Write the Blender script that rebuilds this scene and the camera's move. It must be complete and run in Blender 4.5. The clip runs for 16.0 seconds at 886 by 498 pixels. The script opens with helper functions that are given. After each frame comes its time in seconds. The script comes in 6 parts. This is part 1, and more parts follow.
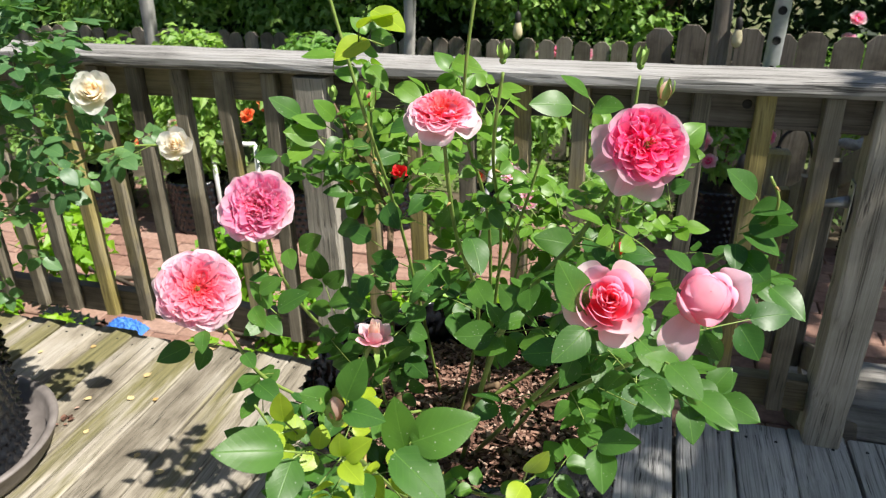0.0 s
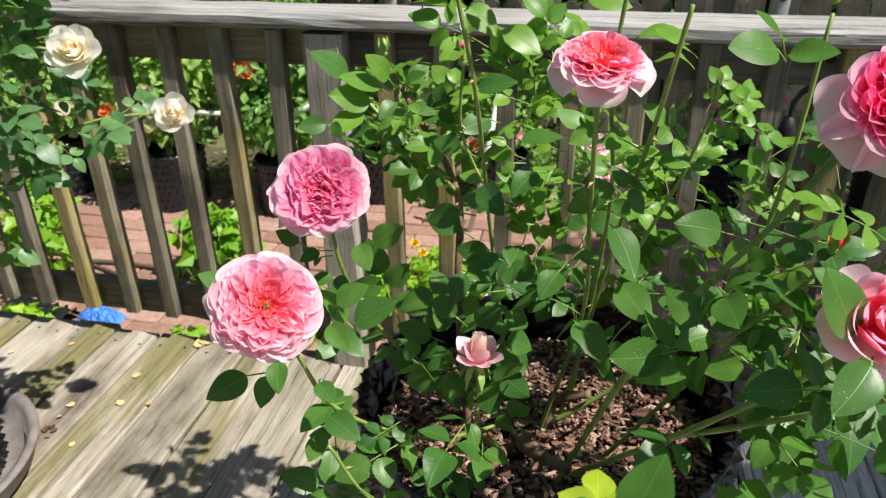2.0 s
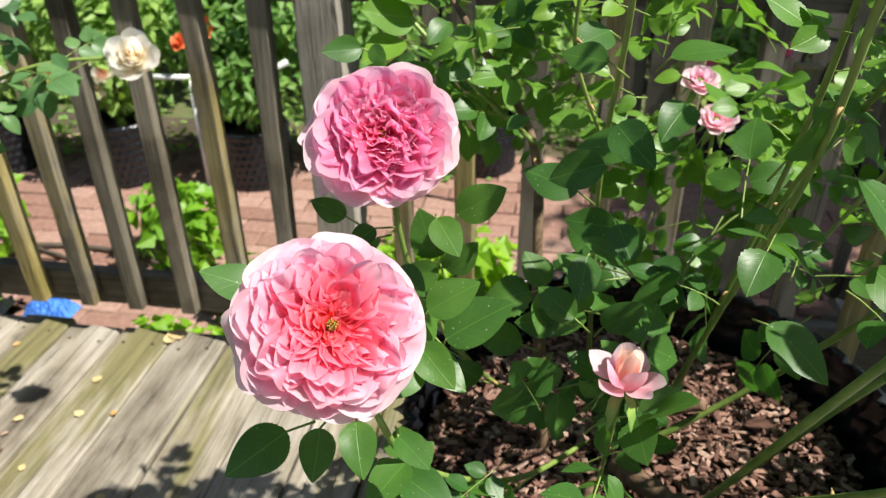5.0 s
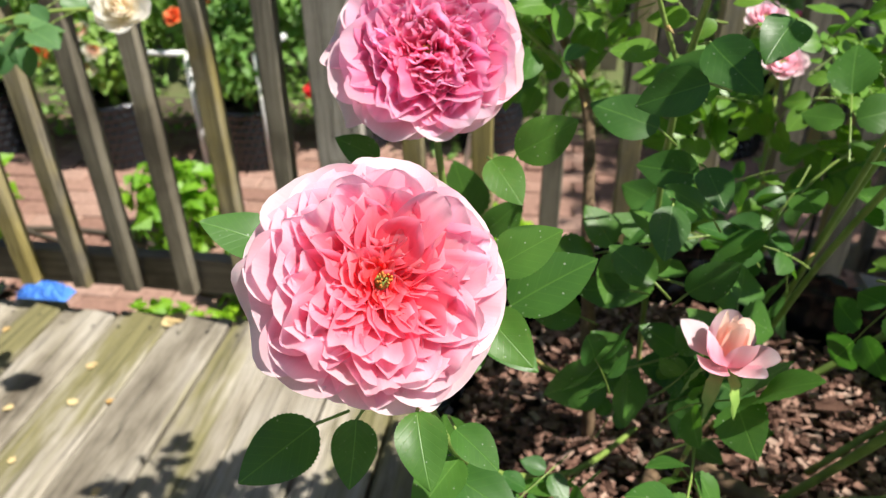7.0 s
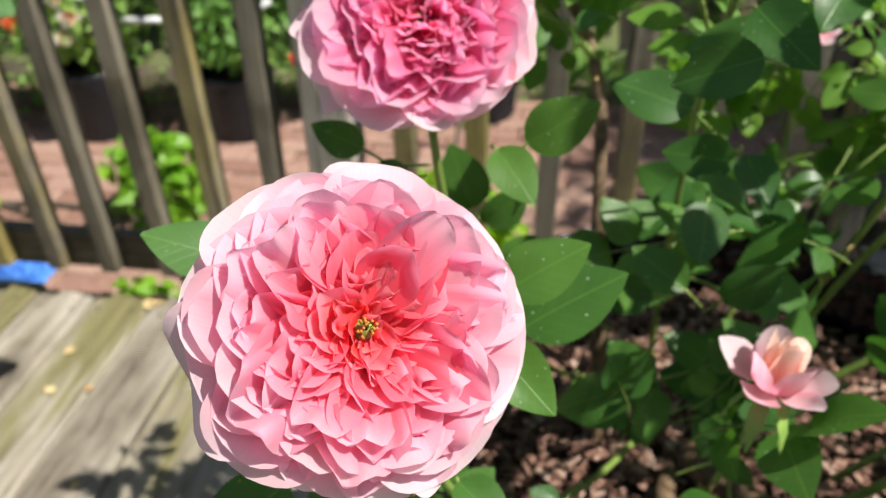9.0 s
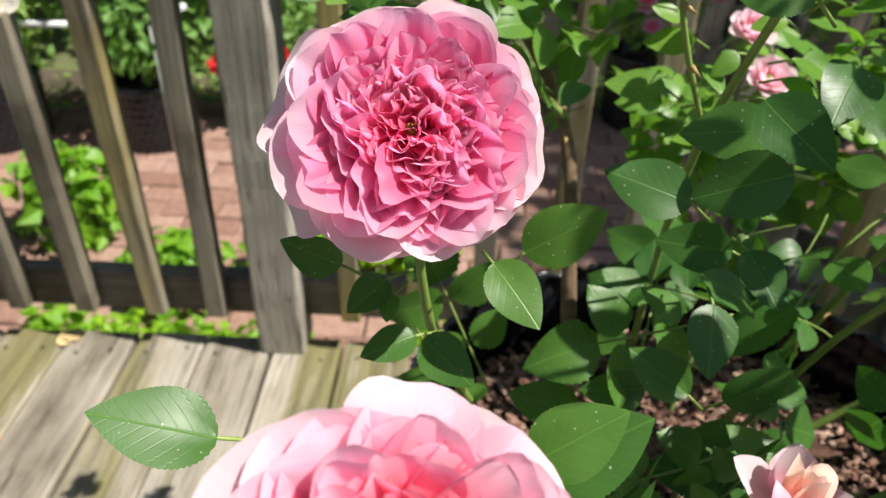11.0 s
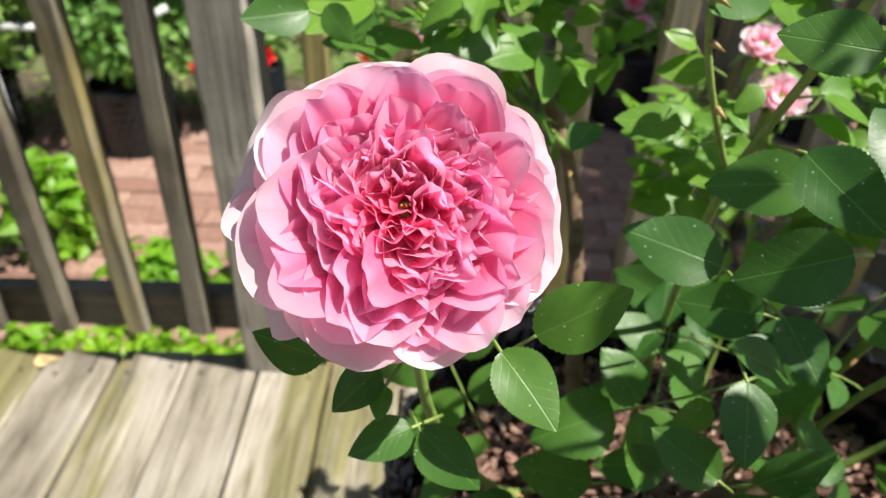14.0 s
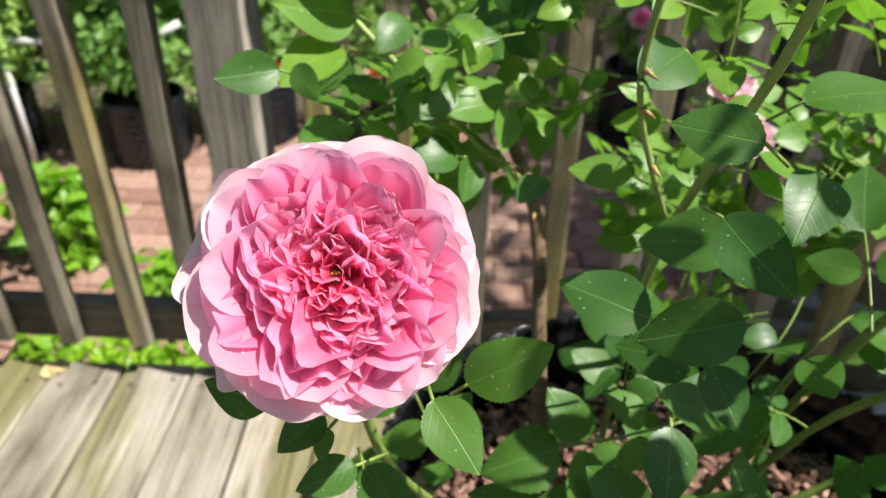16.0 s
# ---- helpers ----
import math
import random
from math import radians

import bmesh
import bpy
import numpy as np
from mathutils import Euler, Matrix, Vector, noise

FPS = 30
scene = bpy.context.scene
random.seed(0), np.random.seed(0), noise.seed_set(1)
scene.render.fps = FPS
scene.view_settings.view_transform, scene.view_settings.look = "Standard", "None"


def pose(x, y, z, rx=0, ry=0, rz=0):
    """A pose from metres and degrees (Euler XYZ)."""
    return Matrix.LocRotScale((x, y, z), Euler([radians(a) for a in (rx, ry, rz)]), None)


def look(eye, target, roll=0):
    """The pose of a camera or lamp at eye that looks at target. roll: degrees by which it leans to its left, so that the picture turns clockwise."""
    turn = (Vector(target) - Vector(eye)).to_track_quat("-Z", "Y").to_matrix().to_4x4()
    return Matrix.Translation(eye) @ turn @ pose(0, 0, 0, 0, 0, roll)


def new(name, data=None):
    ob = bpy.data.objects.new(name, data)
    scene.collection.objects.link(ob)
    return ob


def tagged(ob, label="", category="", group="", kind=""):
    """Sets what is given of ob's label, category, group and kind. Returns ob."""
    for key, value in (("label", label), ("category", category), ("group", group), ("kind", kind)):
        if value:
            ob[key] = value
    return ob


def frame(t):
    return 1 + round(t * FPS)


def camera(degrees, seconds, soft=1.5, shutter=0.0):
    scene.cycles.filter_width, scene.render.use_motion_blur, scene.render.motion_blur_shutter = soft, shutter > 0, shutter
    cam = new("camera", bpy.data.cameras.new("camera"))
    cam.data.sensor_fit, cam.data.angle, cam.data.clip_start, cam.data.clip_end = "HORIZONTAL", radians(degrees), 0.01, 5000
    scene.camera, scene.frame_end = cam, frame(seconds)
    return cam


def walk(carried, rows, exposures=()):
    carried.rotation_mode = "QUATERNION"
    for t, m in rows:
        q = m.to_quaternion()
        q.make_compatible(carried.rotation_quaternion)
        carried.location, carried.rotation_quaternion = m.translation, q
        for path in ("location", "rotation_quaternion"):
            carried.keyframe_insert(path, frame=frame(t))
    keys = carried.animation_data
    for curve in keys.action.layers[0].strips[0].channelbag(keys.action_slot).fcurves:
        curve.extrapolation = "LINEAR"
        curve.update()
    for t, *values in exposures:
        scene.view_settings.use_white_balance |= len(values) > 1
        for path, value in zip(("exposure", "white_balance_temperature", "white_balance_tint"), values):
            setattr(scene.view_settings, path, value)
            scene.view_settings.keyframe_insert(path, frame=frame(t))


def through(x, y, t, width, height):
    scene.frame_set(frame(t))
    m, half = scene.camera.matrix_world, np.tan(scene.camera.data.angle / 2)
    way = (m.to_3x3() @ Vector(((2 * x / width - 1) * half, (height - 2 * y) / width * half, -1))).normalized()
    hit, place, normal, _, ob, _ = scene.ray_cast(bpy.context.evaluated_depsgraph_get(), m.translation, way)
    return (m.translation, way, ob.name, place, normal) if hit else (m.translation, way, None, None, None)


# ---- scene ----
cam = camera(61.7, 16.0, soft=1.2)
# a small real aperture, focused on a plane that the blooms cross as the camera nears them
focus = new("focus_mark")
focus.location = (0.95, 1.71, 1.79)
tagged(focus, kind="structure")
cam.data.dof.use_dof, cam.data.dof.focus_object, cam.data.dof.aperture_fstop = True, focus, 14.0
PATH = [
    (0, (0.371, 0.295, 1.282), (-0.132, 2.023, 0.409), -1.3),
    (0.5, (0.286, 0.349, 1.269), (-0.157, 2.081, 0.373), -1.4),
    (1, (0.225, 0.367, 1.247), (-0.166, 2.104, 0.335), -0.8),
    (1.5, (0.186, 0.392, 1.231), (-0.189, 2.123, 0.302), -0.5),
    (2, (0.155, 0.449, 1.215), (-0.237, 2.164, 0.265), -1.0),
    (2.5, (0.116, 0.506, 1.205), (-0.277, 2.21, 0.234), -1.5),
    (3, (0.076, 0.538, 1.177), (-0.292, 2.241, 0.195), -1.3),
    (3.5, (0.049, 0.575, 1.139), (-0.29, 2.28, 0.15), -0.9),
    (6, (-0.037, 0.693, 1.068), (-0.303, 2.381, 0.03), -1.0),
    (6.5, (-0.047, 0.712, 1.043), (-0.327, 2.395, -0.001), -1.5),
    (7, (-0.057, 0.723, 1.024), (-0.329, 2.401, -0.029), -1.3),
    (7.5, (-0.056, 0.745, 1.015), (-0.327, 2.405, -0.068), -1.9),
    (8, (-0.058, 0.761, 1.007), (-0.328, 2.408, -0.095), -1.8),
    (8.5, (-0.065, 0.771, 1.002), (-0.33, 2.41, -0.113), -1.5),
    (9, (-0.07, 0.789, 1.005), (-0.314, 2.424, -0.121), -1.3),
    (9.5, (-0.074, 0.817, 1.01), (-0.274, 2.45, -0.127), -1.3),
    (10, (-0.087, 0.83, 1.017), (-0.215, 2.476, -0.111), 0.1),
    (12.5, (-0.116, 0.901, 1.033), (-0.115, 2.54, -0.113), 1.6),
    (13, (-0.11, 0.913, 1.031), (-0.11, 2.55, -0.118), 1.6),
    (13.5, (-0.112, 0.911, 1.032), (-0.115, 2.55, -0.114), 1.5),
    (14, (-0.113, 0.909, 1.031), (-0.119, 2.549, -0.113), 1.4),
    (14.5, (-0.113, 0.906, 1.033), (-0.112, 2.549, -0.107), 1.4),
    (15, (-0.112, 0.903, 1.038), (-0.104, 2.548, -0.099), 1.4),
    (15.5, (-0.103, 0.898, 1.055), (-0.1, 2.55, -0.072), 2.0),
    (16, (-0.083, 0.899, 1.063), (-0.124, 2.552, -0.062), 1.4),
]
EXPOSURES = [(0.0, 0.96), (2.5, 0.86), (6.0, 0.96), (8.0, 0.92), (9.0, 0.8), (10.0, 0.8), (12.5, 1.02), (16.0, 1.06)]
walk(cam, [(t, look(eye, target, roll)) for t, eye, target, roll in PATH], EXPOSURES)

# ---- light ----
SUN = Vector((0.62, -0.14, 1.0)).normalized()
world = bpy.data.worlds.new("sky")
scene.world = world
world.use_nodes = True
wn = world.node_tree
sky = wn.nodes.new("ShaderNodeTexSky")
sky.sky_type = "NISHITA"
sky.sun_disc = False
sky.sun_elevation = math.asin(SUN.z)
sky.sun_rotation = math.atan2(SUN.x, SUN.y)
wn.links.new(sky.outputs[0], wn.nodes["Background"].inputs[0])
wn.nodes["Background"].inputs[1].default_value = 0.068
sun = new("sun", bpy.data.lights.new("sun", "SUN"))
sun.data.energy = 5.0
sun.data.angle = radians(0.6)
sun.data.color = (1.0, 0.95, 0.87)
sun.matrix_world = look(SUN * 20, (0, 0, 0))

# ---- materials ----
def mat(name, rough=0.7, metal=0.0, spec=0.4):
    m = bpy.data.materials.new(name)
    m.use_nodes = True
    b = m.node_tree.nodes["Principled BSDF"]
    b.inputs["Roughness"].default_value = rough
    b.inputs["Metallic"].default_value = metal
    b.inputs["Specular IOR Level"].default_value = spec
    return m, m.node_tree, b


def node(nt, kind, **kw):
    n = nt.nodes.new("ShaderNode" + kind)
    for k, v in kw.items():
        n.inputs[k.replace("_", " ")].default_value = v
    return n


def ramp(nt, fac, stops):
    r = nt.nodes.new("ShaderNodeValToRGB")
    while len(r.color_ramp.elements) < len(stops):
        r.color_ramp.elements.new(0.5)
    for e, (p, c) in zip(r.color_ramp.elements, stops):
        e.position, e.color = p, (*c, 1) if len(c) == 3 else c
    nt.links.new(fac, r.inputs[0])
    return r.outputs[0]


def mixc(nt, fac, a, b, kind="MIX"):
    n = nt.nodes.new("ShaderNodeMix")
    n.data_type, n.blend_type = "RGBA", kind
    for sock, v in ((n.inputs[0], fac), (n.inputs[6], a), (n.inputs[7], b)):
        if isinstance(v, (int, float)):
            sock.default_value = v
        elif isinstance(v, tuple):
            sock.default_value = (*v, 1)
        else:
            nt.links.new(v, sock)
    return n.outputs[2]


def calc(nt, op, a, b=0.0):
    n = nt.nodes.new("ShaderNodeMath")
    n.operation = op
    for sock, v in ((n.inputs[0], a), (n.inputs[1], b)):
        if isinstance(v, (int, float)):
            sock.default_value = v
        else:
            nt.links.new(v, sock)
    return n.outputs[0]


def bump(nt, bsdf, height, strength=0.3, distance=0.002):
    n = node(nt, "Bump", Strength=strength, Distance=distance)
    nt.links.new(height, n.inputs["Height"])
    nt.links.new(n.outputs[0], bsdf.inputs["Normal"])


def coords(nt, scale=(1, 1, 1), shift=True):
    """Object coordinates, shifted at random from piece to piece."""
    tc = nt.nodes.new("ShaderNodeTexCoord")
    mp = nt.nodes.new("ShaderNodeMapping")
    mp.inputs["Scale"].default_value = scale
    nt.links.new(tc.outputs["Object"], mp.inputs["Vector"])
    if not shift:
        return mp.outputs[0]
    oi = nt.nodes.new("ShaderNodeObjectInfo")
    ad = nt.nodes.new("ShaderNodeVectorMath")
    ad.operation = "ADD"
    sc = nt.nodes.new("ShaderNodeVectorMath")
    sc.operation = "SCALE"
    sc.inputs[0].default_value = (37.0, 53.0, 71.0)
    nt.links.new(oi.outputs["Random"], sc.inputs["Scale"])
    nt.links.new(mp.outputs[0], ad.inputs[0])
    nt.links.new(sc.outputs[0], ad.inputs[1])
    return ad.outputs[0]


def noise_tex(nt, vec, scale, detail=4.0, rough=0.55, distort=0.0):
    n = node(nt, "TexNoise", Scale=scale, Detail=detail, Roughness=rough, Distortion=distort)
    nt.links.new(vec, n.inputs["Vector"])
    return n.outputs["Fac"]


def wood(name, axis, light, mid, dark, moss=0.0, contrast=0.5, relief=0.6, cracks=0.6, stained=0.8):
    """Weathered, silvered timber: wavering grain along an axis of the piece, cracks, stains and growth."""
    m, nt, b = mat(name, 0.7, spec=0.4)
    light, mid, dark = [tuple(0.86 * v for v in c) for c in (light, mid, dark)]
    k = "xyz".index(axis)
    slow = [7.0, 7.0, 7.0]
    slow[k] = 1.6
    flow = node(nt, "TexNoise", Scale=1.0, Detail=2.0)
    nt.links.new(coords(nt, tuple(slow)), flow.inputs["Vector"])
    warp = nt.nodes.new("ShaderNodeVectorMath")
    warp.operation = "SCALE"
    warp.inputs["Scale"].default_value = 0.045
    nt.links.new(flow.outputs["Color"], warp.inputs[0])
    bent = nt.nodes.new("ShaderNodeVectorMath")
    bent.operation = "ADD"
    nt.links.new(coords(nt), bent.inputs[0])
    nt.links.new(warp.outputs[0], bent.inputs[1])

    def along(across, length):
        mp = nt.nodes.new("ShaderNodeMapping")
        s = [across] * 3
        s[k] = length
        mp.inputs["Scale"].default_value = s
        nt.links.new(bent.outputs[0], mp.inputs["Vector"])
        return mp.outputs[0]

    grain = noise_tex(nt, along(62.0, 1.1), 1.0, 5.0, 0.65)
    fine = noise_tex(nt, along(330.0, 3.5), 1.0, 3.0, 0.6)
    split = noise_tex(nt, along(190.0, 1.5), 1.0, 2.0, 0.5)
    patch = noise_tex(nt, coords(nt, (4.5, 1.6, 4.5) if axis == "y" else (3, 3, 3)), 1.3, 5.0, 0.62)
    g = calc(nt, "ADD", calc(nt, "MULTIPLY", grain, 0.5), calc(nt, "MULTIPLY", fine, 0.5))
    col = ramp(nt, g, [(0.5 - contrast * 0.36, dark), (0.5 - contrast * 0.1, mid), (0.5 + contrast * 0.26, light)])
    oi = nt.nodes.new("ShaderNodeObjectInfo")
    tone = calc(nt, "ADD", 0.74, calc(nt, "MULTIPLY", oi.outputs["Random"], 0.46))
    tn = nt.nodes.new("ShaderNodeCombineColor")
    for i in range(3):
        nt.links.new(tone, tn.inputs[i])
    col = mixc(nt, 1.0, col, tn.outputs[0], "MULTIPLY")
    stain = ramp(nt, patch, [(0.34, (0.3, 0.27, 0.23)), (0.5, (0.85, 0.83, 0.78)), (0.6, (1.06, 1.06, 1.06))])
    col = mixc(nt, stained, col, stain, "MULTIPLY")
    gap = ramp(nt, split, [(0.29, (1, 1, 1)), (0.35, (0, 0, 0))])
    col = mixc(nt, calc(nt, "MULTIPLY", gap, cracks), col, tuple(c * 0.35 for c in dark))
    if moss:
        wide = noise_tex(nt, coords(nt, (6.0, 1.0, 6.0) if axis == "y" else (2, 2, 0.9)), 1.4, 5.0, 0.65)
        wide = calc(nt, "ADD", wide, calc(nt, "MULTIPLY", calc(nt, "SUBTRACT", oi.outputs["Random"], 0.5), 0.3))
        mask = ramp(nt, wide, [(0.5, (0, 0, 0)), (0.63, (1, 1, 1))])
        fac = calc(nt, "MULTIPLY", mask, moss)
        green = (0.17, 0.155, 0.065) if axis == "y" else (0.34, 0.27, 0.05)
        col = mixc(nt, fac, col, mixc(nt, 1.0, green, ramp(nt, g, [(0.35, (0.45, 0.45, 0.45)), (0.6, (1.15, 1.15, 1.15))]), "MULTIPLY"))
    nt.links.new(col, b.inputs["Base Color"])
    bump(nt, b, calc(nt, "SUBTRACT", g, calc(nt, "MULTIPLY", gap, 0.5)), relief, 0.003)
    return m


def leafy(name, young, old, gloss=0.4, through=0.42, spots=True):
    """Leaf blade: veins along the UV, a lighter translucent body."""
    young, old = [tuple(0.82 * v for v in c) for c in (young, old)]
    m, nt, b = mat(name, gloss, spec=0.42)
    uv = nt.nodes.new("ShaderNodeUVMap")
    sep = nt.nodes.new("ShaderNodeSeparateXYZ")
    nt.links.new(uv.outputs[0], sep.inputs[0])
    across = calc(nt, "ABSOLUTE", calc(nt, "SUBTRACT", sep.outputs[0], 0.5))
    rib = ramp(nt, across, [(0.0, (1, 1, 1)), (0.009, (0.5, 0.5, 0.5)), (0.02, (0, 0, 0))])
    vein = nt.nodes.new("ShaderNodeMath")
    vein.operation = "SINE"
    nt.links.new(calc(nt, "MULTIPLY", calc(nt, "SUBTRACT", sep.outputs[1], calc(nt, "MULTIPLY", across, 0.75)), 48.0), vein.inputs[0])
    side = ramp(nt, vein.outputs[0], [(0.86, (0, 0, 0)), (1.0, (1, 1, 1))])
    oi = nt.nodes.new("ShaderNodeObjectInfo")
    geo = nt.nodes.new("ShaderNodeNewGeometry")
    mixed = calc(nt, "ADD", calc(nt, "MULTIPLY", oi.outputs["Random"], 0.6), calc(nt, "MULTIPLY", geo.outputs["Random Per Island"], 0.4))
    col = ramp(nt, mixed, [(0.0, old), (0.6, tuple((a + c) / 2 for a, c in zip(old, young))), (1.0, young)])
    soft = noise_tex(nt, coords(nt), 60.0, 3.0)
    col = mixc(nt, 0.35, col, ramp(nt, soft, [(0.3, (0.6, 0.65, 0.6)), (0.7, (1.15, 1.12, 1.0))]), "MULTIPLY")
    pale = tuple(min(1, c * 1.5 + 0.01) for c in young)
    col = mixc(nt, calc(nt, "MULTIPLY", rib, 0.4), col, pale)
    col = mixc(nt, calc(nt, "MULTIPLY", side, 0.07), col, pale)
    if spots:
        vo = node(nt, "TexVoronoi", Scale=230.0)
        nt.links.new(coords(nt), vo.inputs["Vector"])
        dot = ramp(nt, vo.outputs["Distance"], [(0.07, (1, 1, 1)), (0.13, (0, 0, 0))])
        gate = ramp(nt, noise_tex(nt, coords(nt), 90.0, 2.0), [(0.42, (0, 0, 0)), (0.55, (1, 1, 1))])
        col = mixc(nt, calc(nt, "MULTIPLY", calc(nt, "MULTIPLY", dot, gate), 0.75), col, (0.42, 0.48, 0.4))
    nt.links.new(col, b.inputs["Base Color"])
    h = calc(nt, "ADD", calc(nt, "MULTIPLY", side, -0.12), calc(nt, "ADD", calc(nt, "MULTIPLY", rib, -0.6), calc(nt, "MULTIPLY", soft, 0.9)))
    bump(nt, b, h, 0.26, 0.001)
    tr = nt.nodes.new("ShaderNodeBsdfTranslucent")
    nt.links.new(mixc(nt, 1.0, col, (1.25, 1.35, 0.55), "MULTIPLY"), tr.inputs[0])
    sh = nt.nodes.new("ShaderNodeMixShader")
    sh.inputs[0].default_value = through
    nt.links.new(b.outputs[0], sh.inputs[1])
    nt.links.new(tr.outputs[0], sh.inputs[2])
    nt.links.new(sh.outputs[0], nt.nodes["Material Output"].inputs[0])
    return m


def petal_mat(name, base, body, tip, through=0.7, deep=(0.97, 0.8, 0.93)):
    """Petal: deep at the base, pale along the lip, with fine veins."""
    m, nt, b = mat(name, 0.65, spec=0.06)
    uv = nt.nodes.new("ShaderNodeUVMap")
    sep = nt.nodes.new("ShaderNodeSeparateXYZ")
    nt.links.new(uv.outputs[0], sep.inputs[0])
    oi = nt.nodes.new("ShaderNodeObjectInfo")
    soft = noise_tex(nt, coords(nt), 55.0, 3.0)
    v = calc(nt, "ADD", sep.outputs[1], calc(nt, "MULTIPLY", calc(nt, "SUBTRACT", soft, 0.5), 0.3))
    v = calc(nt, "ADD", v, calc(nt, "MULTIPLY", calc(nt, "SUBTRACT", oi.outputs["Random"], 0.5), 0.24))
    col = ramp(nt, v, [(0.22, base), (0.68, body), (0.97, tip)])
    veins = nt.nodes.new("ShaderNodeMapping")
    veins.inputs["Scale"].default_value = (34, 2.2, 1)
    nt.links.new(uv.outputs[0], veins.inputs[0])
    vn = noise_tex(nt, veins.outputs[0], 1.0, 4.0, 0.6)
    col = mixc(nt, 0.16, col, ramp(nt, vn, [(0.35, (0.85, 0.74, 0.77)), (0.6, (1, 1, 1))]), "MULTIPLY")
    nt.links.new(col, b.inputs["Base Color"])
    bump(nt, b, calc(nt, "ADD", calc(nt, "MULTIPLY", vn, 0.6), calc(nt, "MULTIPLY", soft, 0.8)), 0.3, 0.0012)
    tr = nt.nodes.new("ShaderNodeBsdfTranslucent")
    nt.links.new(mixc(nt, 1.0, col, deep, "MULTIPLY"), tr.inputs[0])
    sh = nt.nodes.new("ShaderNodeMixShader")
    sh.inputs[0].default_value = through
    nt.links.new(b.outputs[0], sh.inputs[1])
    nt.links.new(tr.outputs[0], sh.inputs[2])
    nt.links.new(sh.outputs[0], nt.nodes["Material Output"].inputs[0])
    return m


def plain(name, a, c, scale=30.0, rough=0.6, metal=0.0, spec=0.4, relief=0.2, dist=0.002):
    """Two mottled colours with a fine relief."""
    m, nt, b = mat(name, rough, metal, spec)
    vec = coords(nt)
    n1 = noise_tex(nt, vec, scale, 5.0)
    n2 = noise_tex(nt, vec, scale * 0.17, 3.0)
    f = calc(nt, "ADD", calc(nt, "MULTIPLY", n1, 0.55), calc(nt, "MULTIPLY", n2, 0.45))
    nt.links.new(ramp(nt, f, [(0.33, a), (0.66, c)]), b.inputs["Base Color"])
    bump(nt, b, n1, relief, dist)
    return m


def islands(name, stops, rough=0.85, scale=120.0):
    """Many loose pieces, each of a colour of its own."""
    m, nt, b = mat(name, rough, spec=0.2)
    geo = nt.nodes.new("ShaderNodeNewGeometry")
    oi = nt.nodes.new("ShaderNodeObjectInfo")
    r = calc(nt, "FRACT", calc(nt, "ADD", geo.outputs["Random Per Island"], oi.outputs["Random"]))
    col = ramp(nt, r, stops)
    n1 = noise_tex(nt, coords(nt), scale, 4.0)
    col = mixc(nt, 0.6, col, ramp(nt, n1, [(0.3, (0.5, 0.48, 0.46)), (0.7, (1.1, 1.1, 1.1))]), "MULTIPLY")
    nt.links.new(col, b.inputs["Base Color"])
    bump(nt, b, n1, 0.4, 0.002)
    return m


DECK = wood("deck timber", "y", (0.445, 0.408, 0.345), (0.325, 0.293, 0.24), (0.095, 0.083, 0.064), moss=0.95, contrast=0.46, stained=1.0, cracks=0.9, relief=1.0)
DECK_GREY = wood("silvered deck timber", "y", (0.54, 0.54, 0.535), (0.37, 0.37, 0.368), (0.08, 0.08, 0.082), contrast=0.34, stained=0.4, cracks=1.0, relief=1.0)
CAP = wood("cap timber", "x", (0.43, 0.42, 0.41), (0.32, 0.312, 0.3), (0.11, 0.106, 0.1), contrast=0.26, stained=0.4, cracks=0.85, relief=0.9)
RAIL = wood("rail timber", "x", (0.27, 0.24, 0.2), (0.18, 0.16, 0.13), (0.06, 0.05, 0.04), moss=0.2)
UPRIGHT = wood("upright timber", "z", (0.3, 0.268, 0.205), (0.2, 0.178, 0.136), (0.05, 0.042, 0.03), moss=0.6, contrast=0.46)
POSTW = wood("post timber", "z", (0.46, 0.425, 0.365), (0.36, 0.33, 0.28), (0.12, 0.105, 0.085), contrast=0.36, stained=0.5, relief=1.0, cracks=0.9)
FENCEW = wood("fence timber", "z", (0.3, 0.26, 0.215), (0.2, 0.172, 0.145), (0.07, 0.06, 0.05))
STAIRW = wood("stair timber", "x", (0.32, 0.304, 0.28), (0.216, 0.204, 0.188), (0.064, 0.06, 0.056))
LEAF = leafy("rose leaf", (0.13, 0.285, 0.042), (0.04, 0.135, 0.03))
LEAF_YOUNG = leafy("young rose leaf", (0.52, 0.62, 0.04), (0.3, 0.47, 0.04), through=0.45, spots=False)
# fresh growth; its lighter green also stands for sun on top and back leaves
LEAF_MID = leafy("fresh and sunlit rose leaf", (0.22, 0.4, 0.045), (0.11, 0.27, 0.04))
LEAF_PALE = leafy("white rose leaf", (0.2, 0.36, 0.12), (0.075, 0.2, 0.085))
LEAF_FAR = leafy("garden leaf", (0.43, 0.62, 0.15), (0.15, 0.34, 0.08), gloss=0.5, spots=False)
LEAF_HERB = leafy("herb leaf", (0.36, 0.6, 0.03), (0.16, 0.38, 0.025), gloss=0.45, spots=False)
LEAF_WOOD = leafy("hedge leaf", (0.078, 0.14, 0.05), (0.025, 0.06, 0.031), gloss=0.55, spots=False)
STEM = plain("green cane", (0.11, 0.18, 0.032), (0.23, 0.31, 0.075), 60.0, 0.45)
STEM_OLD = plain("brown cane", (0.07, 0.045, 0.025), (0.2, 0.13, 0.075), 90.0, 0.8, relief=0.6)
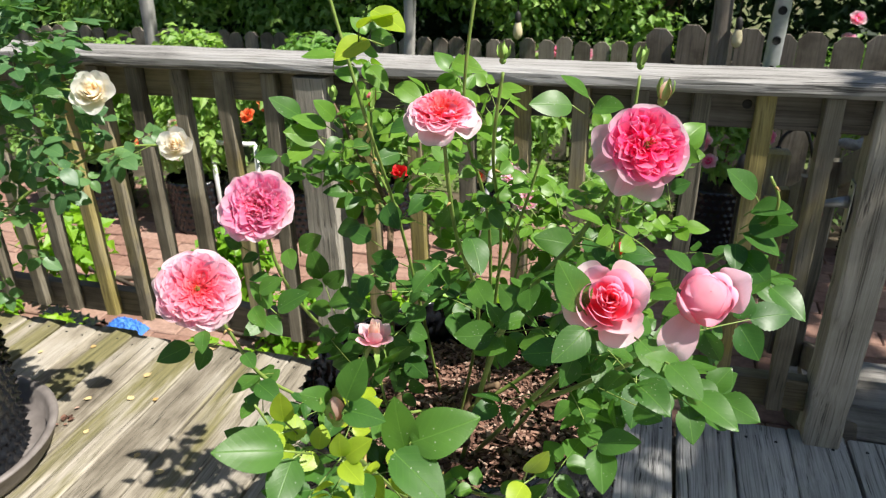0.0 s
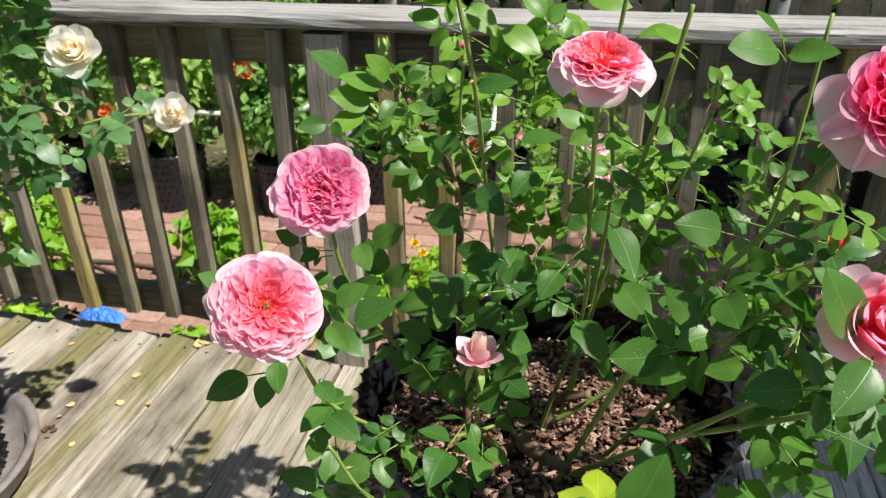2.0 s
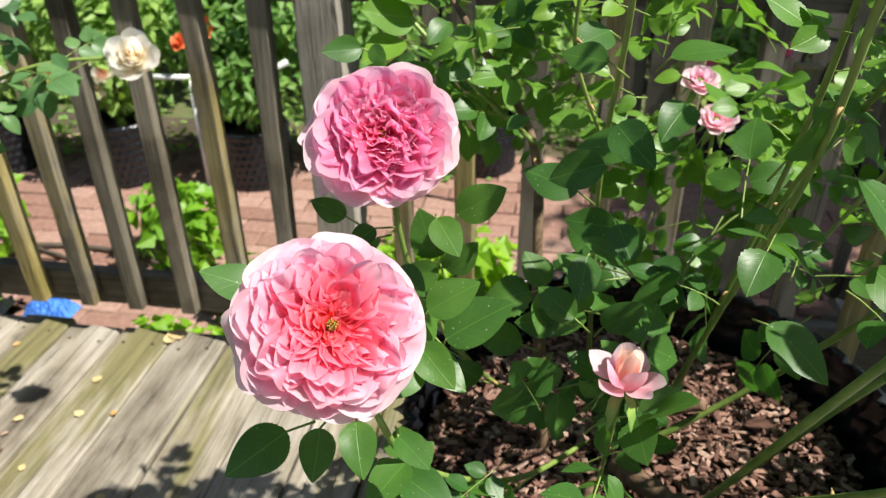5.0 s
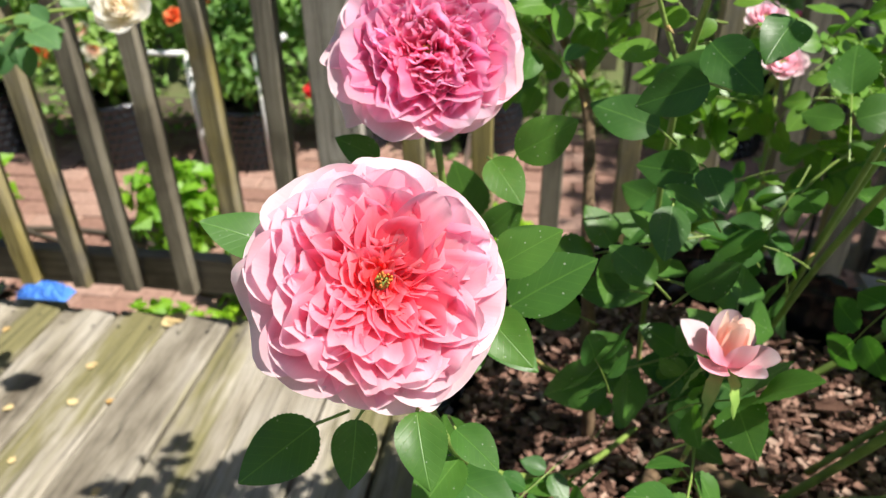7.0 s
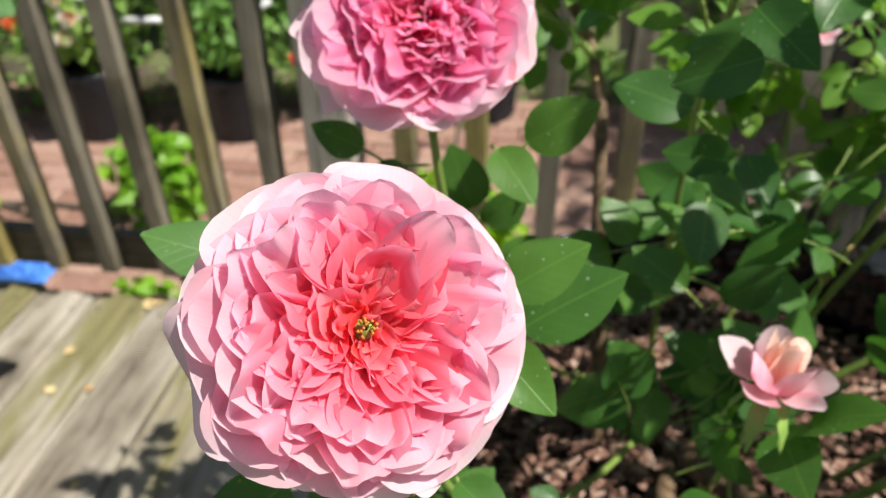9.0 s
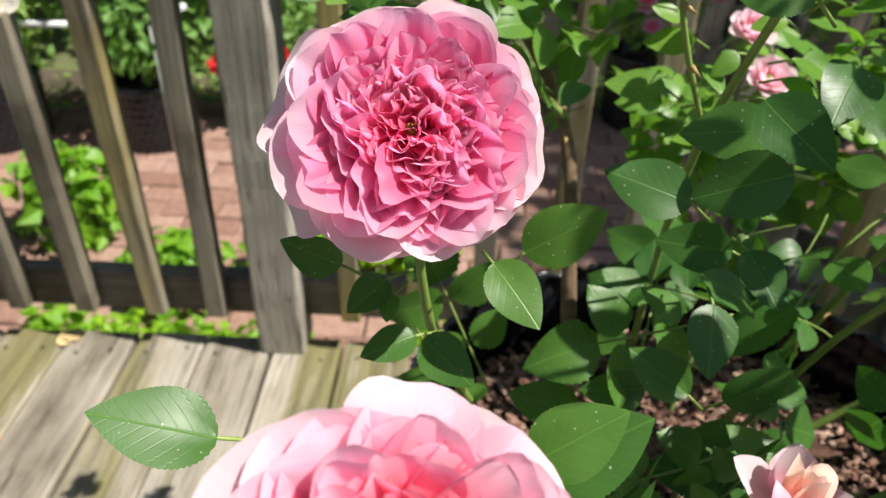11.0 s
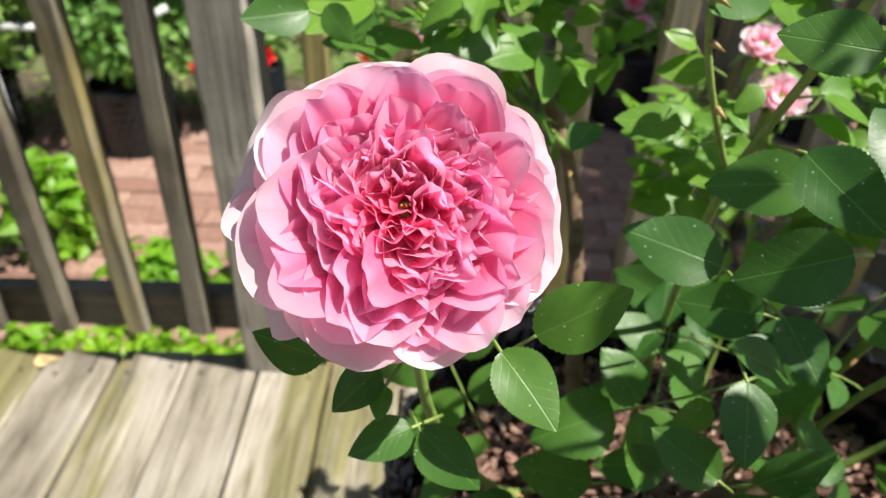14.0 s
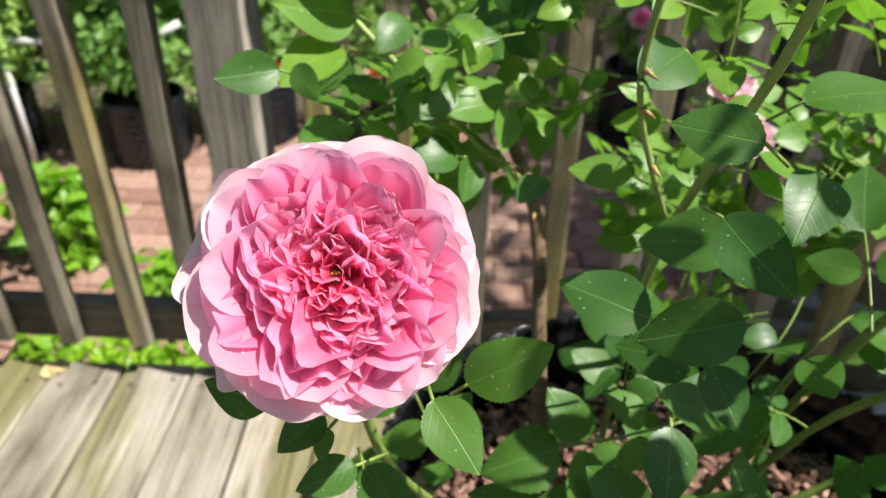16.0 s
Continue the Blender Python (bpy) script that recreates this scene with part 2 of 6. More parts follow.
THORN = plain("thorn", (0.3, 0.2, 0.08), (0.4, 0.28, 0.1), 60.0, 0.5)
SEPAL = plain("sepal", (0.15, 0.27, 0.05), (0.28, 0.41, 0.1), 80.0, 0.5)
PLASTIC = plain("black pot plastic", (0.005, 0.006, 0.008), (0.013, 0.015, 0.019), 40.0, 0.24, spec=0.5, relief=0.1)
TRAYM = plain("grey tray plastic", (0.128, 0.112, 0.104), (0.224, 0.2, 0.188), 30.0, 0.6)
SOIL = plain("potting soil", (0.02, 0.013, 0.009), (0.06, 0.04, 0.028), 90.0, 0.95, relief=0.8, dist=0.006)
BARK = islands("bark chips", [(0.0, (0.05, 0.026, 0.018)), (0.4, (0.17, 0.09, 0.065)), (0.8, (0.3, 0.18, 0.135)), (1.0, (0.46, 0.33, 0.26))])
BRICK = islands("paving brick", [(0.0, (0.23, 0.13, 0.1)), (0.5, (0.29, 0.175, 0.135)), (1.0, (0.34, 0.22, 0.175))], scale=45.0)
EARTH = plain("garden soil", (0.07, 0.052, 0.03), (0.2, 0.16, 0.1), 14.0, 0.95, relief=0.7, dist=0.01)
SIDING = plain("pale siding paint", (0.4, 0.4, 0.38), (0.5, 0.5, 0.47), 6.0, 0.6, relief=0.05)
TURF = plain("weedy ground", (0.1, 0.08, 0.045), (0.09, 0.14, 0.035), 5.0, 0.95, relief=0.8, dist=0.02)
PVC = plain("white pipe plastic", (0.576, 0.584, 0.592), (0.656, 0.656, 0.648), 20.0, 0.4, relief=0.05)
POLEW = plain("whitewashed pole", (0.24, 0.232, 0.216), (0.4, 0.392, 0.368), 20.0, 0.8)
METAL = plain("galvanised metal", (0.42, 0.44, 0.44), (0.6, 0.61, 0.6), 30.0, 0.45, metal=0.6)
IRON = plain("dark iron", (0.012, 0.012, 0.012), (0.03, 0.028, 0.026), 50.0, 0.55, metal=0.3)
ZINC = plain("galvanised zinc", (0.34, 0.35, 0.36), (0.5, 0.51, 0.52), 60.0, 0.42, metal=0.8, relief=0.15)
LANTERN = plain("lantern glass", (0.82, 0.84, 0.84), (0.9, 0.91, 0.91), 20.0, 0.08, relief=0.05)
LANTERN.node_tree.nodes["Principled BSDF"].inputs["Transmission Weight"].default_value = 0.92
HOSE = plain("hose rubber", (0.05, 0.04, 0.03), (0.1, 0.08, 0.06), 40.0, 0.6)
BLUE = plain("blue netting", (0.03, 0.13, 0.5), (0.09, 0.28, 0.75), 120.0, 0.6, relief=0.6)
DRY = islands("dry leaf", [(0.0, (0.5, 0.3, 0.1)), (0.5, (0.62, 0.5, 0.26)), (1.0, (0.45, 0.3, 0.13))])
GREY = plain("grey ornament", (0.1, 0.1, 0.095), (0.3, 0.3, 0.29), 70.0, 0.7, relief=0.6)
AMBER = plain("bulb glass", (0.5, 0.42, 0.24), (0.62, 0.56, 0.38), 20.0, 0.2)
STAMEN = plain("stamen", (0.28, 0.09, 0.015), (0.5, 0.21, 0.03), 90.0, 0.7)

# ---- building tools ----
def mesh_of(name, verts, faces, material=None, uvs=None, slots=None, smooth=True):
    """A mesh from lists; uvs one per vertex; slots one material index per face."""
    me = bpy.data.meshes.new(name)
    me.from_pydata([tuple(v) for v in verts], [], [tuple(f) for f in faces])
    for one in material if isinstance(material, (list, tuple)) else [material]:
        me.materials.append(one)
    if uvs is not None:
        layer = me.uv_layers.new(name="UVMap")
        idx = np.zeros(len(me.loops), dtype=np.int32)
        me.loops.foreach_get("vertex_index", idx)
        layer.data.foreach_set("uv", np.asarray(uvs, dtype=np.float32)[idx].ravel())
    if slots is not None:
        me.polygons.foreach_set("material_index", slots)
    me.polygons.foreach_set("use_smooth", [smooth] * len(me.polygons))
    me.update()
    return me


def part(name, data, material, parent, label="", m=None):
    """Links a bmesh or a mesh as one object under a thing or a part."""
    if isinstance(data, bmesh.types.BMesh):
        me = bpy.data.meshes.new(name)
        data.to_mesh(me)
        data.free()
        me.materials.append(material)
        data = me
    ob = new(name, data)
    if parent is not None:
        ob.parent = parent
    if m is not None:
        ob.matrix_basis = m
    return tagged(ob, label)


def thing(name, place, label, category, group="", kind=""):
    ob = new(name)
    ob.matrix_basis = place if isinstance(place, Matrix) else Matrix.Translation(place)
    ob.empty_display_size = 0.05
    return tagged(ob, label, category, group, kind)


def plank(sx, sy, sz, axis, seed, bevel=0.004, cuts=14, wob=0.0016):
    """A timber with eased edges that wander a little along its length."""
    rng = np.random.default_rng(seed)
    dims = [sx, sy, sz]
    a = "xyz".index(axis)
    p, q = [i for i in range(3) if i != a]
    hp, hq, e = dims[p] / 2, dims[q] / 2, bevel
    ring = [(hp - e, -hq), (hp, -hq + e), (hp, hq - e), (hp - e, hq), (-hp + e, hq), (-hp, hq - e), (-hp, -hq + e), (-hp + e, -hq)]
    verts, faces = [], []
    for k in range(cuts + 1):
        s = -dims[a] / 2 + dims[a] * k / cuts
        for u, w in ring:
            v = [0, 0, 0]
            v[a], v[p], v[q] = s, u + rng.normal(0, wob), w + rng.normal(0, wob * 0.6)
            verts.append(v)
    for k in range(cuts):
        for i in range(8):
            j = (i + 1) % 8
            faces.append((k * 8 + i, k * 8 + j, k * 8 + 8 + j, k * 8 + 8 + i))
    faces += [tuple(range(8))[::-1], tuple(range(cuts * 8, cuts * 8 + 8))]
    if axis == "y":
        faces = [f[::-1] for f in faces]
    return verts, faces


def bezier(pts, n):
    """Smooth line through the points given."""
    pts = [Vector(p) for p in pts]
    out = []
    for i in range(len(pts) - 1):
        p0, p1, p2, p3 = pts[max(i - 1, 0)], pts[i], pts[i + 1], pts[min(i + 2, len(pts) - 1)]
        for k in range(n):
            t = k / n
            out.append(0.5 * ((2 * p1) + (p2 - p0) * t + (2 * p0 - 5 * p1 + 4 * p2 - p3) * t * t + (3 * p1 - p0 - 3 * p2 + p3) * t ** 3))
    out.append(pts[-1])
    return out


def tube(line, r0, r1, sides=7, knobbly=0.0, seed=0, closed=True):
    """Verts and faces of a tapering tube along a line."""
    rng = np.random.default_rng(seed)
    verts, faces = [], []
    n = len(line)
    ref = Vector((0.31, 0.87, 0.38))
    for i, p in enumerate(line):
        d = (line[min(i + 1, n - 1)] - line[max(i - 1, 0)]).normalized()
        a = d.cross(ref).normalized()
        b = d.cross(a)
        r = r0 + (r1 - r0) * i / max(n - 1, 1)
        r *= 1 + knobbly * rng.normal()
        for k in range(sides):
            t = 2 * math.pi * k / sides
            verts.append(p + a * (math.cos(t) * r) + b * (math.sin(t) * r))
    for i in range(n - 1):
        for k in range(sides):
            j = (k + 1) % sides
            faces.append((i * sides + k, i * sides + j, (i + 1) * sides + j, (i + 1) * sides + k))
    if closed:
        faces += [tuple(range(sides))[::-1], tuple(range((n - 1) * sides, n * sides))]
    return verts, faces


def lathe(profile, sides=32):
    """Verts and faces of a turned form from (r, z) rows, base first."""
    verts, faces = [], []
    for r, z in profile:
        for k in range(sides):
            t = 2 * math.pi * k / sides
            verts.append((r * math.cos(t), r * math.sin(t), z))
    for i in range(len(profile) - 1):
        for k in range(sides):
            j = (k + 1) % sides
            faces.append((i * sides + k, i * sides + j, (i + 1) * sides + j, (i + 1) * sides + k))
    return verts, faces


def merged(chunks):
    verts, faces = [], []
    for v, f in chunks:
        o = len(verts)
        verts += list(v)
        faces += [tuple(i + o for i in g) for g in f]
    return verts, faces


def frame_of(axis, spin=0.0):
    """A turn that takes z to the axis given."""
    return Vector(axis).normalized().to_track_quat("Z", "Y").to_matrix().to_4x4() @ Matrix.Rotation(spin, 4, "Z")


# ---- leaves ----
def leaflet(length, width, rng, rows=21, fold=0.35, droop=0.25, teeth=0.035):
    """One serrated leaflet along +y from the origin, its face up."""
    verts, uvs, faces = [], [], []
    cols = (-1.0, -0.5, 0.0, 0.5, 1.0)
    twist = rng.normal(0, 0.07)
    for i in range(rows + 1):
        v = i / rows
        half = width / 2 * (math.sin(math.pi * v ** 0.76) ** 0.78 if 0 < v < 1 else 0.0)
        half = max(half, 0.0006)
        tooth = 1 + (teeth if i % 2 else -teeth) * (1 if 0 < i < rows else 0)
        for u in cols:
            s = half * u * (tooth if abs(u) == 1 else 1)
            z = abs(s) * fold - droop * length * v * v + 0.03 * length * math.sin(v * 6 + twist * 9) * abs(u)
            y = length * v + (-0.55 * length / rows if abs(u) == 1 and i % 2 else 0)
            x = s + twist * length * v * v
            verts.append((x, y, z + twist * s))
            uvs.append((0.5 + 0.5 * u * half / (width / 2), v))
    for i in range(rows):
        for k in range(4):
            a = i * 5 + k
            faces.append((a, a + 1, a + 6, a + 5))
    return verts, faces, uvs


def compound(seed, size=1.0, count=5, young=False):
    """A rose leaf: a thin stalk with leaflets in pairs and one at its end."""
    rng = np.random.default_rng(seed)
    verts, faces, uvs, slots = [], [], [], []

    def add(v, f, u, m, slot):
        o = len(verts)
        verts.extend([m @ Vector(p) for p in v])
        faces.extend([tuple(i + o for i in g) for g in f])
        uvs.extend(u)
        slots.extend([slot] * len(f))

    stalk = 0.085 * size * (0.8 if count == 3 else 1.0)
    bend = rng.uniform(0.1, 0.4)
    line = [Vector((0, stalk * k / 5, -bend * stalk * (k / 5) ** 2)) for k in range(6)]
    v, f = tube(line, 0.0011 * size, 0.0007 * size, 4, closed=False)
    add(v, f, [(0.5, 0.5)] * len(v), Matrix(), 1)
    pairs = (count - 1) // 2
    for k in range(pairs):
        s = 0.45 + 0.4 * k / max(pairs - 1, 1) if pairs > 1 else 0.55
        at = Vector((0, stalk * s, -bend * stalk * s * s))
        for sgn in (-1, 1):
            ln = size * rng.uniform(0.036, 0.046) * (0.85 + 0.15 * k)
            lv = leaflet(ln, ln * rng.uniform(0.7, 0.84), rng, fold=rng.uniform(0.02, 0.3), droop=rng.uniform(0.02, 0.28))
            m = Matrix.Translation(at) @ Matrix.Rotation(sgn * radians(-rng.uniform(55, 80)), 4, "Z") @ Matrix.Rotation(radians(rng.normal(-6, 13)), 4, "X") @ Matrix.Rotation(radians(rng.normal(0, 14)), 4, "Y") @ Matrix.Translation((0, 0.004 * size, 0))
            add(*lv, m, 0)
    ln = size * rng.uniform(0.045, 0.055)
    lv = leaflet(ln, ln * rng.uniform(0.68, 0.8), rng, fold=rng.uniform(0.02, 0.3), droop=rng.uniform(0.1, 0.35))
    add(*lv, Matrix.Translation(line[-1]) @ Matrix.Rotation(radians(rng.normal(-12, 10)), 4, "X"), 0)
    return verts, faces, uvs, slots


def leaf_set(name, leaf_mat, stem_mat, size, seeds, count=5):
    made = []
    for s in seeds:
        v, f, u, sl = compound(s, size, count)
        made.append(mesh_of(name, v, f, [leaf_mat, stem_mat], u, sl))
    return made


def single_leaf(seed, leaf_mat, fold=0.25, droop=0.2):
    """One leaflet, 4 cm long."""
    rng = np.random.default_rng(seed)
    v, f, u = leaflet(0.04, 0.027, rng, rows=45, fold=fold, droop=droop, teeth=0.022)
    return mesh_of("leaf", v, f, leaf_mat, u)


CLEAR, LANES = [], []


def clear_of_blooms(p, sun_only=False):
    """Whether a leaf at p would neither stand before a bloom nor shade it."""
    for c, axis, r in CLEAR:
        d = Vector(p) - c
        for way, reach in ((SUN, 0.6), (axis, 0.0 if sun_only else 0.34)):
            s = d.dot(way)
            if -0.01 < s < reach and (d - way * s).length < r + 0.03:
                return False
    for a, b, r in () if sun_only else LANES:
        s = min(max((Vector(p) - a).dot(b - a) / (b - a).length_squared, 0), 1)
        if (a.lerp(b, s) - Vector(p)).length < r:
            return False
    return True


def place_leaf(data, parent, at, out, up, name="leaf", size=1.0, forced=False):
    """Hangs a leaf at a place, growing along out, its face towards up."""
    if not clear_of_blooms(Vector(at) + Vector(out).normalized() * (0.02 * size if forced else 0.05 * size), forced):
        return None
    y = Vector(out).normalized()
    z = Vector(up) - y * y.dot(Vector(up))
    if z.length < 1e-3:
        z = y.orthogonal()
    z.normalize()
    x = y.cross(z)
    m = Matrix((x, y, z)).transposed().to_4x4()
    m.translation = Vector(at)
    return part(name, data, None, parent, m=Matrix.Translation(-parent.location) @ m @ Matrix.Scale(size, 4))


def foliage(seed, blobs, n, size, leaf_mat, name="crown", shell=0.55, aspect=0.6):
    """Many small folded leaves over several uneven clumps: (x, y, z, rx, ry, rz)."""
    rng = np.random.default_rng(seed)
    blobs = np.asarray(blobs, float)
    w = (blobs[:, 3] * blobs[:, 4] + blobs[:, 4] * blobs[:, 5] + blobs[:, 3] * blobs[:, 5])
    pick = rng.choice(len(blobs), n, p=w / w.sum())
    d = rng.normal(size=(n, 3))
    d /= np.linalg.norm(d, axis=1)[:, None]
    rad = rng.uniform(shell, 1.08, n) ** 0.8
    c = blobs[pick, :3] + d * blobs[pick, 3:] * rad[:, None]
    up = d + rng.normal(0, 0.55, (n, 3)) + (0, 0, 0.7)
    up /= np.linalg.norm(up, axis=1)[:, None]
    y = rng.normal(size=(n, 3)) + d * 0.6 + (0, 0, -0.35)
    y -= up * (y * up).sum(1)[:, None]
    y /= np.linalg.norm(y, axis=1)[:, None]
    x = np.cross(y, up)
    L = size * rng.uniform(0.65, 1.25, n)[:, None]
    W = L * aspect * 0.5
    pts = [c, c + y * L * 0.4 - x * W + up * W * 0.35, c + y * L * 0.45 - up * L * 0.02, c + y * L * 0.4 + x * W + up * W * 0.35, c + y * L - up * L * 0.15]
    verts = np.stack(pts, 1).reshape(-1, 3)
    base = np.arange(n)[:, None] * 5
    faces = np.concatenate([base + f for f in ([0, 2, 1], [0, 3, 2], [1, 2, 4], [2, 3, 4])], 0)
    uv = np.tile(np.array([[0.5, 0], [0, 0.4], [0.5, 0.45], [1, 0.4], [0.5, 1]], np.float32), (n, 1))
    return mesh_of(name, verts.tolist(), faces.tolist(), leaf_mat, uv, smooth=False)


# ---- roses ----
def petal(seed, R, height, width, low, cup=1.0, crump=0.0, curl=0.0, start=0.1, bulge=0.7, flare=1.0, rows=13, cols=17):
    """One rounded petal that grows out along +x from the middle of the flower, z along its axis."""
    rng = np.random.default_rng(seed)
    verts, uvs, faces = [], [], []
    p0, p1, p2 = Vector((start * R, 0, low * 0.7)), Vector((bulge * R, 0, low)), Vector((R * flare, 0, height))
    ph = rng.uniform(0, 6.28, 6)
    kk = rng.uniform(1.6, 3.2, 3)
    rr = max(width * 0.5 * cup, 0.002)
    size = (p1 - p0).length + (p2 - p1).length
    notch = rng.uniform(0.0, 0.05)
    lean = rng.normal(0, 0.12)
    for i in range(rows + 1):
        v0 = 1 - (1 - i / rows) ** 1.6
        if v0 < 0.6:
            wide = 0.16 + 0.84 * math.sin(v0 / 0.6 * math.pi / 2) ** 1.1
        else:
            wide = max(1 - ((v0 - 0.6) / 0.4) ** 2.4, 0.0) ** 0.5
        wide = max(wide, 0.05) * width / 2
        for j in range(cols):
            u = -1 + 2 * j / (cols - 1)
            w = u * wide / (width / 2)
            v = v0 * (1 - notch * math.exp(-(w * 3.5) ** 2) * v0 ** 3 + 0.02 * crump * math.sin(kk[0] * 3 * w + ph[0]))
            p = p0.lerp(p1, v).lerp(p1.lerp(p2, v), v)
            tan = (p1 - p0).lerp(p2 - p1, v).normalized()
            nrm = Vector((-tan.z, 0, tan.x))
            ang = u * wide / rr
            ruff = crump * v0 * v0 * size
            off = rr * (1 - math.cos(ang)) + ruff * (0.075 * math.sin(kk[2] * w * 2 + ph[2] + v0) + 0.03 * math.sin(7 * w + ph[3]) + 0.016 * math.sin(13 * w + ph[4] + 3 * v0))
            edge = max(abs(w) - 0.5, 0) / 0.5 * v0
            tip = max(max(0.0, v0 - 0.66) / 0.34, edge * 0.8)
            off -= curl * size * 0.13 * tip * tip
            q = p + nrm * off
            verts.append((q.x, rr * math.sin(ang) + lean * size * v0 * v0 * 0.4, q.z + ruff * 0.03 * math.sin(kk[1] * w * 2 + ph[1])))
            uvs.append((0.5 + 0.5 * w, v0))
    for i in range(rows):
        for j in range(cols - 1):
            a = i * cols + j
            faces.append((a, a + 1, a + cols + 1, a + cols))
    return verts, faces, uvs


def bloom(bush, place, axis, rings, seed, label="", spin=0.0, hip=0.006):
    """A rose under its bush. Rings of petals from the outside in: count, radius, height, width, low, cup, crump, curl, bulge, flare, material."""
    rng = np.random.default_rng(seed)
    head = part("bloom", mesh_of("bloom", *lathe([(0.0015, -0.02), (hip * 0.8, -0.016), (hip, -0.008), (hip * 0.7, 0.0), (0.0005, 0.002)], 10), SEPAL), None, bush, label)
    head.matrix_basis = Matrix.Translation(Vector(place) - bush.location) @ frame_of(axis, spin)
    for k, (count, R, height, width, low, cup, crump, curl, bulge, flare, stuff) in enumerate(rings):
        kinds = []
        for q in range(5):
            v, f, u = petal(seed * 100 + k * 7 + q, R * rng.uniform(0.95, 1.04), height + rng.normal(0, 0.03) * R, width * rng.uniform(0.88, 1.12), low, cup * rng.uniform(0.85, 1.3), crump * rng.uniform(0.6, 1.4), curl * rng.uniform(0.4, 1.5), bulge=bulge, flare=flare * rng.uniform(0.96, 1.04))
            kinds.append(mesh_of("petal", v, f, stuff, u))
        off = rng.uniform(0, 6.28)
        for c in range(count):
            a = off + 2 * math.pi * (c + rng.uniform(-0.2, 0.2) * (1 + 0.6 * crump)) / count
            j = 0.05 + 0.12 * crump
            m = Matrix.Rotation(a, 4, "Z") @ Matrix.Rotation(rng.normal(0, 0.03 + 0.03 * crump), 4, "Y") @ Matrix.Translation((R * 0.5, 0, 0)) @ Matrix.Rotation(rng.normal(0, j), 4, "Z") @ Matrix.Translation((-R * 0.5, 0, 0)) @ Matrix.Rotation(rng.normal(0, 0.03 + 0.05 * crump), 4, "X")
            part("petal", kinds[int(rng.integers(5))], None, head, m=m)
    for k in range(5):
        a = 2 * math.pi * k / 5 + 0.3
        v, f, u = leaflet(0.026, 0.009, rng, rows=6, fold=0.3, droop=0.5, teeth=0.0)
        part("sepal", mesh_of("sepal", v, f, SEPAL, u), None, head, m=Matrix.Rotation(a, 4, "Z") @ Matrix.Translation((0.004, 0, -0.012)) @ Matrix.Rotation(radians(-90), 4, "Z") @ Matrix.Rotation(radians(-35), 4, "X"))
    return head


def nests(head, r, count, deep, seed, mats, long=0.66, short=0.26, flat=14, steep=62, crump=0.6, lift=0.0, broad=0.62):
    """The quartered heart: groups of boat-folded petals, nested one in another, that fan out from the middle."""
    rng = np.random.default_rng(seed)
    turn = rng.uniform(0, 6.28)
    for c in range(count):
        a0 = turn + 2 * math.pi * (c + rng.uniform(-0.12, 0.12)) / count
        for k in range(deep):
            f = k / (deep - 1)
            L = r * (long + (short - long) * f) * rng.uniform(0.9, 1.1)
            el = radians(flat + (steep - flat) * f + rng.normal(0, 4))
            w = r * broad * (1 - 0.58 * f) * rng.uniform(0.85, 1.15)
            v, fc, u = petal(seed * 1000 + c * 40 + k, L * math.cos(el), L * math.sin(el) + lift * r, w, lift * r * 0.6 + 0.05 * r, 0.62 + 0.3 * rng.uniform(0, 1), crump * rng.uniform(0.5, 1.5), rng.uniform(0.0, 0.5), start=0.08, bulge=0.5)
            m = Matrix.Rotation(a0 + rng.normal(0, 0.14 + 0.2 * f), 4, "Z") @ Matrix.Rotation(rng.normal(0, 0.26), 4, "X")
            stuff = mats[min(int(f * len(mats)), len(mats) - 1)]
            part("petal", mesh_of("petal", v, fc, stuff, u), None, head, m=m)


def ruffles(head, r, n, seed, mats, reach=0.66, rise=0.3, flare=1.15, wild=0.5, crump=1.3, dent=0.1):
    """The crowded heart: many narrow crumpled petals that stand up in loose whorls round the middle."""
    rng = np.random.default_rng(seed)
    for k in range(n):
        f = ((k + 0.5) / n) ** 0.6
        rho = r * (0.04 + (reach - 0.04) * f) * rng.uniform(0.92, 1.08)
        top = r * (rise - dent * (1 - f) ** 2 - 0.12 * f * f + rng.normal(0, 0.025))
        w = r * (0.18 + 0.34 * f) * rng.uniform(0.85, 1.35)
        v, fc, u = petal(seed * 1000 + k, rho, top, w, -0.06 * r, rng.uniform(0.75, 1.35), crump * rng.uniform(0.6, 1.4), rng.uniform(0.0, 0.5), start=0.1, bulge=rng.uniform(0.7, 0.95), flare=flare * rng.uniform(0.92, 1.12))
        yaw = Matrix.Translation((rho, 0, 0)) @ Matrix.Rotation(rng.normal(0, wild * (1.1 - 0.6 * f)), 4, "Z") @ Matrix.Translation((-rho, 0, 0))
        m = Matrix.Rotation(k * 2.39996 + rng.normal(0, 0.25), 4, "Z") @ yaw @ Matrix.Rotation(rng.normal(0, 0.16), 4, "X") @ Matrix.Rotation(rng.normal(0, 0.1), 4, "Y")
        part("petal", mesh_of("petal", v, fc, mats[min(int((1 - f) * len(mats)), len(mats) - 1)], u), None, head, m=m)


def guard(bush, head, way, R, droop, width, stuff, seed, bulge=0.75):
    """One loose outer petal on the side of the bloom that faces the way given."""
    local = head.matrix_basis.to_3x3().inverted() @ Vector(way)
    v, f, u = petal(seed, R, -droop * R, width, -0.004, 1.3, 0.35, 0.5, bulge=bulge)
    part("petal", mesh_of("petal", v, f, stuff, u), None, head, m=Matrix.Translation((0, 0, -0.004)) @ Matrix.Rotation(math.atan2(local.y, local.x), 4, "Z"))


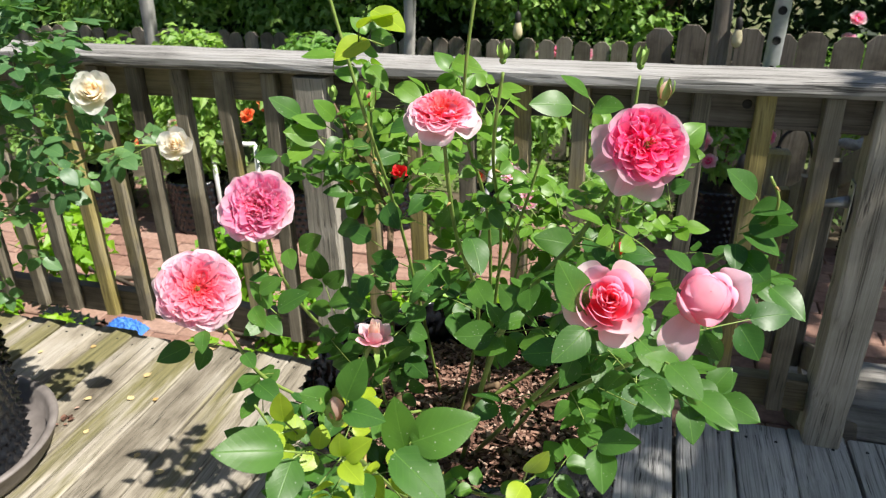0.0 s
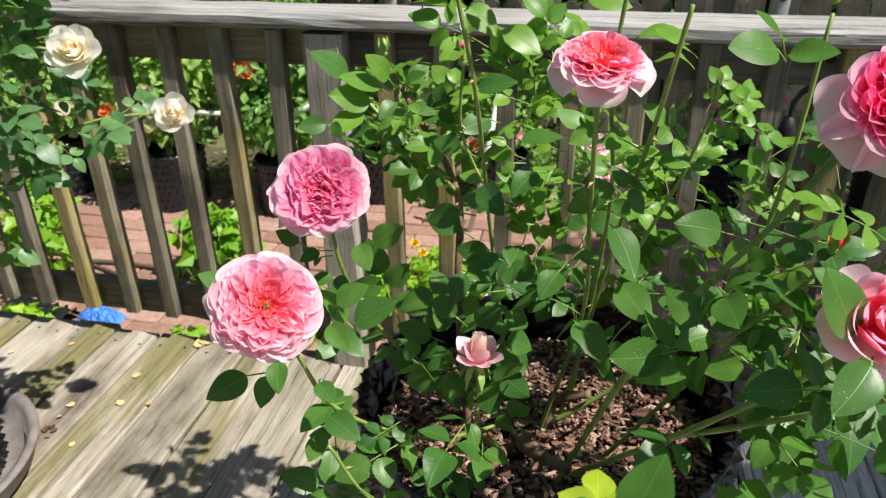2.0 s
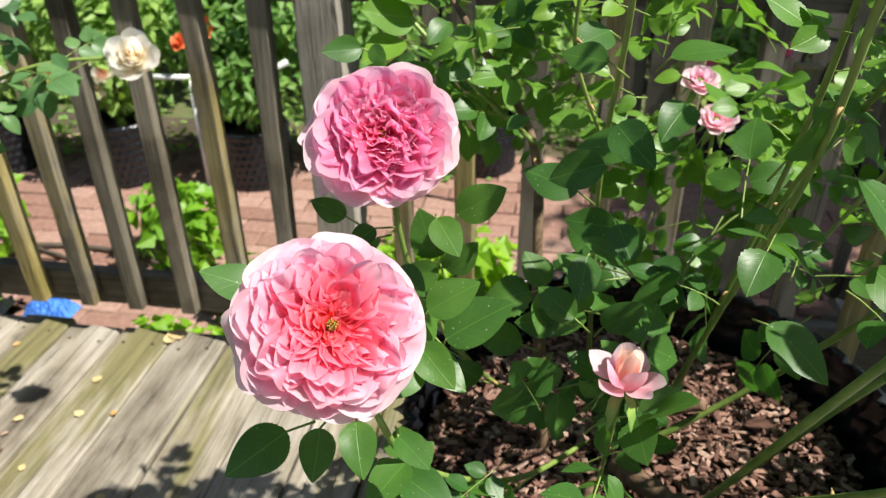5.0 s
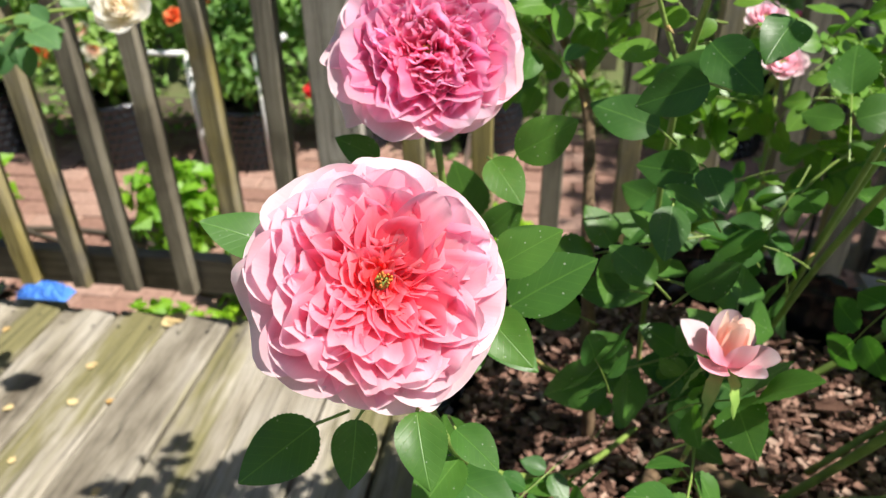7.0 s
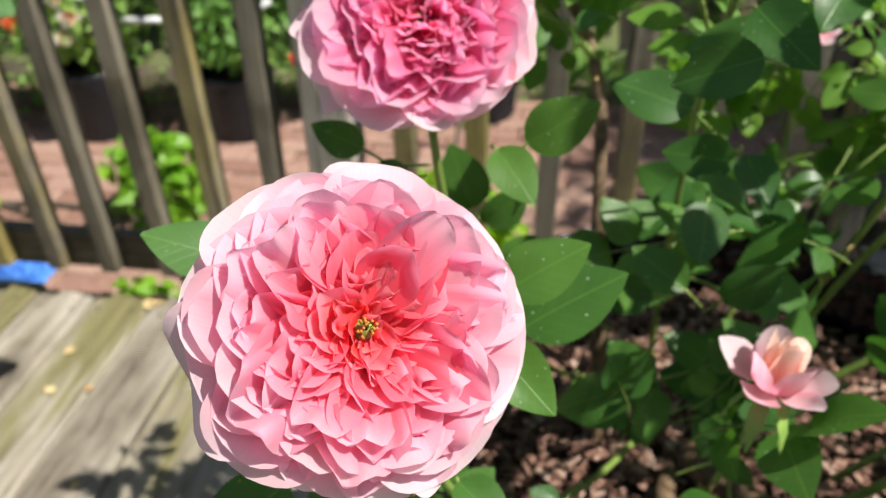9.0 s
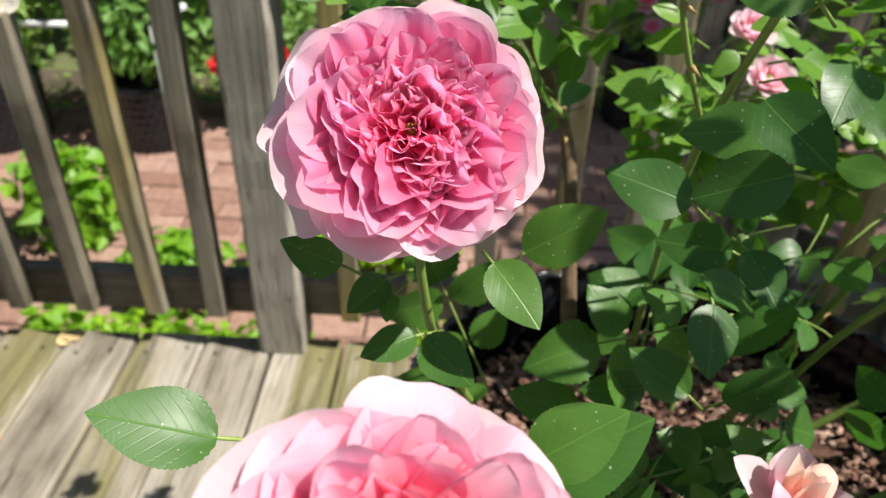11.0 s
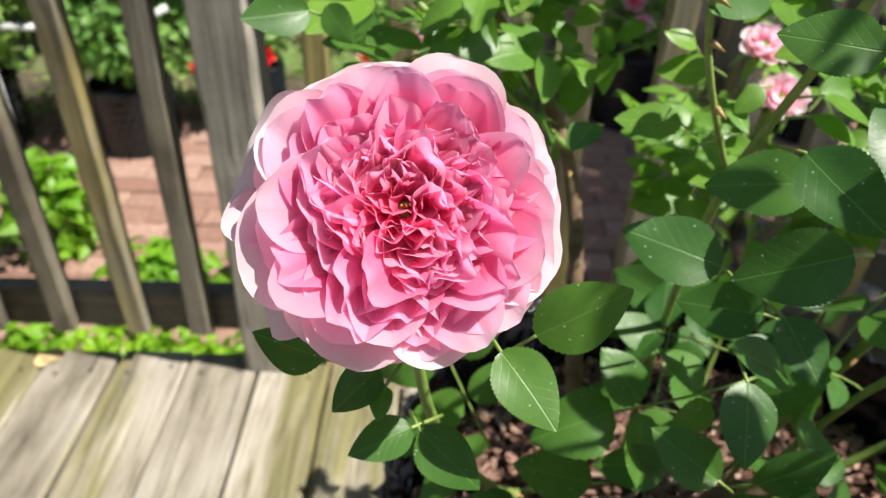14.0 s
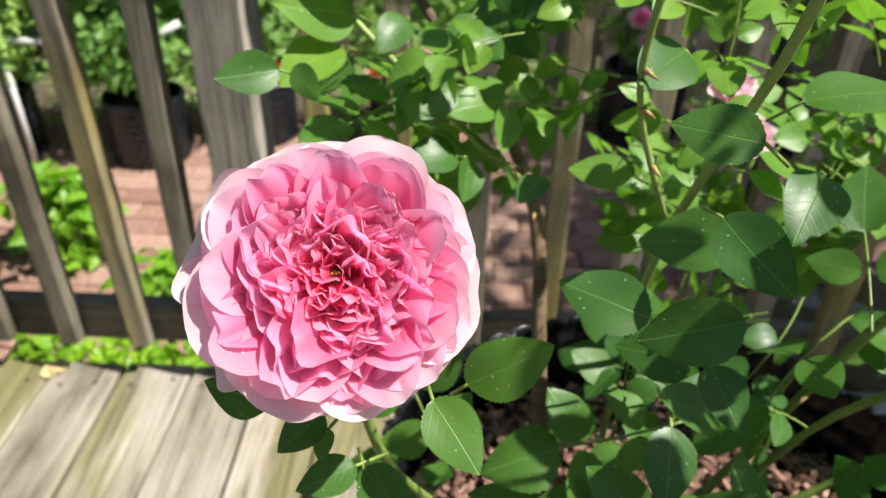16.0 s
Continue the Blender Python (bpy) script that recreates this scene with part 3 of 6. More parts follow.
def stamens(head, seed, n=26, spread=0.005, z=0.012):
    rng = np.random.default_rng(seed)
    chunks = []
    for _ in range(n):
        a, r = rng.uniform(0, 6.28), spread * math.sqrt(rng.uniform(0, 1))
        p = Vector((r * math.cos(a), r * math.sin(a), z + rng.normal(0, 0.0012)))
        chunks.append(tube([Vector((p.x * 0.5, p.y * 0.5, 0)), p], 0.0002, 0.0002, 3))
        chunks.append(tube([p, p + Vector((0, 0, 0.0009))], 0.0007, 0.0005, 4))
    part("stamen_tuft", mesh_of("stamen_tuft", *merged(chunks), STAMEN), None, head)


def bud(bush, place, axis, size, tint, seed, shown=0.4):
    """A closed bud: a green hip, wrapped petals and long sepals."""
    rng = np.random.default_rng(seed)
    s = size
    head = part("bud", mesh_of("bud", *lathe([(s * 0.1, -s * 0.55), (s * 0.24, -s * 0.42), (s * 0.26, -s * 0.25), (s * 0.2, -s * 0.1), (s * 0.02, 0)], 10), SEPAL), None, bush)
    head.matrix_basis = Matrix.Translation(Vector(place) - bush.location) @ frame_of(axis, rng.uniform(0, 6))
    v, f = lathe([(s * 0.16, -s * 0.15), (s * 0.31, s * 0.1), (s * 0.33, s * 0.3), (s * 0.24, s * 0.58), (s * 0.1, s * 0.78), (s * 0.01, s * 0.86)], 12)
    v = [(x * (1 + 0.1 * math.sin(3 * math.atan2(y, x) + z / s * 4)), y * (1 + 0.1 * math.sin(3 * math.atan2(y, x) + z / s * 4)), z) for x, y, z in v]
    part("bud_petals", mesh_of("bud_petals", v, f, tint, [(0.5, min(1, 0.4 + 0.7 * max(0, q[2]) / s)) for q in v]), None, head)
    for k in range(5):
        a = 2 * math.pi * k / 5
        lv, lf, lu = leaflet(s * rng.uniform(1.0, 1.35), s * 0.42, rng, rows=7, fold=-0.4, droop=-0.12, teeth=0.0)
        part("sepal", mesh_of("sepal", lv, lf, SEPAL, lu), None, head, m=Matrix.Rotation(a, 4, "Z") @ Matrix.Translation((s * 0.24, 0, -s * 0.15)) @ Matrix.Rotation(radians(-90), 4, "Z") @ Matrix.Rotation(radians(88 - 40 * (1 - shown) * 0.5 + rng.normal(0, 6)), 4, "X"))
    return head


def cane(bush, pts, r0, r1, material, seed, thorns=6, name="cane", sides=8, knobbly=0.06):
    """A cane with thorns; gives back its line."""
    line = bezier(pts, 8)
    v, f = tube(line, r0, r1, sides, knobbly, seed)
    o = bush.location
    ob = part(name, mesh_of(name, [Vector(p) - o for p in v], f, material), None, bush)
    rng = np.random.default_rng(seed)
    for _ in range(thorns):
        i = int(rng.integers(2, len(line) - 2))
        d = (line[i + 1] - line[i]).normalized()
        side = d.orthogonal().normalized()
        side.rotate(Matrix.Rotation(rng.uniform(0, 6.28), 3, d))
        rad = r0 + (r1 - r0) * i / len(line)
        a = line[i] + side * rad * 0.7 - o
        t = tube([a, a + side * 0.0035 - d * 0.001, a + side * 0.0075 - d * 0.003], 0.0022, 0.0002, 5)
        part("thorn", mesh_of("thorn", *t, THORN), None, ob)
    return line

# ---- setting ----
GROUND = -0.42


def build_ground():
    rng = np.random.default_rng(3)
    xs = np.concatenate([np.linspace(-600, -9, 8), np.linspace(-8, 8, 41), np.linspace(9, 600, 8)])
    ys = np.concatenate([np.linspace(-600, -7, 8), np.linspace(-6, 10, 41), np.linspace(11, 600, 8)])
    verts = [(x, y, GROUND - 0.07 + (rng.normal(0, 0.008) if abs(x) < 9 and abs(y) < 11 else 0)) for y in ys for x in xs]
    w = len(xs)
    faces = [(j * w + i, j * w + i + 1, (j + 1) * w + i + 1, (j + 1) * w + i) for j in range(len(ys) - 1) for i in range(w - 1)]
    ob = new("ground", mesh_of("ground", verts, faces, TURF))
    tagged(ob, "brown garden soil with sparse weeds around the patio", "ground", kind="structure")


build_ground()

PITCH, WIDE, THICK = 0.1405, 0.134, 0.03
DECK_Y0, DECK_Y1 = -1.6, 2.0
JOINT = 0.372


def build_deck():
    deck = thing("deck", (0, 0, 0), "weathered grey timber deck with mossy boards", "deck", kind="structure")
    length = DECK_Y1 - DECK_Y0
    metas, silvered = [], []
    for s in range(6):
        v, f = plank(WIDE, length, THICK, "y", 40 + s, 0.004, 24, 0.0011)
        metas.append(mesh_of("deck_board", v, f, DECK, smooth=False))
        silvered.append(mesh_of("deck_board", v, f, DECK_GREY, smooth=False))
    nv, nf = lathe([(0.0042, 0), (0.0042, 0.0012), (0.003, 0.0018), (0.0002, 0.002)], 8)
    nail = mesh_of("nail_head", nv, nf, IRON)
    rng = np.random.default_rng(8)
    for k in range(-24, 14):
        x = JOINT + PITCH * (k + 0.5)
        b = part("deck_board", (silvered if k >= 0 else metas)[k % 6], None, deck, m=Matrix.Translation((x, (DECK_Y0 + DECK_Y1) / 2 + rng.normal(0, 0.006), -THICK / 2 + rng.normal(0, 0.0012))) @ Matrix.Rotation(rng.normal(0, 0.0012), 4, "Z"))
        for dx in (-0.035, 0.035):
            part("nail_head", nail, None, b, m=Matrix.Translation((dx + rng.normal(0, 0.004), length / 2 - 0.055 + rng.normal(0, 0.008), THICK / 2 - 0.0006)))
    for name, y, h in (("rim_joist", 1.93, 0.19), ("rim_joist", 0.4, 0.19)):
        v, f = plank(5.3, 0.038, h, "x", 77, 0.004, 10)
        part("rim_joist", mesh_of("rim_joist", v, f, RAIL), None, deck, m=Matrix.Translation((-0.55, y, -THICK - h / 2 - 0.002)))
    for x in (-2.6, -0.4, 1.1):
        v, f = plank(0.089, 0.089, 0.42, "z", 78, 0.004, 4)
        part("deck_pier", mesh_of("deck_pier", v, f, UPRIGHT), None, deck, m=Matrix.Translation((x, 1.86, -THICK - 0.225)))


build_deck()

RAIL_TOP = 0.914
POSTS = (-2.0, -0.447, 0.866)


def build_railing():
    rail = thing("railing", (0, 2.0, 0), "grey weathered wooden deck railing with square balusters", "railing", kind="structure")

    def add(name, dims, axis, place, material, seed, bevel=0.004, cuts=14, lean=0.0, label=""):
        v, f = plank(*dims, axis, seed, bevel, cuts)
        return part(name, mesh_of(name, v, f, material, smooth=False), None, rail, label, Matrix.Translation(Vector(place) - Vector((0, 2.0, 0))) @ Matrix.Rotation(lean, 4, "Y"))

    add("cap_rail", (4.4, 0.128, 0.036), "x", (-1.2, 2.009, RAIL_TOP - 0.016), CAP, 11, 0.009, 40, label="silvery sunlit handrail board with split grain")
    for x0, x1 in ((-3.4, POSTS[0] - 0.046), (POSTS[0] + 0.046, POSTS[1] - 0.046), (POSTS[1] + 0.046, POSTS[2] - 0.046)):
        add("top_rail", (x1 - x0, 0.038, 0.089), "x", ((x0 + x1) / 2, 2.021, RAIL_TOP - 0.03 - 0.0465), RAIL, 12)
        add("bottom_rail", (x1 - x0, 0.038, 0.089), "x", ((x0 + x1) / 2, 2.021, 0.107), RAIL, 13)
    for i, x in enumerate(POSTS):
        h = 0.872 if i < 2 else 0.88
        add("post", (0.09, 0.09, h), "z", (x, 1.996, h / 2), POSTW, 20 + i, 0.006, 16, label="square grey post with drying cracks")
    kinds = [mesh_of("baluster", *plank(0.038, 0.036, 0.795, "z", 31 + s, 0.003, 10, 0.0012), UPRIGHT, smooth=False) for s in range(5)]
    rng = np.random.default_rng(4)
    xs = [-0.569 - 0.1312 * k for k in range(11)] + [-2.15 - 0.1312 * k for k in range(9)] + [0.738 - 0.1312 * k for k in range(9)]
    knot = mesh_of("knot", *lathe([(0.0005, 0.0015), (0.007, 0.001), (0.0095, 0.002), (0.011, -0.002)], 14), IRON)
    part("knot", knot, None, rail, m=Matrix.Translation((0.571, 2.0015 - 2.0, 0.848)) @ Matrix.Rotation(radians(90), 4, "X"))
    for x in xs:
        part("baluster", kinds[int(rng.integers(5))], None, rail, m=Matrix.Translation((x + rng.normal(0, 0.003), 1.982 - 2.0, 0.08 + 0.3985)) @ Matrix.Rotation(rng.normal(0, 0.006), 4, "Y"))


build_railing()


def build_back_wall():
    """Unseen plain lapped siding, added to close the deck off behind and bounce fill light."""
    verts, faces = [], []
    y, x0, x1 = -1.64, -6.0, 6.0
    rows = 22
    for k in range(rows):
        z = GROUND - 0.05 + 0.14 * k
        o = len(verts)
        verts += [(x0, y + 0.012, z), (x1, y + 0.012, z), (x1, y, z + 0.14), (x0, y, z + 0.14), (x0, y, z), (x1, y, z)]
        faces += [(o, o + 1, o + 2, o + 3), (o + 4, o + 5, o + 1, o)]
    o = len(verts)
    z0, z1 = GROUND - 0.05, GROUND - 0.05 + 0.14 * rows
    verts += [(x0, y, z1), (x1, y, z1), (x1, y - 0.16, z1), (x0, y - 0.16, z1), (x0, y - 0.16, z0), (x1, y - 0.16, z0), (x0, y, z0), (x1, y, z0)]
    faces += [(o, o + 1, o + 2, o + 3), (o + 3, o + 2, o + 5, o + 4), (o, o + 3, o + 4, o + 6), (o + 1, o + 7, o + 5, o + 2)]
    ob = new("wall_south", mesh_of("wall_south", verts, faces, SIDING, smooth=False))
    tagged(ob, "unseen pale grey lapped siding wall added behind the deck", "wall", kind="structure")


build_back_wall()


def build_stairs():
    st = thing("stair", (1.45, 2.2, GROUND), "grey wooden deck steps with a sloping handrail", "stairs", kind="structure")
    o = Vector((1.45, 2.2, GROUND))

    def add(name, dims, axis, place, turn=0.0, seed=1, material=STAIRW, bevel=0.005):
        v, f = plank(*dims, axis, seed, bevel, 10)
        part(name, mesh_of(name, v, f, material, smooth=False), None, st, m=Matrix.Translation(Vector(place) - o) @ Matrix.Rotation(turn, 4, "X"))

    for k, (z, y) in enumerate(((-0.02, 2.11), (-0.16, 2.39), (-0.3, 2.67))):
        for q in range(2):
            add("tread", (1.06, 0.135, 0.036), "x", (1.46, y + 0.14 * q, z - 0.018), 0, 5 + k * 2 + q)
        add("riser", (1.0, 0.02, 0.1), "x", (1.46, y + 0.19, z - 0.092), 0, 15 + k)
    add("stringer", (0.038, 0.95, 0.14), "y", (0.95, 2.45, -0.26), -0.46, 3, RAIL)
    slope = math.atan(0.51)
    add("sloping_rail", (0.05, 1.62, 0.085), "y", (0.905, 2.77, 0.385), -slope, 4, RAIL)
    add("sloping_rail", (0.04, 1.6, 0.08), "y", (0.905, 2.77, -0.205), -slope, 6, RAIL)
    add("newel", (0.089, 0.089, 1.0), "z", (0.905, 3.55, -0.24), 0, 7, UPRIGHT)
    for k in range(4):
        y = 2.42 + 0.31 * k
        add("stair_baluster", (0.036, 0.036, 0.66), "z", (0.868, y, 0.23 - 0.51 * (y - 2.5)), 0, 8 + k, UPRIGHT)


build_stairs()


def hook_lantern():
    """A black crook stuck in the ground behind the steps, with a small garden lantern hung from it."""
    foot = Vector((1.1, 3.75, GROUND - 0.02))
    ob = thing("garden_lantern", foot, "small black garden lantern hung on a crook behind the steps", "lantern")
    line = [Vector((0.012, 0, 0)), Vector((0.006, 0, 0.3)), Vector((0, 0, 0.62))]
    for k in range(1, 13):
        a = math.pi * k / 12
        line.append(Vector((-0.083 + 0.083 * math.cos(a), 0, 0.655 + 0.095 * math.sin(a))))
    part("crook", mesh_of("crook", *tube(line, 0.0085, 0.0075, 9, 0.02, 3), IRON), None, ob)
    m = Matrix.Translation((-0.166, 0, 0.4))
    part("cap", mesh_of("cap", *lathe([(0.001, 0.13), (0.034, 0.13), (0.036, 0.2), (0.024, 0.225), (0.018, 0.25), (0.007, 0.262), (0.001, 0.264)], 18), PLASTIC), None, ob, "black domed cap", m)
    part("glass", mesh_of("glass", *lathe([(0.001, 0.03), (0.028, 0.03), (0.032, 0.04), (0.033, 0.131), (0.03, 0.131), (0.029, 0.042), (0.001, 0.034)], 18), LANTERN), None, ob, "clear lantern glass", m)


hook_lantern()


def gate_catch():
    """A galvanised catch screwed to the side of the end post."""
    ob = thing("gate_catch", (0.8205, 2.018, 0.625), "galvanised metal gate catch screwed to the end post", "latch")
    v, f = plank(0.004, 0.036, 0.115, "z", 9, 0.0012, 6, 0.0002)
    part("plate", mesh_of("plate", v, f, ZINC, smooth=False), None, ob, m=Matrix.Translation((-0.0025, 0, 0)))
    arm = [Vector((-0.004, 0, 0.008)), Vector((-0.025, 0.002, 0.006)), Vector((-0.045, 0.006, 0.0)), Vector((-0.06, 0.01, -0.006))]
    part("arm", mesh_of("arm", *tube(arm, 0.015, 0.006, 10, 0.03, 5), ZINC), None, ob)
    screw = mesh_of("screw", *lathe([(0.0045, 0), (0.004, 0.0016), (0.0005, 0.0022)], 8), IRON)
    for z in (-0.045, 0.045):
        part("screw", screw, None, ob, m=Matrix.Translation((-0.0042, 0, z)) @ Matrix.Rotation(radians(-90), 4, "Y"))


gate_catch()


def build_fence():
    def run(name, x0, x1, y0, y1, pitch, wide, top, seed):
        n = int(math.hypot(x1 - x0, y1 - y0) / pitch)
        turn = math.atan2(y1 - y0, x1 - x0)
        fence = thing(name, (x0, y0, GROUND - 0.07), "dark weathered picket fence with clipped tops", "fence", kind="structure")
        fence.matrix_basis = Matrix.Translation((x0, y0, GROUND - 0.07)) @ Matrix.Rotation(turn, 4, "Z")
        h = top - GROUND + 0.07
        c = wide * 0.28
        outline = [(-wide / 2, 0), (wide / 2, 0), (wide / 2, h - c), (wide / 2 - c, h), (-wide / 2 + c, h), (-wide / 2, h - c)]
        verts = [(x, -0.009, z) for x, z in outline] + [(x, 0.009, z) for x, z in outline]
        faces = [tuple(range(6)), tuple(range(11, 5, -1))] + [(i, i + 6, (i + 1) % 6 + 6, (i + 1) % 6) for i in range(6)]
        me = mesh_of("picket", verts, faces, FENCEW, smooth=False)
        rng = np.random.default_rng(seed)
        for k in range(n):
            part("picket", me, None, fence, m=Matrix.Translation((pitch * (k + 0.5), rng.normal(0, 0.004), rng.normal(0, 0.012))) @ Matrix.Rotation(rng.normal(0, 0.01), 4, "Y"))
        for z in (0.25, h - 0.22):
            v, f = plank(n * pitch, 0.036, 0.085, "x", seed, 0.004, 6)
            part("fence_rail", mesh_of("fence_rail", v, f, FENCEW), None, fence, m=Matrix.Translation((n * pitch / 2, 0.03, z)))

    run("fence", -7.0, 0.35, 5.35, 5.35, 0.122, 0.105, 0.36, 1)
    run("fence", 0.3, 3.6, 4.75, 4.45, 0.158, 0.145, 0.56, 2)


build_fence()

# ---- petals ----
BLANCH = petal_mat("blanched petal", (0.92, 0.58, 0.62), (0.93, 0.72, 0.75), (0.93, 0.81, 0.83), 0.54)
ROSY = petal_mat("rosy petal", (0.97, 0.23, 0.34), (0.97, 0.36, 0.47), (0.97, 0.72, 0.79))
FLESH = petal_mat("flesh pink petal", (0.97, 0.29, 0.38), (0.97, 0.46, 0.57), (0.97, 0.74, 0.81))
CANDY = petal_mat("candy pink petal", (0.9, 0.18, 0.36), (0.92, 0.32, 0.53), (0.93, 0.57, 0.73))
SALMON = petal_mat("salmon petal", (0.97, 0.15, 0.17), (0.97, 0.27, 0.33), (0.97, 0.52, 0.58))
MAGENTA = petal_mat("magenta petal", (0.97, 0.05, 0.22), (0.97, 0.13, 0.37), (0.97, 0.4, 0.6))
CORAL = petal_mat("coral heart petal", (0.97, 0.09, 0.06), (0.97, 0.18, 0.18), (0.97, 0.4, 0.42))
BLUSH = petal_mat("blush petal", (0.97, 0.17, 0.23), (0.97, 0.32, 0.42), (0.97, 0.56, 0.66))
SHELL = petal_mat("shell pink petal", (0.97, 0.42, 0.49), (0.97, 0.6, 0.68), (0.97, 0.82, 0.86))
ROSEPINK = petal_mat("rose pink petal", (0.9, 0.07, 0.18), (0.92, 0.16, 0.34), (0.93, 0.4, 0.57))
PINK = petal_mat("pink petal", (0.92, 0.13, 0.29), (0.94, 0.26, 0.45), (0.95, 0.53, 0.68))
ROSE_OUT = petal_mat("rose pink outer petal", (0.9, 0.31, 0.48), (0.92, 0.47, 0.63), (0.93, 0.68, 0.79))
ROSE_MID = petal_mat("rose pink heart petal", (0.94, 0.19, 0.37), (0.95, 0.33, 0.53), (0.96, 0.59, 0.75))
PALE = petal_mat("pale pink petal", (0.93, 0.47, 0.54), (0.94, 0.62, 0.68), (0.94, 0.78, 0.82), 0.6)
BUTTER = petal_mat("butter cream petal", (0.95, 0.76, 0.48), (0.95, 0.86, 0.67), (0.95, 0.92, 0.82), deep=(1.0, 0.97, 0.92))
HOT = petal_mat("hot pink petal", (0.97, 0.04, 0.16), (0.97, 0.11, 0.32), (0.97, 0.38, 0.56))
CREAM = petal_mat("cream petal", (0.95, 0.88, 0.68), (0.95, 0.93, 0.86), (0.95, 0.95, 0.92), deep=(1.0, 0.97, 0.92))
PEACH = petal_mat("peach petal", (0.94, 0.53, 0.42), (0.95, 0.64, 0.55), (0.95, 0.79, 0.73), deep=(1.0, 0.97, 0.92))
RED = petal_mat("red petal", (0.5, 0.01, 0.01), (0.7, 0.02, 0.03), (0.75, 0.06, 0.06), 0.2)
ORANGE = petal_mat("orange petal", (0.8, 0.14, 0.03), (0.85, 0.2, 0.06), (0.87, 0.3, 0.14), 0.2, deep=(1.0, 0.97, 0.92))
YELLOW = petal_mat("yellow petal", (0.75, 0.45, 0.02), (0.8, 0.55, 0.03), (0.85, 0.65, 0.1), 0.2, deep=(1.0, 0.97, 0.92))


def full_rose(r, mid, outer, cupped=0.0, rim=None):
    """Broad, smooth, overlapping outer petals of a very full rose, outermost first."""
    rows = []
    for n, f, h, w, crump, curl, bulge, stuff in (
            (7, 1.03, -0.14, 0.9, 0.14, 0.5, 0.68, rim or BLANCH), (8, 1.0, -0.04, 0.82, 0.16, 0.6, 0.7, rim or PALE), (9, 0.92, 0.06, 0.7, 0.2, 0.6, 0.74, outer),
            (9, 0.85, 0.13, 0.64, 0.26, 0.5, 0.78, outer), (10, 0.77, 0.18, 0.56, 0.36, 0.5, 0.8, mid)):
        rows.append((n, r * f, r * (h + cupped * f * 0.7), r * w, -r * 0.14, 1.35, crump, curl, bulge, 1.0, stuff))
    return rows


def goblet(r, inner, mid, outer):
    """Rings of a half-open rose with a wrapped heart."""
    return [(5, r * 1.05, r * 0.15, r * 1.3, -r * 0.35, 1.2, 0.2, 1.0, 0.7, 1.0, outer), (4, r * 0.8, r * 0.5, r * 1.15, -r * 0.3, 1.0, 0.2, 0.9, 0.85, 1.0, outer),
            (4, r * 0.56, r * 0.62, r * 0.95, -r * 0.3, 0.9, 0.15, 0.6, 1.0, 1.0, mid), (4, r * 0.42, r * 0.68, r * 0.75, -r * 0.25, 0.85, 0.15, 0.4, 1.05, 0.95, mid),
            (4, r * 0.31, r * 0.7, r * 0.58, -r * 0.2, 0.8, 0.15, 0.3, 1.1, 0.9, inner), (3, r * 0.22, r * 0.7, r * 0.44, -r * 0.2, 0.8, 0.15, 0.2, 1.1, 0.9, inner),
            (3, r * 0.14, r * 0.7, r * 0.3, -r * 0.1, 0.8, 0.15, 0.1, 1.1, 0.9, inner), (2, r * 0.07, r * 0.7, r * 0.2, -r * 0.1, 0.8, 0.1, 0.1, 1.1, 0.9, inner)]


def globe(r, inner, outer):
    """Rings of a barely open rose, its petals closed over."""
    return [(5, r * 1.04, r * 0.8, r * 1.5, -r * 0.6, 0.95, 0.06, 0.3, 1.3, 0.85, outer), (5, r * 0.95, r * 1.0, r * 1.4, -r * 0.55, 0.95, 0.05, 0.1, 1.3, 0.6, outer), (4, r * 0.8, r * 1.1, r * 1.3, -r * 0.5, 0.95, 0.05, 0.0, 1.3, 0.4, inner)]


def simple(r, inner, outer):
    """Rings of a rose seen from afar."""
    return [(6, r, r * 0.1, r * 1.1, -r * 0.3, 1.0, 0.3, 0.8, 0.65, 1.0, outer), (6, r * 0.75, r * 0.35, r * 0.9, -r * 0.3, 1.0, 0.3, 0.5, 0.85, 1.0, outer), (5, r * 0.5, r * 0.45, r * 0.7, -r * 0.25, 1.0, 0.5, 0.3, 1.0, 1.05, inner), (4, r * 0.28, r * 0.45, r * 0.45, -r * 0.2, 1.0, 0.5, 0.2, 1.0, 1.1, inner)]


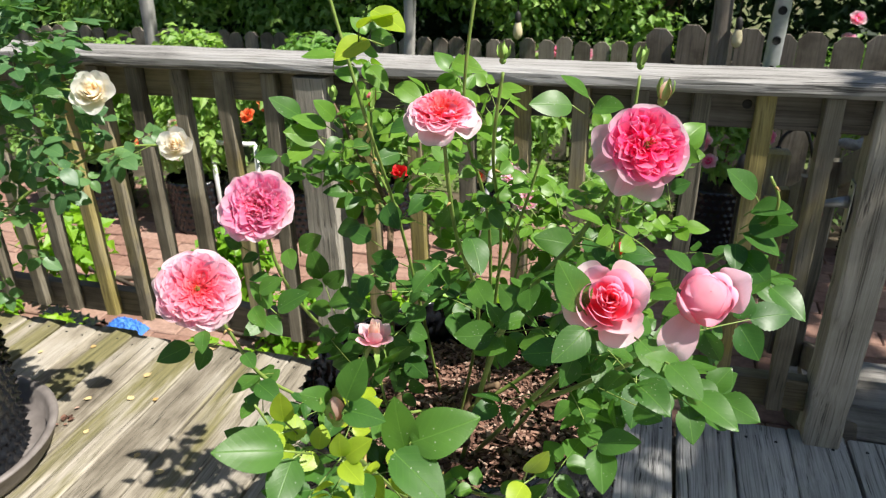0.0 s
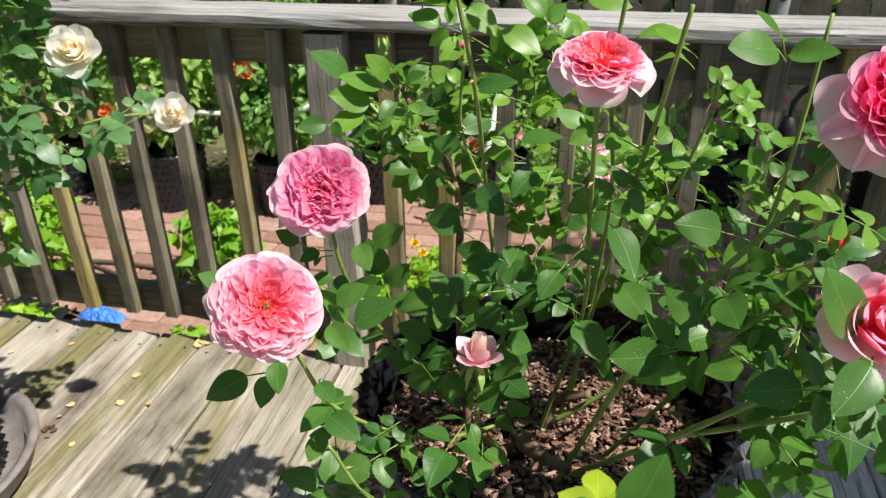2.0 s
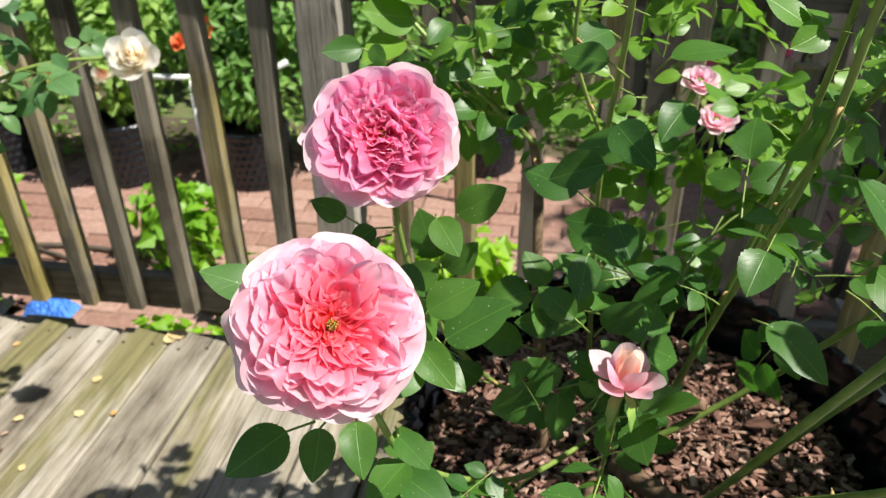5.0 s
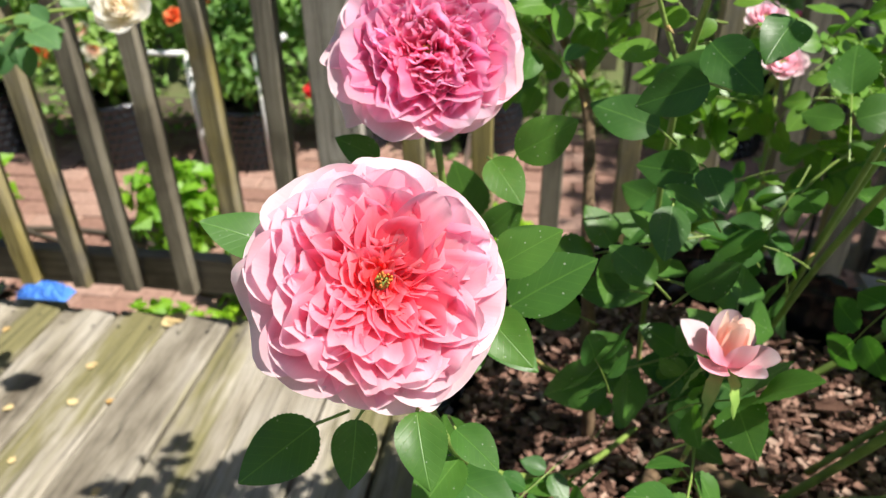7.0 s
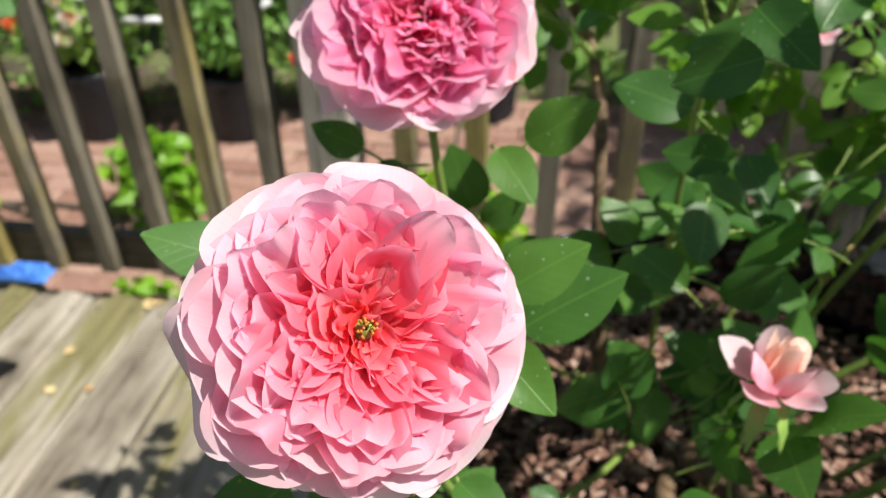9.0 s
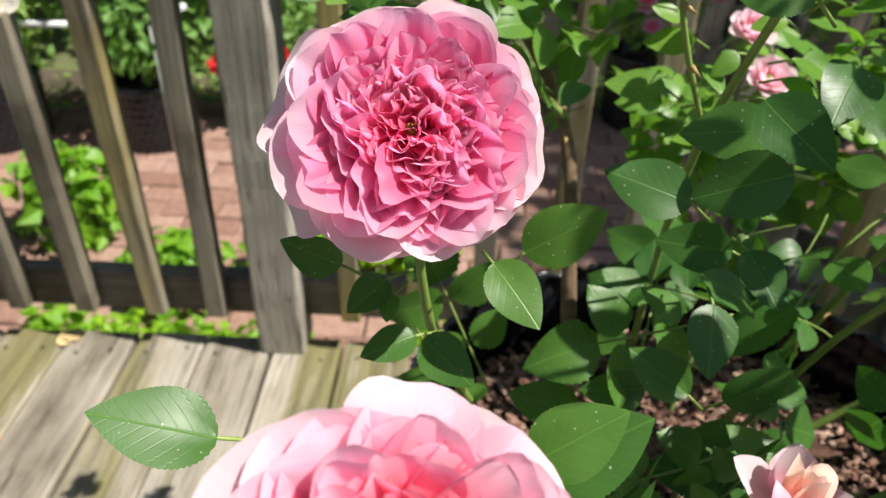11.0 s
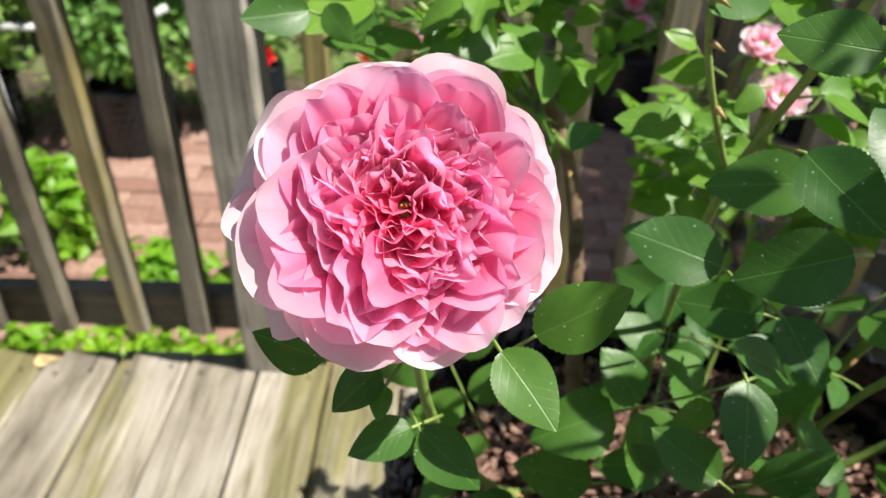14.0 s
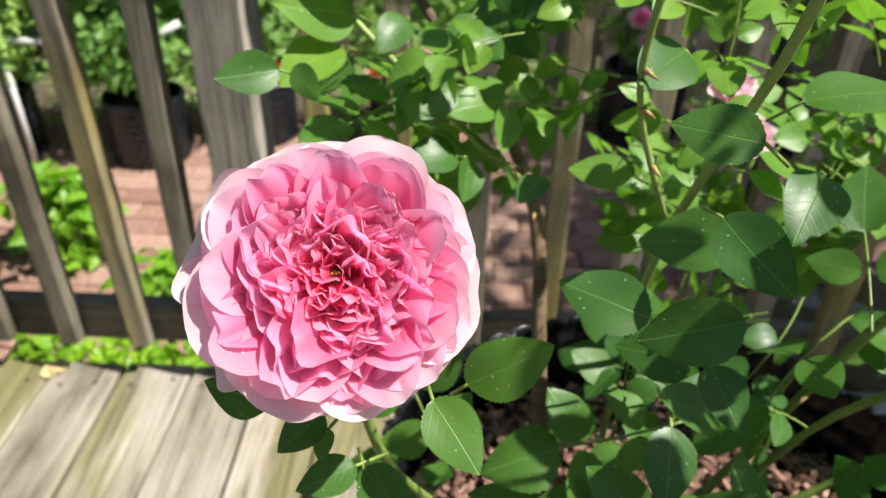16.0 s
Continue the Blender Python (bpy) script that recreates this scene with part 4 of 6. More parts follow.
# ---- pots ----
def air_pot(name, place, r, h, label, group="", knobs=True, soil=True, wall=0.006, fill=0.05):
    """A black pot whose wall is pressed into rows of hollow cones."""
    pot = thing(name, place, label, "plant pot", group)
    per, rows = int(2 * math.pi * r / 0.034), max(4, int(h / 0.034))
    sides = per * 4
    verts, faces = [], []
    n = rows * 4
    for i in range(n + 1):
        z = h * i / n
        for k in range(sides):
            a = 2 * math.pi * k / sides
            c = 0.0
            if knobs and 1 < i:
                ph = k + (2 if (i // 4) % 2 else 0)
                c = 0.013 if (i % 4 == 2 and ph % 4 == 0) else (-0.012 if (i % 4 == 0 and ph % 4 == 2) else 0.0)
            rr = r * (0.96 + 0.04 * z / h) + c
            verts.append((rr * math.cos(a), rr * math.sin(a), z))
    for i in range(n):
        for k in range(sides):
            j = (k + 1) % sides
            faces.append((i * sides + k, i * sides + j, (i + 1) * sides + j, (i + 1) * sides + k))
    o = len(verts)
    low = int(n * 0.72)
    for i in range(n, low - 1, -1):
        for k in range(sides):
            x, y, z = verts[i * sides + k]
            q = 1 - 0.0035 / r
            verts.append((x * q, y * q, z))
    for k in range(sides):
        j = (k + 1) % sides
        faces.append((n * sides + k, n * sides + j, o + j, o + k))
        for i in range(n - low):
            faces.append((o + i * sides + k, o + i * sides + j, o + (i + 1) * sides + j, o + (i + 1) * sides + k))
    part("wall", mesh_of("wall", verts, faces, PLASTIC), None, pot)
    part("base", mesh_of("base", *lathe([(0.001, 0.004), (r * 0.955, 0.004), (r * 0.955, 0.0), (0.001, 0.0)], 24), PLASTIC), None, pot)
    if soil:
        v, f = lathe([(0.001, h - fill), (r * 0.4, h - fill - 0.002), (r * 0.75, h - fill - 0.008), (r - wall - 0.004, h - fill - 0.012)], 40)
        rng = np.random.default_rng(6)
        v = [(x, y, z + rng.normal(0, 0.004)) for x, y, z in v]
        part("soil", mesh_of("soil", v, f, SOIL), None, pot, "dark potting soil")
    return pot


def chips(pot, r, z, n, seed):
    """Bark mulch: flat angular chips lying over the soil."""
    rng = np.random.default_rng(seed)
    verts, faces = [], []
    for _ in range(n):
        a, q = rng.uniform(0, 6.28), r * math.sqrt(rng.uniform(0, 1))
        L, W, T = rng.uniform(0.004, 0.021), rng.uniform(0.003, 0.009), rng.uniform(0.0012, 0.0032)
        m = Matrix.Translation((q * math.cos(a), q * math.sin(a), z + rng.uniform(0, 0.016))) @ Euler((rng.normal(0, 0.32), rng.normal(0, 0.32), rng.uniform(0, 6.28))).to_matrix().to_4x4()
        o = len(verts)
        for sx, sy, sz in ((-1, -1, -1), (1, -0.7, -1), (0.8, 1, -1), (-0.9, 0.8, -1), (-1, -1, 1), (1, -0.7, 1), (0.8, 1, 1), (-0.9, 0.8, 1)):
            verts.append(m @ Vector((sx * L / 2 * rng.uniform(0.7, 1.1), sy * W / 2 * rng.uniform(0.7, 1.1), sz * T / 2)))
        faces += [tuple(i + o for i in f) for f in ((4, 5, 6, 7), (0, 1, 5, 4), (1, 2, 6, 5), (2, 3, 7, 6), (3, 0, 4, 7))]
    ob = part("bark_mulch", mesh_of("bark_mulch", verts, faces, BARK, smooth=False), None, pot, "reddish-brown bark mulch chips")
    tagged(ob, kind="stuff")


POT = (0.104, 1.29, 0.0)
main_pot = air_pot("plant_pot", POT, 0.262, 0.54, "large black dimpled plastic pot standing on the deck", soil=True, fill=0.1)
chips(main_pot, 0.24, 0.445, 5600, 5)

# ---- the large pink rose ----
rose = thing("rose_bush", (0.1, 1.3, 0.44), "bushy rose with pink blooms growing in a black pot", "rose bush")
LEAVES = leaf_set("leaf", LEAF, STEM, 0.88, range(100, 112))
LEAVES3 = leaf_set("leaf", LEAF, STEM, 0.95, range(120, 124), 3)
LEAVES_M = leaf_set("leaf", LEAF_MID, STEM, 0.82, range(150, 156))
LEAVES_Y = leaf_set("leaf", LEAF_YOUNG, STEM, 0.85, range(130, 135))
rngp = np.random.default_rng(21)


def dress(bush, line, first, last, step, kinds, spread=1.0, upness=0.5, rise=0.15):
    """Leaves by turns along a cane."""
    run, turn = 0.0, rngp.uniform(0, 6.28)
    n = len(line)
    for i in range(1, n):
        run += (line[i] - line[i - 1]).length
        if i / n < first or i / n > last or run < step:
            continue
        run = 0.0
        turn += 2.4 + rngp.normal(0, 0.3)
        d = (line[i] - line[i - 1]).normalized()
        out = Vector((math.cos(turn), math.sin(turn), rise + rngp.normal(0, 0.2))) * spread + d * 0.35
        up = Vector((0.15, -0.35, 1.0)) + Vector(rngp.normal(0, 0.3, 3))
        use = LEAVES_M if bush is rose and line[i].z > 0.93 else kinds
        place_leaf(use[int(rngp.integers(len(use)))], bush, line[i], out, up, size=rngp.uniform(0.75, 1.1) * (0.84 if use is LEAVES_M else 1.0))


BLOOM_A, BLOOM_B, BLOOM_C, BLOOM_D = (-0.111, 0.935, 0.878), (-0.125, 1.102, 0.913), (0.15, 1.06, 1.074), (0.374, 1.04, 1.05)
BLOOM_E, BLOOM_F, BLOOM_G, BLOOM_H = (0.353, 0.901, 0.944), (0.43, 0.842, 0.992), (0.05, 1.067, 0.765), (0.173, 1.505, 0.79)


def back(p, axis, d):
    return tuple(Vector(p) - Vector(axis).normalized() * d)


AX_A, AX_B, AX_C, AX_D = (0.38, -0.66, 0.64), (0.08, -0.76, 0.66), (0.05, -0.3, 0.92), (0.25, -0.72, 0.5)
AX_E, AX_F, AX_G, AX_H = (0.12, -0.7, 0.6), (0.1, -0.55, 0.6), (0.08, -0.02, 1.0), (0.0, -0.5, 0.8)
LANES.append((Vector((0.05, 0.56, 1.15)), Vector((0.16, 1.22, 0.47)), 0.075))
LANES.append((Vector((0.16, 1.26, 0.45)), Vector((0.16, 1.26, 0.45)) + SUN * 0.75, 0.075))
LANES.append((Vector((-0.1, 0.9, 1.03)), Vector((0.0, 1.3, 0.45)), 0.065))
for spot, wide in (((0.2, 1.22, 0.46), 0.065), ((0.27, 1.3, 0.46), 0.06), ((0.15, 1.16, 0.46), 0.05), ((0.33, 1.4, 0.5), 0.045)):
    LANES.append((Vector((0.076, 0.538, 1.177)).lerp(Vector(spot), 0.2), Vector(spot), wide))
LANES.append((Vector((-0.113, 0.909, 1.031)), Vector((0.06, 1.34, 0.45)), 0.05))
LANES.append((Vector((-0.057, 0.723, 1.024)), Vector((0.0, 1.5, 0.66)), 0.05))
for end, wide in (((0.08, 1.55, 0.82), 0.055), ((0.12, 1.33, 0.78), 0.04), ((0.02, 1.5, 0.68), 0.055)):
    LANES.append((Vector((-0.11, 0.9, 1.03)), Vector(end), wide))
for p in ((0.028, 1.153, 0.863), (0.0, 1.193, 0.846), (0.08, 1.322, 0.832), (0.094, 1.26, 0.846)):
    LANES.append((Vector(p) + SUN * 0.03, Vector(p) + SUN * 0.5, 0.045))
for eye, wide in (((0.371, 0.295, 1.282), 0.06), ((0.186, 0.392, 1.231), 0.06), ((0.076, 0.538, 1.177), 0.055), ((-0.037, 0.693, 1.068), 0.05)):
    LANES.append((Vector(eye).lerp(Vector((-0.447, 1.95, 0.8)), 0.45), Vector((-0.447, 1.95, 0.8)), wide))
for eye, spot in (((0.375, 0.279, 1.287), (0.06, 1.42, 0.46)), ((0.375, 0.279, 1.287), (0.136, 1.361, 0.46))):
    LANES.append((Vector(eye).lerp(Vector(spot), 0.4), Vector(spot), 0.033))
for spot in ((0.09, 1.4, 0.5), (0.2, 1.36, 0.5)):
    LANES.append((Vector(spot), Vector(spot) + SUN * 0.75, 0.05))
for p in ((0.2, 1.36, 0.85), (0.15, 1.46, 0.85), (0.32, 1.36, 0.88)):
    LANES.append((Vector(p) + SUN * 0.07, Vector(p) + SUN * 0.55, 0.06))
for eye in ((0.375, 0.279, 1.287), (0.189, 0.38, 1.237)):
    LANES.append((Vector(eye).lerp(Vector(BLOOM_D), 0.3), Vector(BLOOM_D), 0.06))
    LANES.append((Vector(eye).lerp(Vector(BLOOM_C), 0.3), Vector(BLOOM_C), 0.05))
for spot in ((-0.15, 1.44, 0.975), (0.004, 1.22, 1.03), (0.252, 1.143, 1.015)):
    for eye in ((0.371, 0.295, 1.282), (0.186, 0.392, 1.231), (0.076, 0.538, 1.177)):
        LANES.append((Vector(eye).lerp(Vector(spot), 0.5), Vector(spot), 0.035))
for p in ((0.13, 1.36, 0.95), (0.2, 1.4, 0.95), (0.17, 1.3, 0.95)):
    LANES.append((Vector(p) + SUN * 0.13, Vector(p) + SUN * 0.55, 0.075))
for p in ((0.123, 1.445, 0.853), (0.165, 1.416, 0.887), (0.131, 1.301, 0.857), (0.164, 1.525, 0.872), (0.2, 1.4, 0.87), (0.13, 1.207, 0.745)):
    LANES.append((Vector(p) + SUN * 0.06, Vector(p) + SUN * 0.5, 0.06))
for p in ((0.16, 1.233, 0.713), (0.151, 1.157, 0.727), (0.135, 1.29, 0.732), (0.141, 1.216, 0.716), (0.099, 1.274, 0.901)):
    LANES.append((Vector(p) + SUN * 0.05, Vector(p) + SUN * 0.6, 0.05))
CLEAR += [(Vector(p), Vector(ax).normalized(), r) for p, ax, r in ((BLOOM_A, AX_A, 0.05), (BLOOM_B, AX_B, 0.05), (BLOOM_C, AX_C, 0.045), (BLOOM_D, AX_D, 0.045), (BLOOM_E, AX_E, 0.04), (BLOOM_F, AX_F, 0.04), (BLOOM_G, AX_G, 0.02), (BLOOM_H, (-0.43, -0.9, 0.35), 0.01), ((-0.727, 1.538, 0.934), (0.35, -0.6, 0.5), 0.045), ((-0.612, 1.617, 0.803), (0.3, -0.5, 0.35), 0.035))]
h = bloom(rose, back(BLOOM_A, AX_A, 0.012), AX_A, full_rose(0.0485, FLESH, SHELL, 0.0, PALE), 1, "pale pink full rose with a coral heart", hip=0.0042)
ruffles(h, 0.0485, 108, 1, (FLESH, BLUSH, BLUSH, SALMON, CORAL), 0.66, 0.2, 1.22, 0.42, 1.0, 0.12)
guard(rose, h, (-0.9, 0, -0.45), 0.052, 0.22, 0.05, BLANCH, 61)
guard(rose, h, (0.5, 0, -0.8), 0.051, 0.15, 0.045, BLANCH, 62)
stamens(h, 1, 16, 0.003, 0.0042)
h = bloom(rose, back(BLOOM_B, AX_B, 0.012), AX_B, full_rose(0.051, CANDY, ROSE_OUT, 0.12, PALE), 2, "rose-pink full rose with pale outer petals", hip=0.0042)
ruffles(h, 0.05, 124, 2, (CANDY, ROSE_MID, PINK, PINK, ROSEPINK), 0.6, 0.28, 1.14, 0.42, 0.85, 0.14)
guard(rose, h, (-1, 0, 0.4), 0.058, 0.12, 0.058, BLANCH, 63)
guard(rose, h, (-0.9, 0, -0.5), 0.057, 0.3, 0.055, BLANCH, 64)
stamens(h, 2, 5, 0.002, 0.003)
h = bloom(rose, back(BLOOM_C, AX_C, 0.01), AX_C, full_rose(0.039, BLUSH, SHELL), 3, "coral-pink full rose with pale guard petals")
ruffles(h, 0.039, 54, 3, (BLUSH, CORAL, CORAL), 0.66, 0.26, 1.15, 0.45, 1.1)
for k, w in enumerate(((-0.8, -0.6, 0), (0.9, -0.4, 0), (0.1, -1, 0), (0.6, 0.3, 0))):
    guard(rose, h, w, 0.042, 0.38, 0.044, BLANCH, 70 + k)
h = bloom(rose, back(BLOOM_D, AX_D, 0.012), AX_D, full_rose(0.041, MAGENTA, MAGENTA, 0.14, ROSE_OUT), 4, "hot pink full rose with a drooping pale petal")
ruffles(h, 0.042, 54, 4, (MAGENTA, MAGENTA, HOT), 0.66, 0.28, 1.15, 0.45, 1.1)
for k, w in enumerate(((-0.8, -0.3, -0.8), (-0.1, -0.3, -1), (-1, 0, -0.2))):
    guard(rose, h, w, 0.052, 0.5, 0.055, BLANCH, 75 + k)
stamens(h, 4, 16)
e = 0.028
h = bloom(rose, back(BLOOM_E, AX_E, 0.018), AX_E, [(4, e * 1.12, e * 0.6, e * 1.5, -e * 0.4, 1.2, 0.1, 0.7, 1.0, 1.0, PALE), (4, e * 0.88, e * 0.75, e * 1.3, -e * 0.3, 1.0, 0.08, 0.4, 1.1, 0.95, BLUSH), (4, e * 0.68, e * 0.8, e * 1.05, -e * 0.1, 0.95, 0.08, 0.2, 1.1, 0.95, BLUSH), (4, e * 0.5, e * 0.85, e * 0.8, e * 0.1, 0.9, 0.1, 0.1, 1.1, 0.92, BLUSH), (4, e * 0.34, e * 0.9, e * 0.56, e * 0.3, 0.9, 0.15, 0.0, 1.1, 0.9, SALMON), (3, e * 0.18, e * 0.95, e * 0.4, e * 0.4, 0.9, 0.15, 0.0, 1.1, 0.9, SALMON)], 5, "half-open pink rose with a coral heart")
nests(h, 0.02, 4, 5, 55, (BLUSH, SALMON), 0.9, 0.3, 45, 70, 0.6, 0.5)
for k, w in enumerate(((-0.95, 0, -0.45), (0.3, 0, -1), (-0.7, 0, 0.7), (0.55, 0, 0.8))):
    guard(rose, h, w, 0.043, -0.05, 0.047, BLANCH, 80 + k)
h = bloom(rose, back(BLOOM_F, AX_F, 0.022), AX_F, globe(0.0225, ROSY, FLESH), 6, "globe-shaped pale pink rose, barely open")
guard(rose, h, (-0.5, -0.5, -0.8), 0.05, 0.3, 0.034, BLANCH, 84)
guard(rose, h, (0.9, 0.1, 0.5), 0.031, -0.75, 0.044, BLANCH, 85, 1.15)
ball = [(0.001, -0.009), (0.0122, -0.004), (0.0183, 0.004), (0.0187, 0.012), (0.0152, 0.019), (0.0084, 0.0235), (0.0005, 0.025)]
v, f = lathe(ball, 16)
part("bud_petals", mesh_of("bud_petals", [(x * (1 + 0.06 * math.sin(3 * math.atan2(y, x) + z * 120)), y * (1 + 0.06 * math.sin(3 * math.atan2(y, x) + z * 120)), z) for x, y, z in v], f, SHELL, [(0.5, min(1, 0.45 + z * 14)) for _, _, z in v]), None, h)
g = 0.019
h = bloom(rose, back(BLOOM_G, AX_G, 0.014), AX_G, [(5, g * 1.25, g * 0.3, g * 1.3, -g * 0.4, 1.1, 0.2, 1.1, 0.95, 1.0, PALE), (3, g * 0.8, g * 0.95, g * 1.2, -g * 0.4, 1.0, 0.12, 0.6, 1.1, 0.9, SHELL), (3, g * 0.55, g * 1.3, g * 1.0, -g * 0.3, 0.8, 0.1, 0.2, 1.2, 0.55, PEACH), (3, g * 0.4, g * 1.4, g * 0.8, -g * 0.2, 0.8, 0.1, 0.0, 1.2, 0.35, PEACH)], 7, "small half-open rose with a pointed peach heart")
bloom(rose, back(BLOOM_H, AX_H, 0.012), AX_H, simple(0.023, PALE, BLANCH), 8, "pale pink fading rose among the leaves")
bloom(rose, (0.148, 1.515, 0.824), AX_H, simple(0.02, PALE, BLANCH), 9, "pale pink fading rose among the leaves")

CANES = [
    ([(0.06, 1.33, 0.44), (-0.02, 1.17, 0.53), (-0.09, 1.03, 0.68), (-0.115, 0.985, 0.79), back(BLOOM_A, AX_A, 0.03)], 0.0042, 0.0026, 0.2, 0.93),
    ([(0.02, 1.38, 0.44), (-0.06, 1.25, 0.58), (-0.115, 1.15, 0.76), back(BLOOM_B, AX_B, 0.03)], 0.0042, 0.0026, 0.2, 0.93),
    ([(0.1, 1.3, 0.44), (0.15, 1.24, 0.7), (0.15, 1.11, 0.9), back(BLOOM_C, AX_C, 0.03)], 0.0045, 0.0026, 0.3, 0.95),
    ([(0.13, 1.2, 0.44), (0.218, 1.077, 0.78), (0.31, 1.07, 0.93), back(BLOOM_D, AX_D, 0.03)], 0.0055, 0.0028, 0.3, 0.95),
    ([(0.15, 1.22, 0.45), (0.25, 1.06, 0.68), (0.33, 0.96, 0.85), back(BLOOM_E, AX_E, 0.035)], 0.005, 0.0028, 0.3, 0.93),
    ([(0.25, 1.06, 0.68), (0.38, 0.93, 0.86), back(BLOOM_F, AX_F, 0.035)], 0.004, 0.0026, 0.1, 0.9),
    ([(0.05, 1.2, 0.45), (0.045, 1.11, 0.6), back(BLOOM_G, AX_G, 0.022)], 0.003, 0.002, 0.3, 0.9),
    ([(0.12, 1.4, 0.45), (0.16, 1.46, 0.62), back(BLOOM_H, AX_H, 0.028)], 0.004, 0.0026, 0.3, 0.9),
    ([(0.13, 1.34, 0.45), (0.18, 1.25, 0.8), (0.2, 1.1, 1.0), (0.215, 1.075, 1.105)], 0.0045, 0.0022, 0.3, 0.9),
    ([(0.12, 1.3, 0.47), (0.25, 1.3, 0.6), (0.33, 1.22, 0.82), (0.354, 1.219, 1.075)], 0.006, 0.0022, 0.4, 0.85),
    ([(0.31, 1.07, 0.93), (0.35, 1.08, 1.0), (0.382, 1.085, 1.07)], 0.003, 0.0022, 0.3, 0.8),
    ([(0.28, 1.06, 0.8), (0.33, 1.06, 0.86), (0.353, 1.053, 0.905)], 0.003, 0.002, 0.2, 0.8),
    ([(0.03, 1.25, 0.85), (0.0, 1.235, 0.93), (0.004, 1.22, 1.01)], 0.003, 0.002, 0.1, 0.5),
    ([(0.19, 1.18, 0.8), (0.23, 1.15, 0.92), (0.252, 1.143, 1.0)], 0.003, 0.002, 0.2, 0.8),
    ([(0.05, 1.36, 0.45), (0.03, 1.26, 0.8), (0.03, 1.14, 1.02), (-0.005, 1.12, 1.2), (-0.02, 1.12, 1.27)], 0.0045, 0.002, 0.3, 1.0),
    ([(0.14, 1.36, 0.45), (0.17, 1.22, 0.85), (0.16, 1.12, 1.05), (0.19, 1.12, 1.27)], 0.0045, 0.002, 0.3, 1.0),
    ([(0.2, 1.25, 0.47), (0.32, 1.22, 0.68), (0.44, 1.18, 0.83), (0.52, 1.165, 0.93), (0.51, 1.16, 0.98)], 0.005, 0.002, 0.25, 1.0),
    ([(0.12, 1.15, 0.45), (0.14, 0.95, 0.6), (0.155, 0.79, 0.79), (0.17, 0.695, 0.915)], 0.0042, 0.0025, 0.3, 1.0),
    ([(0.03, 1.18, 0.46), (-0.05, 1.03, 0.55), (-0.09, 0.98, 0.68)], 0.0035, 0.002, 0.3, 1.0),
    ([(0.1, 1.16, 0.45), (0.2, 1.0, 0.58), (0.3, 0.9, 0.68)], 0.0035, 0.002, 0.3, 1.0),
]
KEY_NEAR = [
    ((-0.077, 1.126, 0.84), (-0.044, 1.124, 0.863)),
    ((-0.091, 1.115, 0.841), (-0.071, 1.09, 0.83)),
    ((-0.156, 1.108, 0.842), (-0.178, 1.103, 0.856)),
    ((-0.138, 1.118, 0.828), (-0.152, 1.099, 0.824)),
    ((-0.135, 1.113, 0.823), (-0.137, 1.099, 0.821)),
    ((-0.125, 1.116, 0.797), (-0.147, 1.101, 0.798)),
    ((-0.121, 1.115, 0.796), (-0.098, 1.093, 0.79)),
    ((0.022, 1.111, 0.892), (-0.014, 1.112, 0.879)),
    ((0.009, 1.175, 0.84), (-0.033, 1.186, 0.852)),
    ((0.019, 1.13, 0.954), (-0.011, 1.136, 0.957)),
    ((0.033, 1.182, 0.893), (0.054, 1.147, 0.877)),
]
KEY_BACK = [
    ((0.013, 1.126, 0.756), (-0.016, 1.14, 0.772)),
    ((0.019, 1.141, 0.803), (0.014, 1.11, 0.786)),
    ((0.05, 1.199, 0.87), (0.006, 1.202, 0.865)),
    ((0.041, 1.187, 0.804), (0.001, 1.191, 0.806)),
    ((0.003, 1.16, 0.726), (-0.033, 1.155, 0.726)),
    ((-0.028, 1.176, 0.688), (-0.071, 1.177, 0.699)),
    ((0.036, 1.133, 0.745), (0.061, 1.126, 0.772)),
    ((0.041, 1.169, 0.817), (0.049, 1.139, 0.806)),
    ((-0.187, 1.294, 0.911), (-0.216, 1.274, 0.912)),
    ((-0.178, 1.296, 0.913), (-0.165, 1.28, 0.9)),
]
KEY_LEFT = [
    ((-0.186, 1.021, 0.831), (-0.218, 1.01, 0.853)),
    ((-0.08, 1.016, 0.831), (-0.051, 1.021, 0.852)),
    ((-0.083, 1.001, 0.816), (-0.06, 0.979, 0.806)),
    ((-0.159, 0.964, 0.771), (-0.182, 0.929, 0.769)),
    ((-0.143, 0.977, 0.763), (-0.138, 0.947, 0.752)),
    ((-0.1, 0.92, 0.829), (-0.093, 0.895, 0.819)),
    ((-0.095, 0.984, 0.756), (-0.072, 0.966, 0.753)),
]
KEY_MID = [
    ((0.096, 1.086, 0.797), (0.101, 1.046, 0.775)),
    ((0.173, 1.096, 0.897), (0.201, 1.057, 0.876)),
    ((-0.098, 1.013, 0.703), (-0.116, 0.975, 0.701)),
    ((-0.101, 1.013, 0.689), (-0.062, 0.992, 0.686)),
    ((-0.113, 1.018, 0.656), (-0.115, 0.982, 0.654)),
    ((-0.09, 1.028, 0.78), (-0.098, 0.998, 0.776)),
    ((-0.089, 1.032, 0.783), (-0.058, 1.012, 0.778)),
    ((-0.073, 1.042, 0.791), (-0.033, 1.049, 0.821)),
    ((-0.079, 1.033, 0.798), (-0.097, 1.032, 0.836)),
    ((0.146, 1.104, 0.779), (0.18, 1.066, 0.772)),
    ((0.203, 1.004, 0.801), (0.24, 0.982, 0.82)),
]
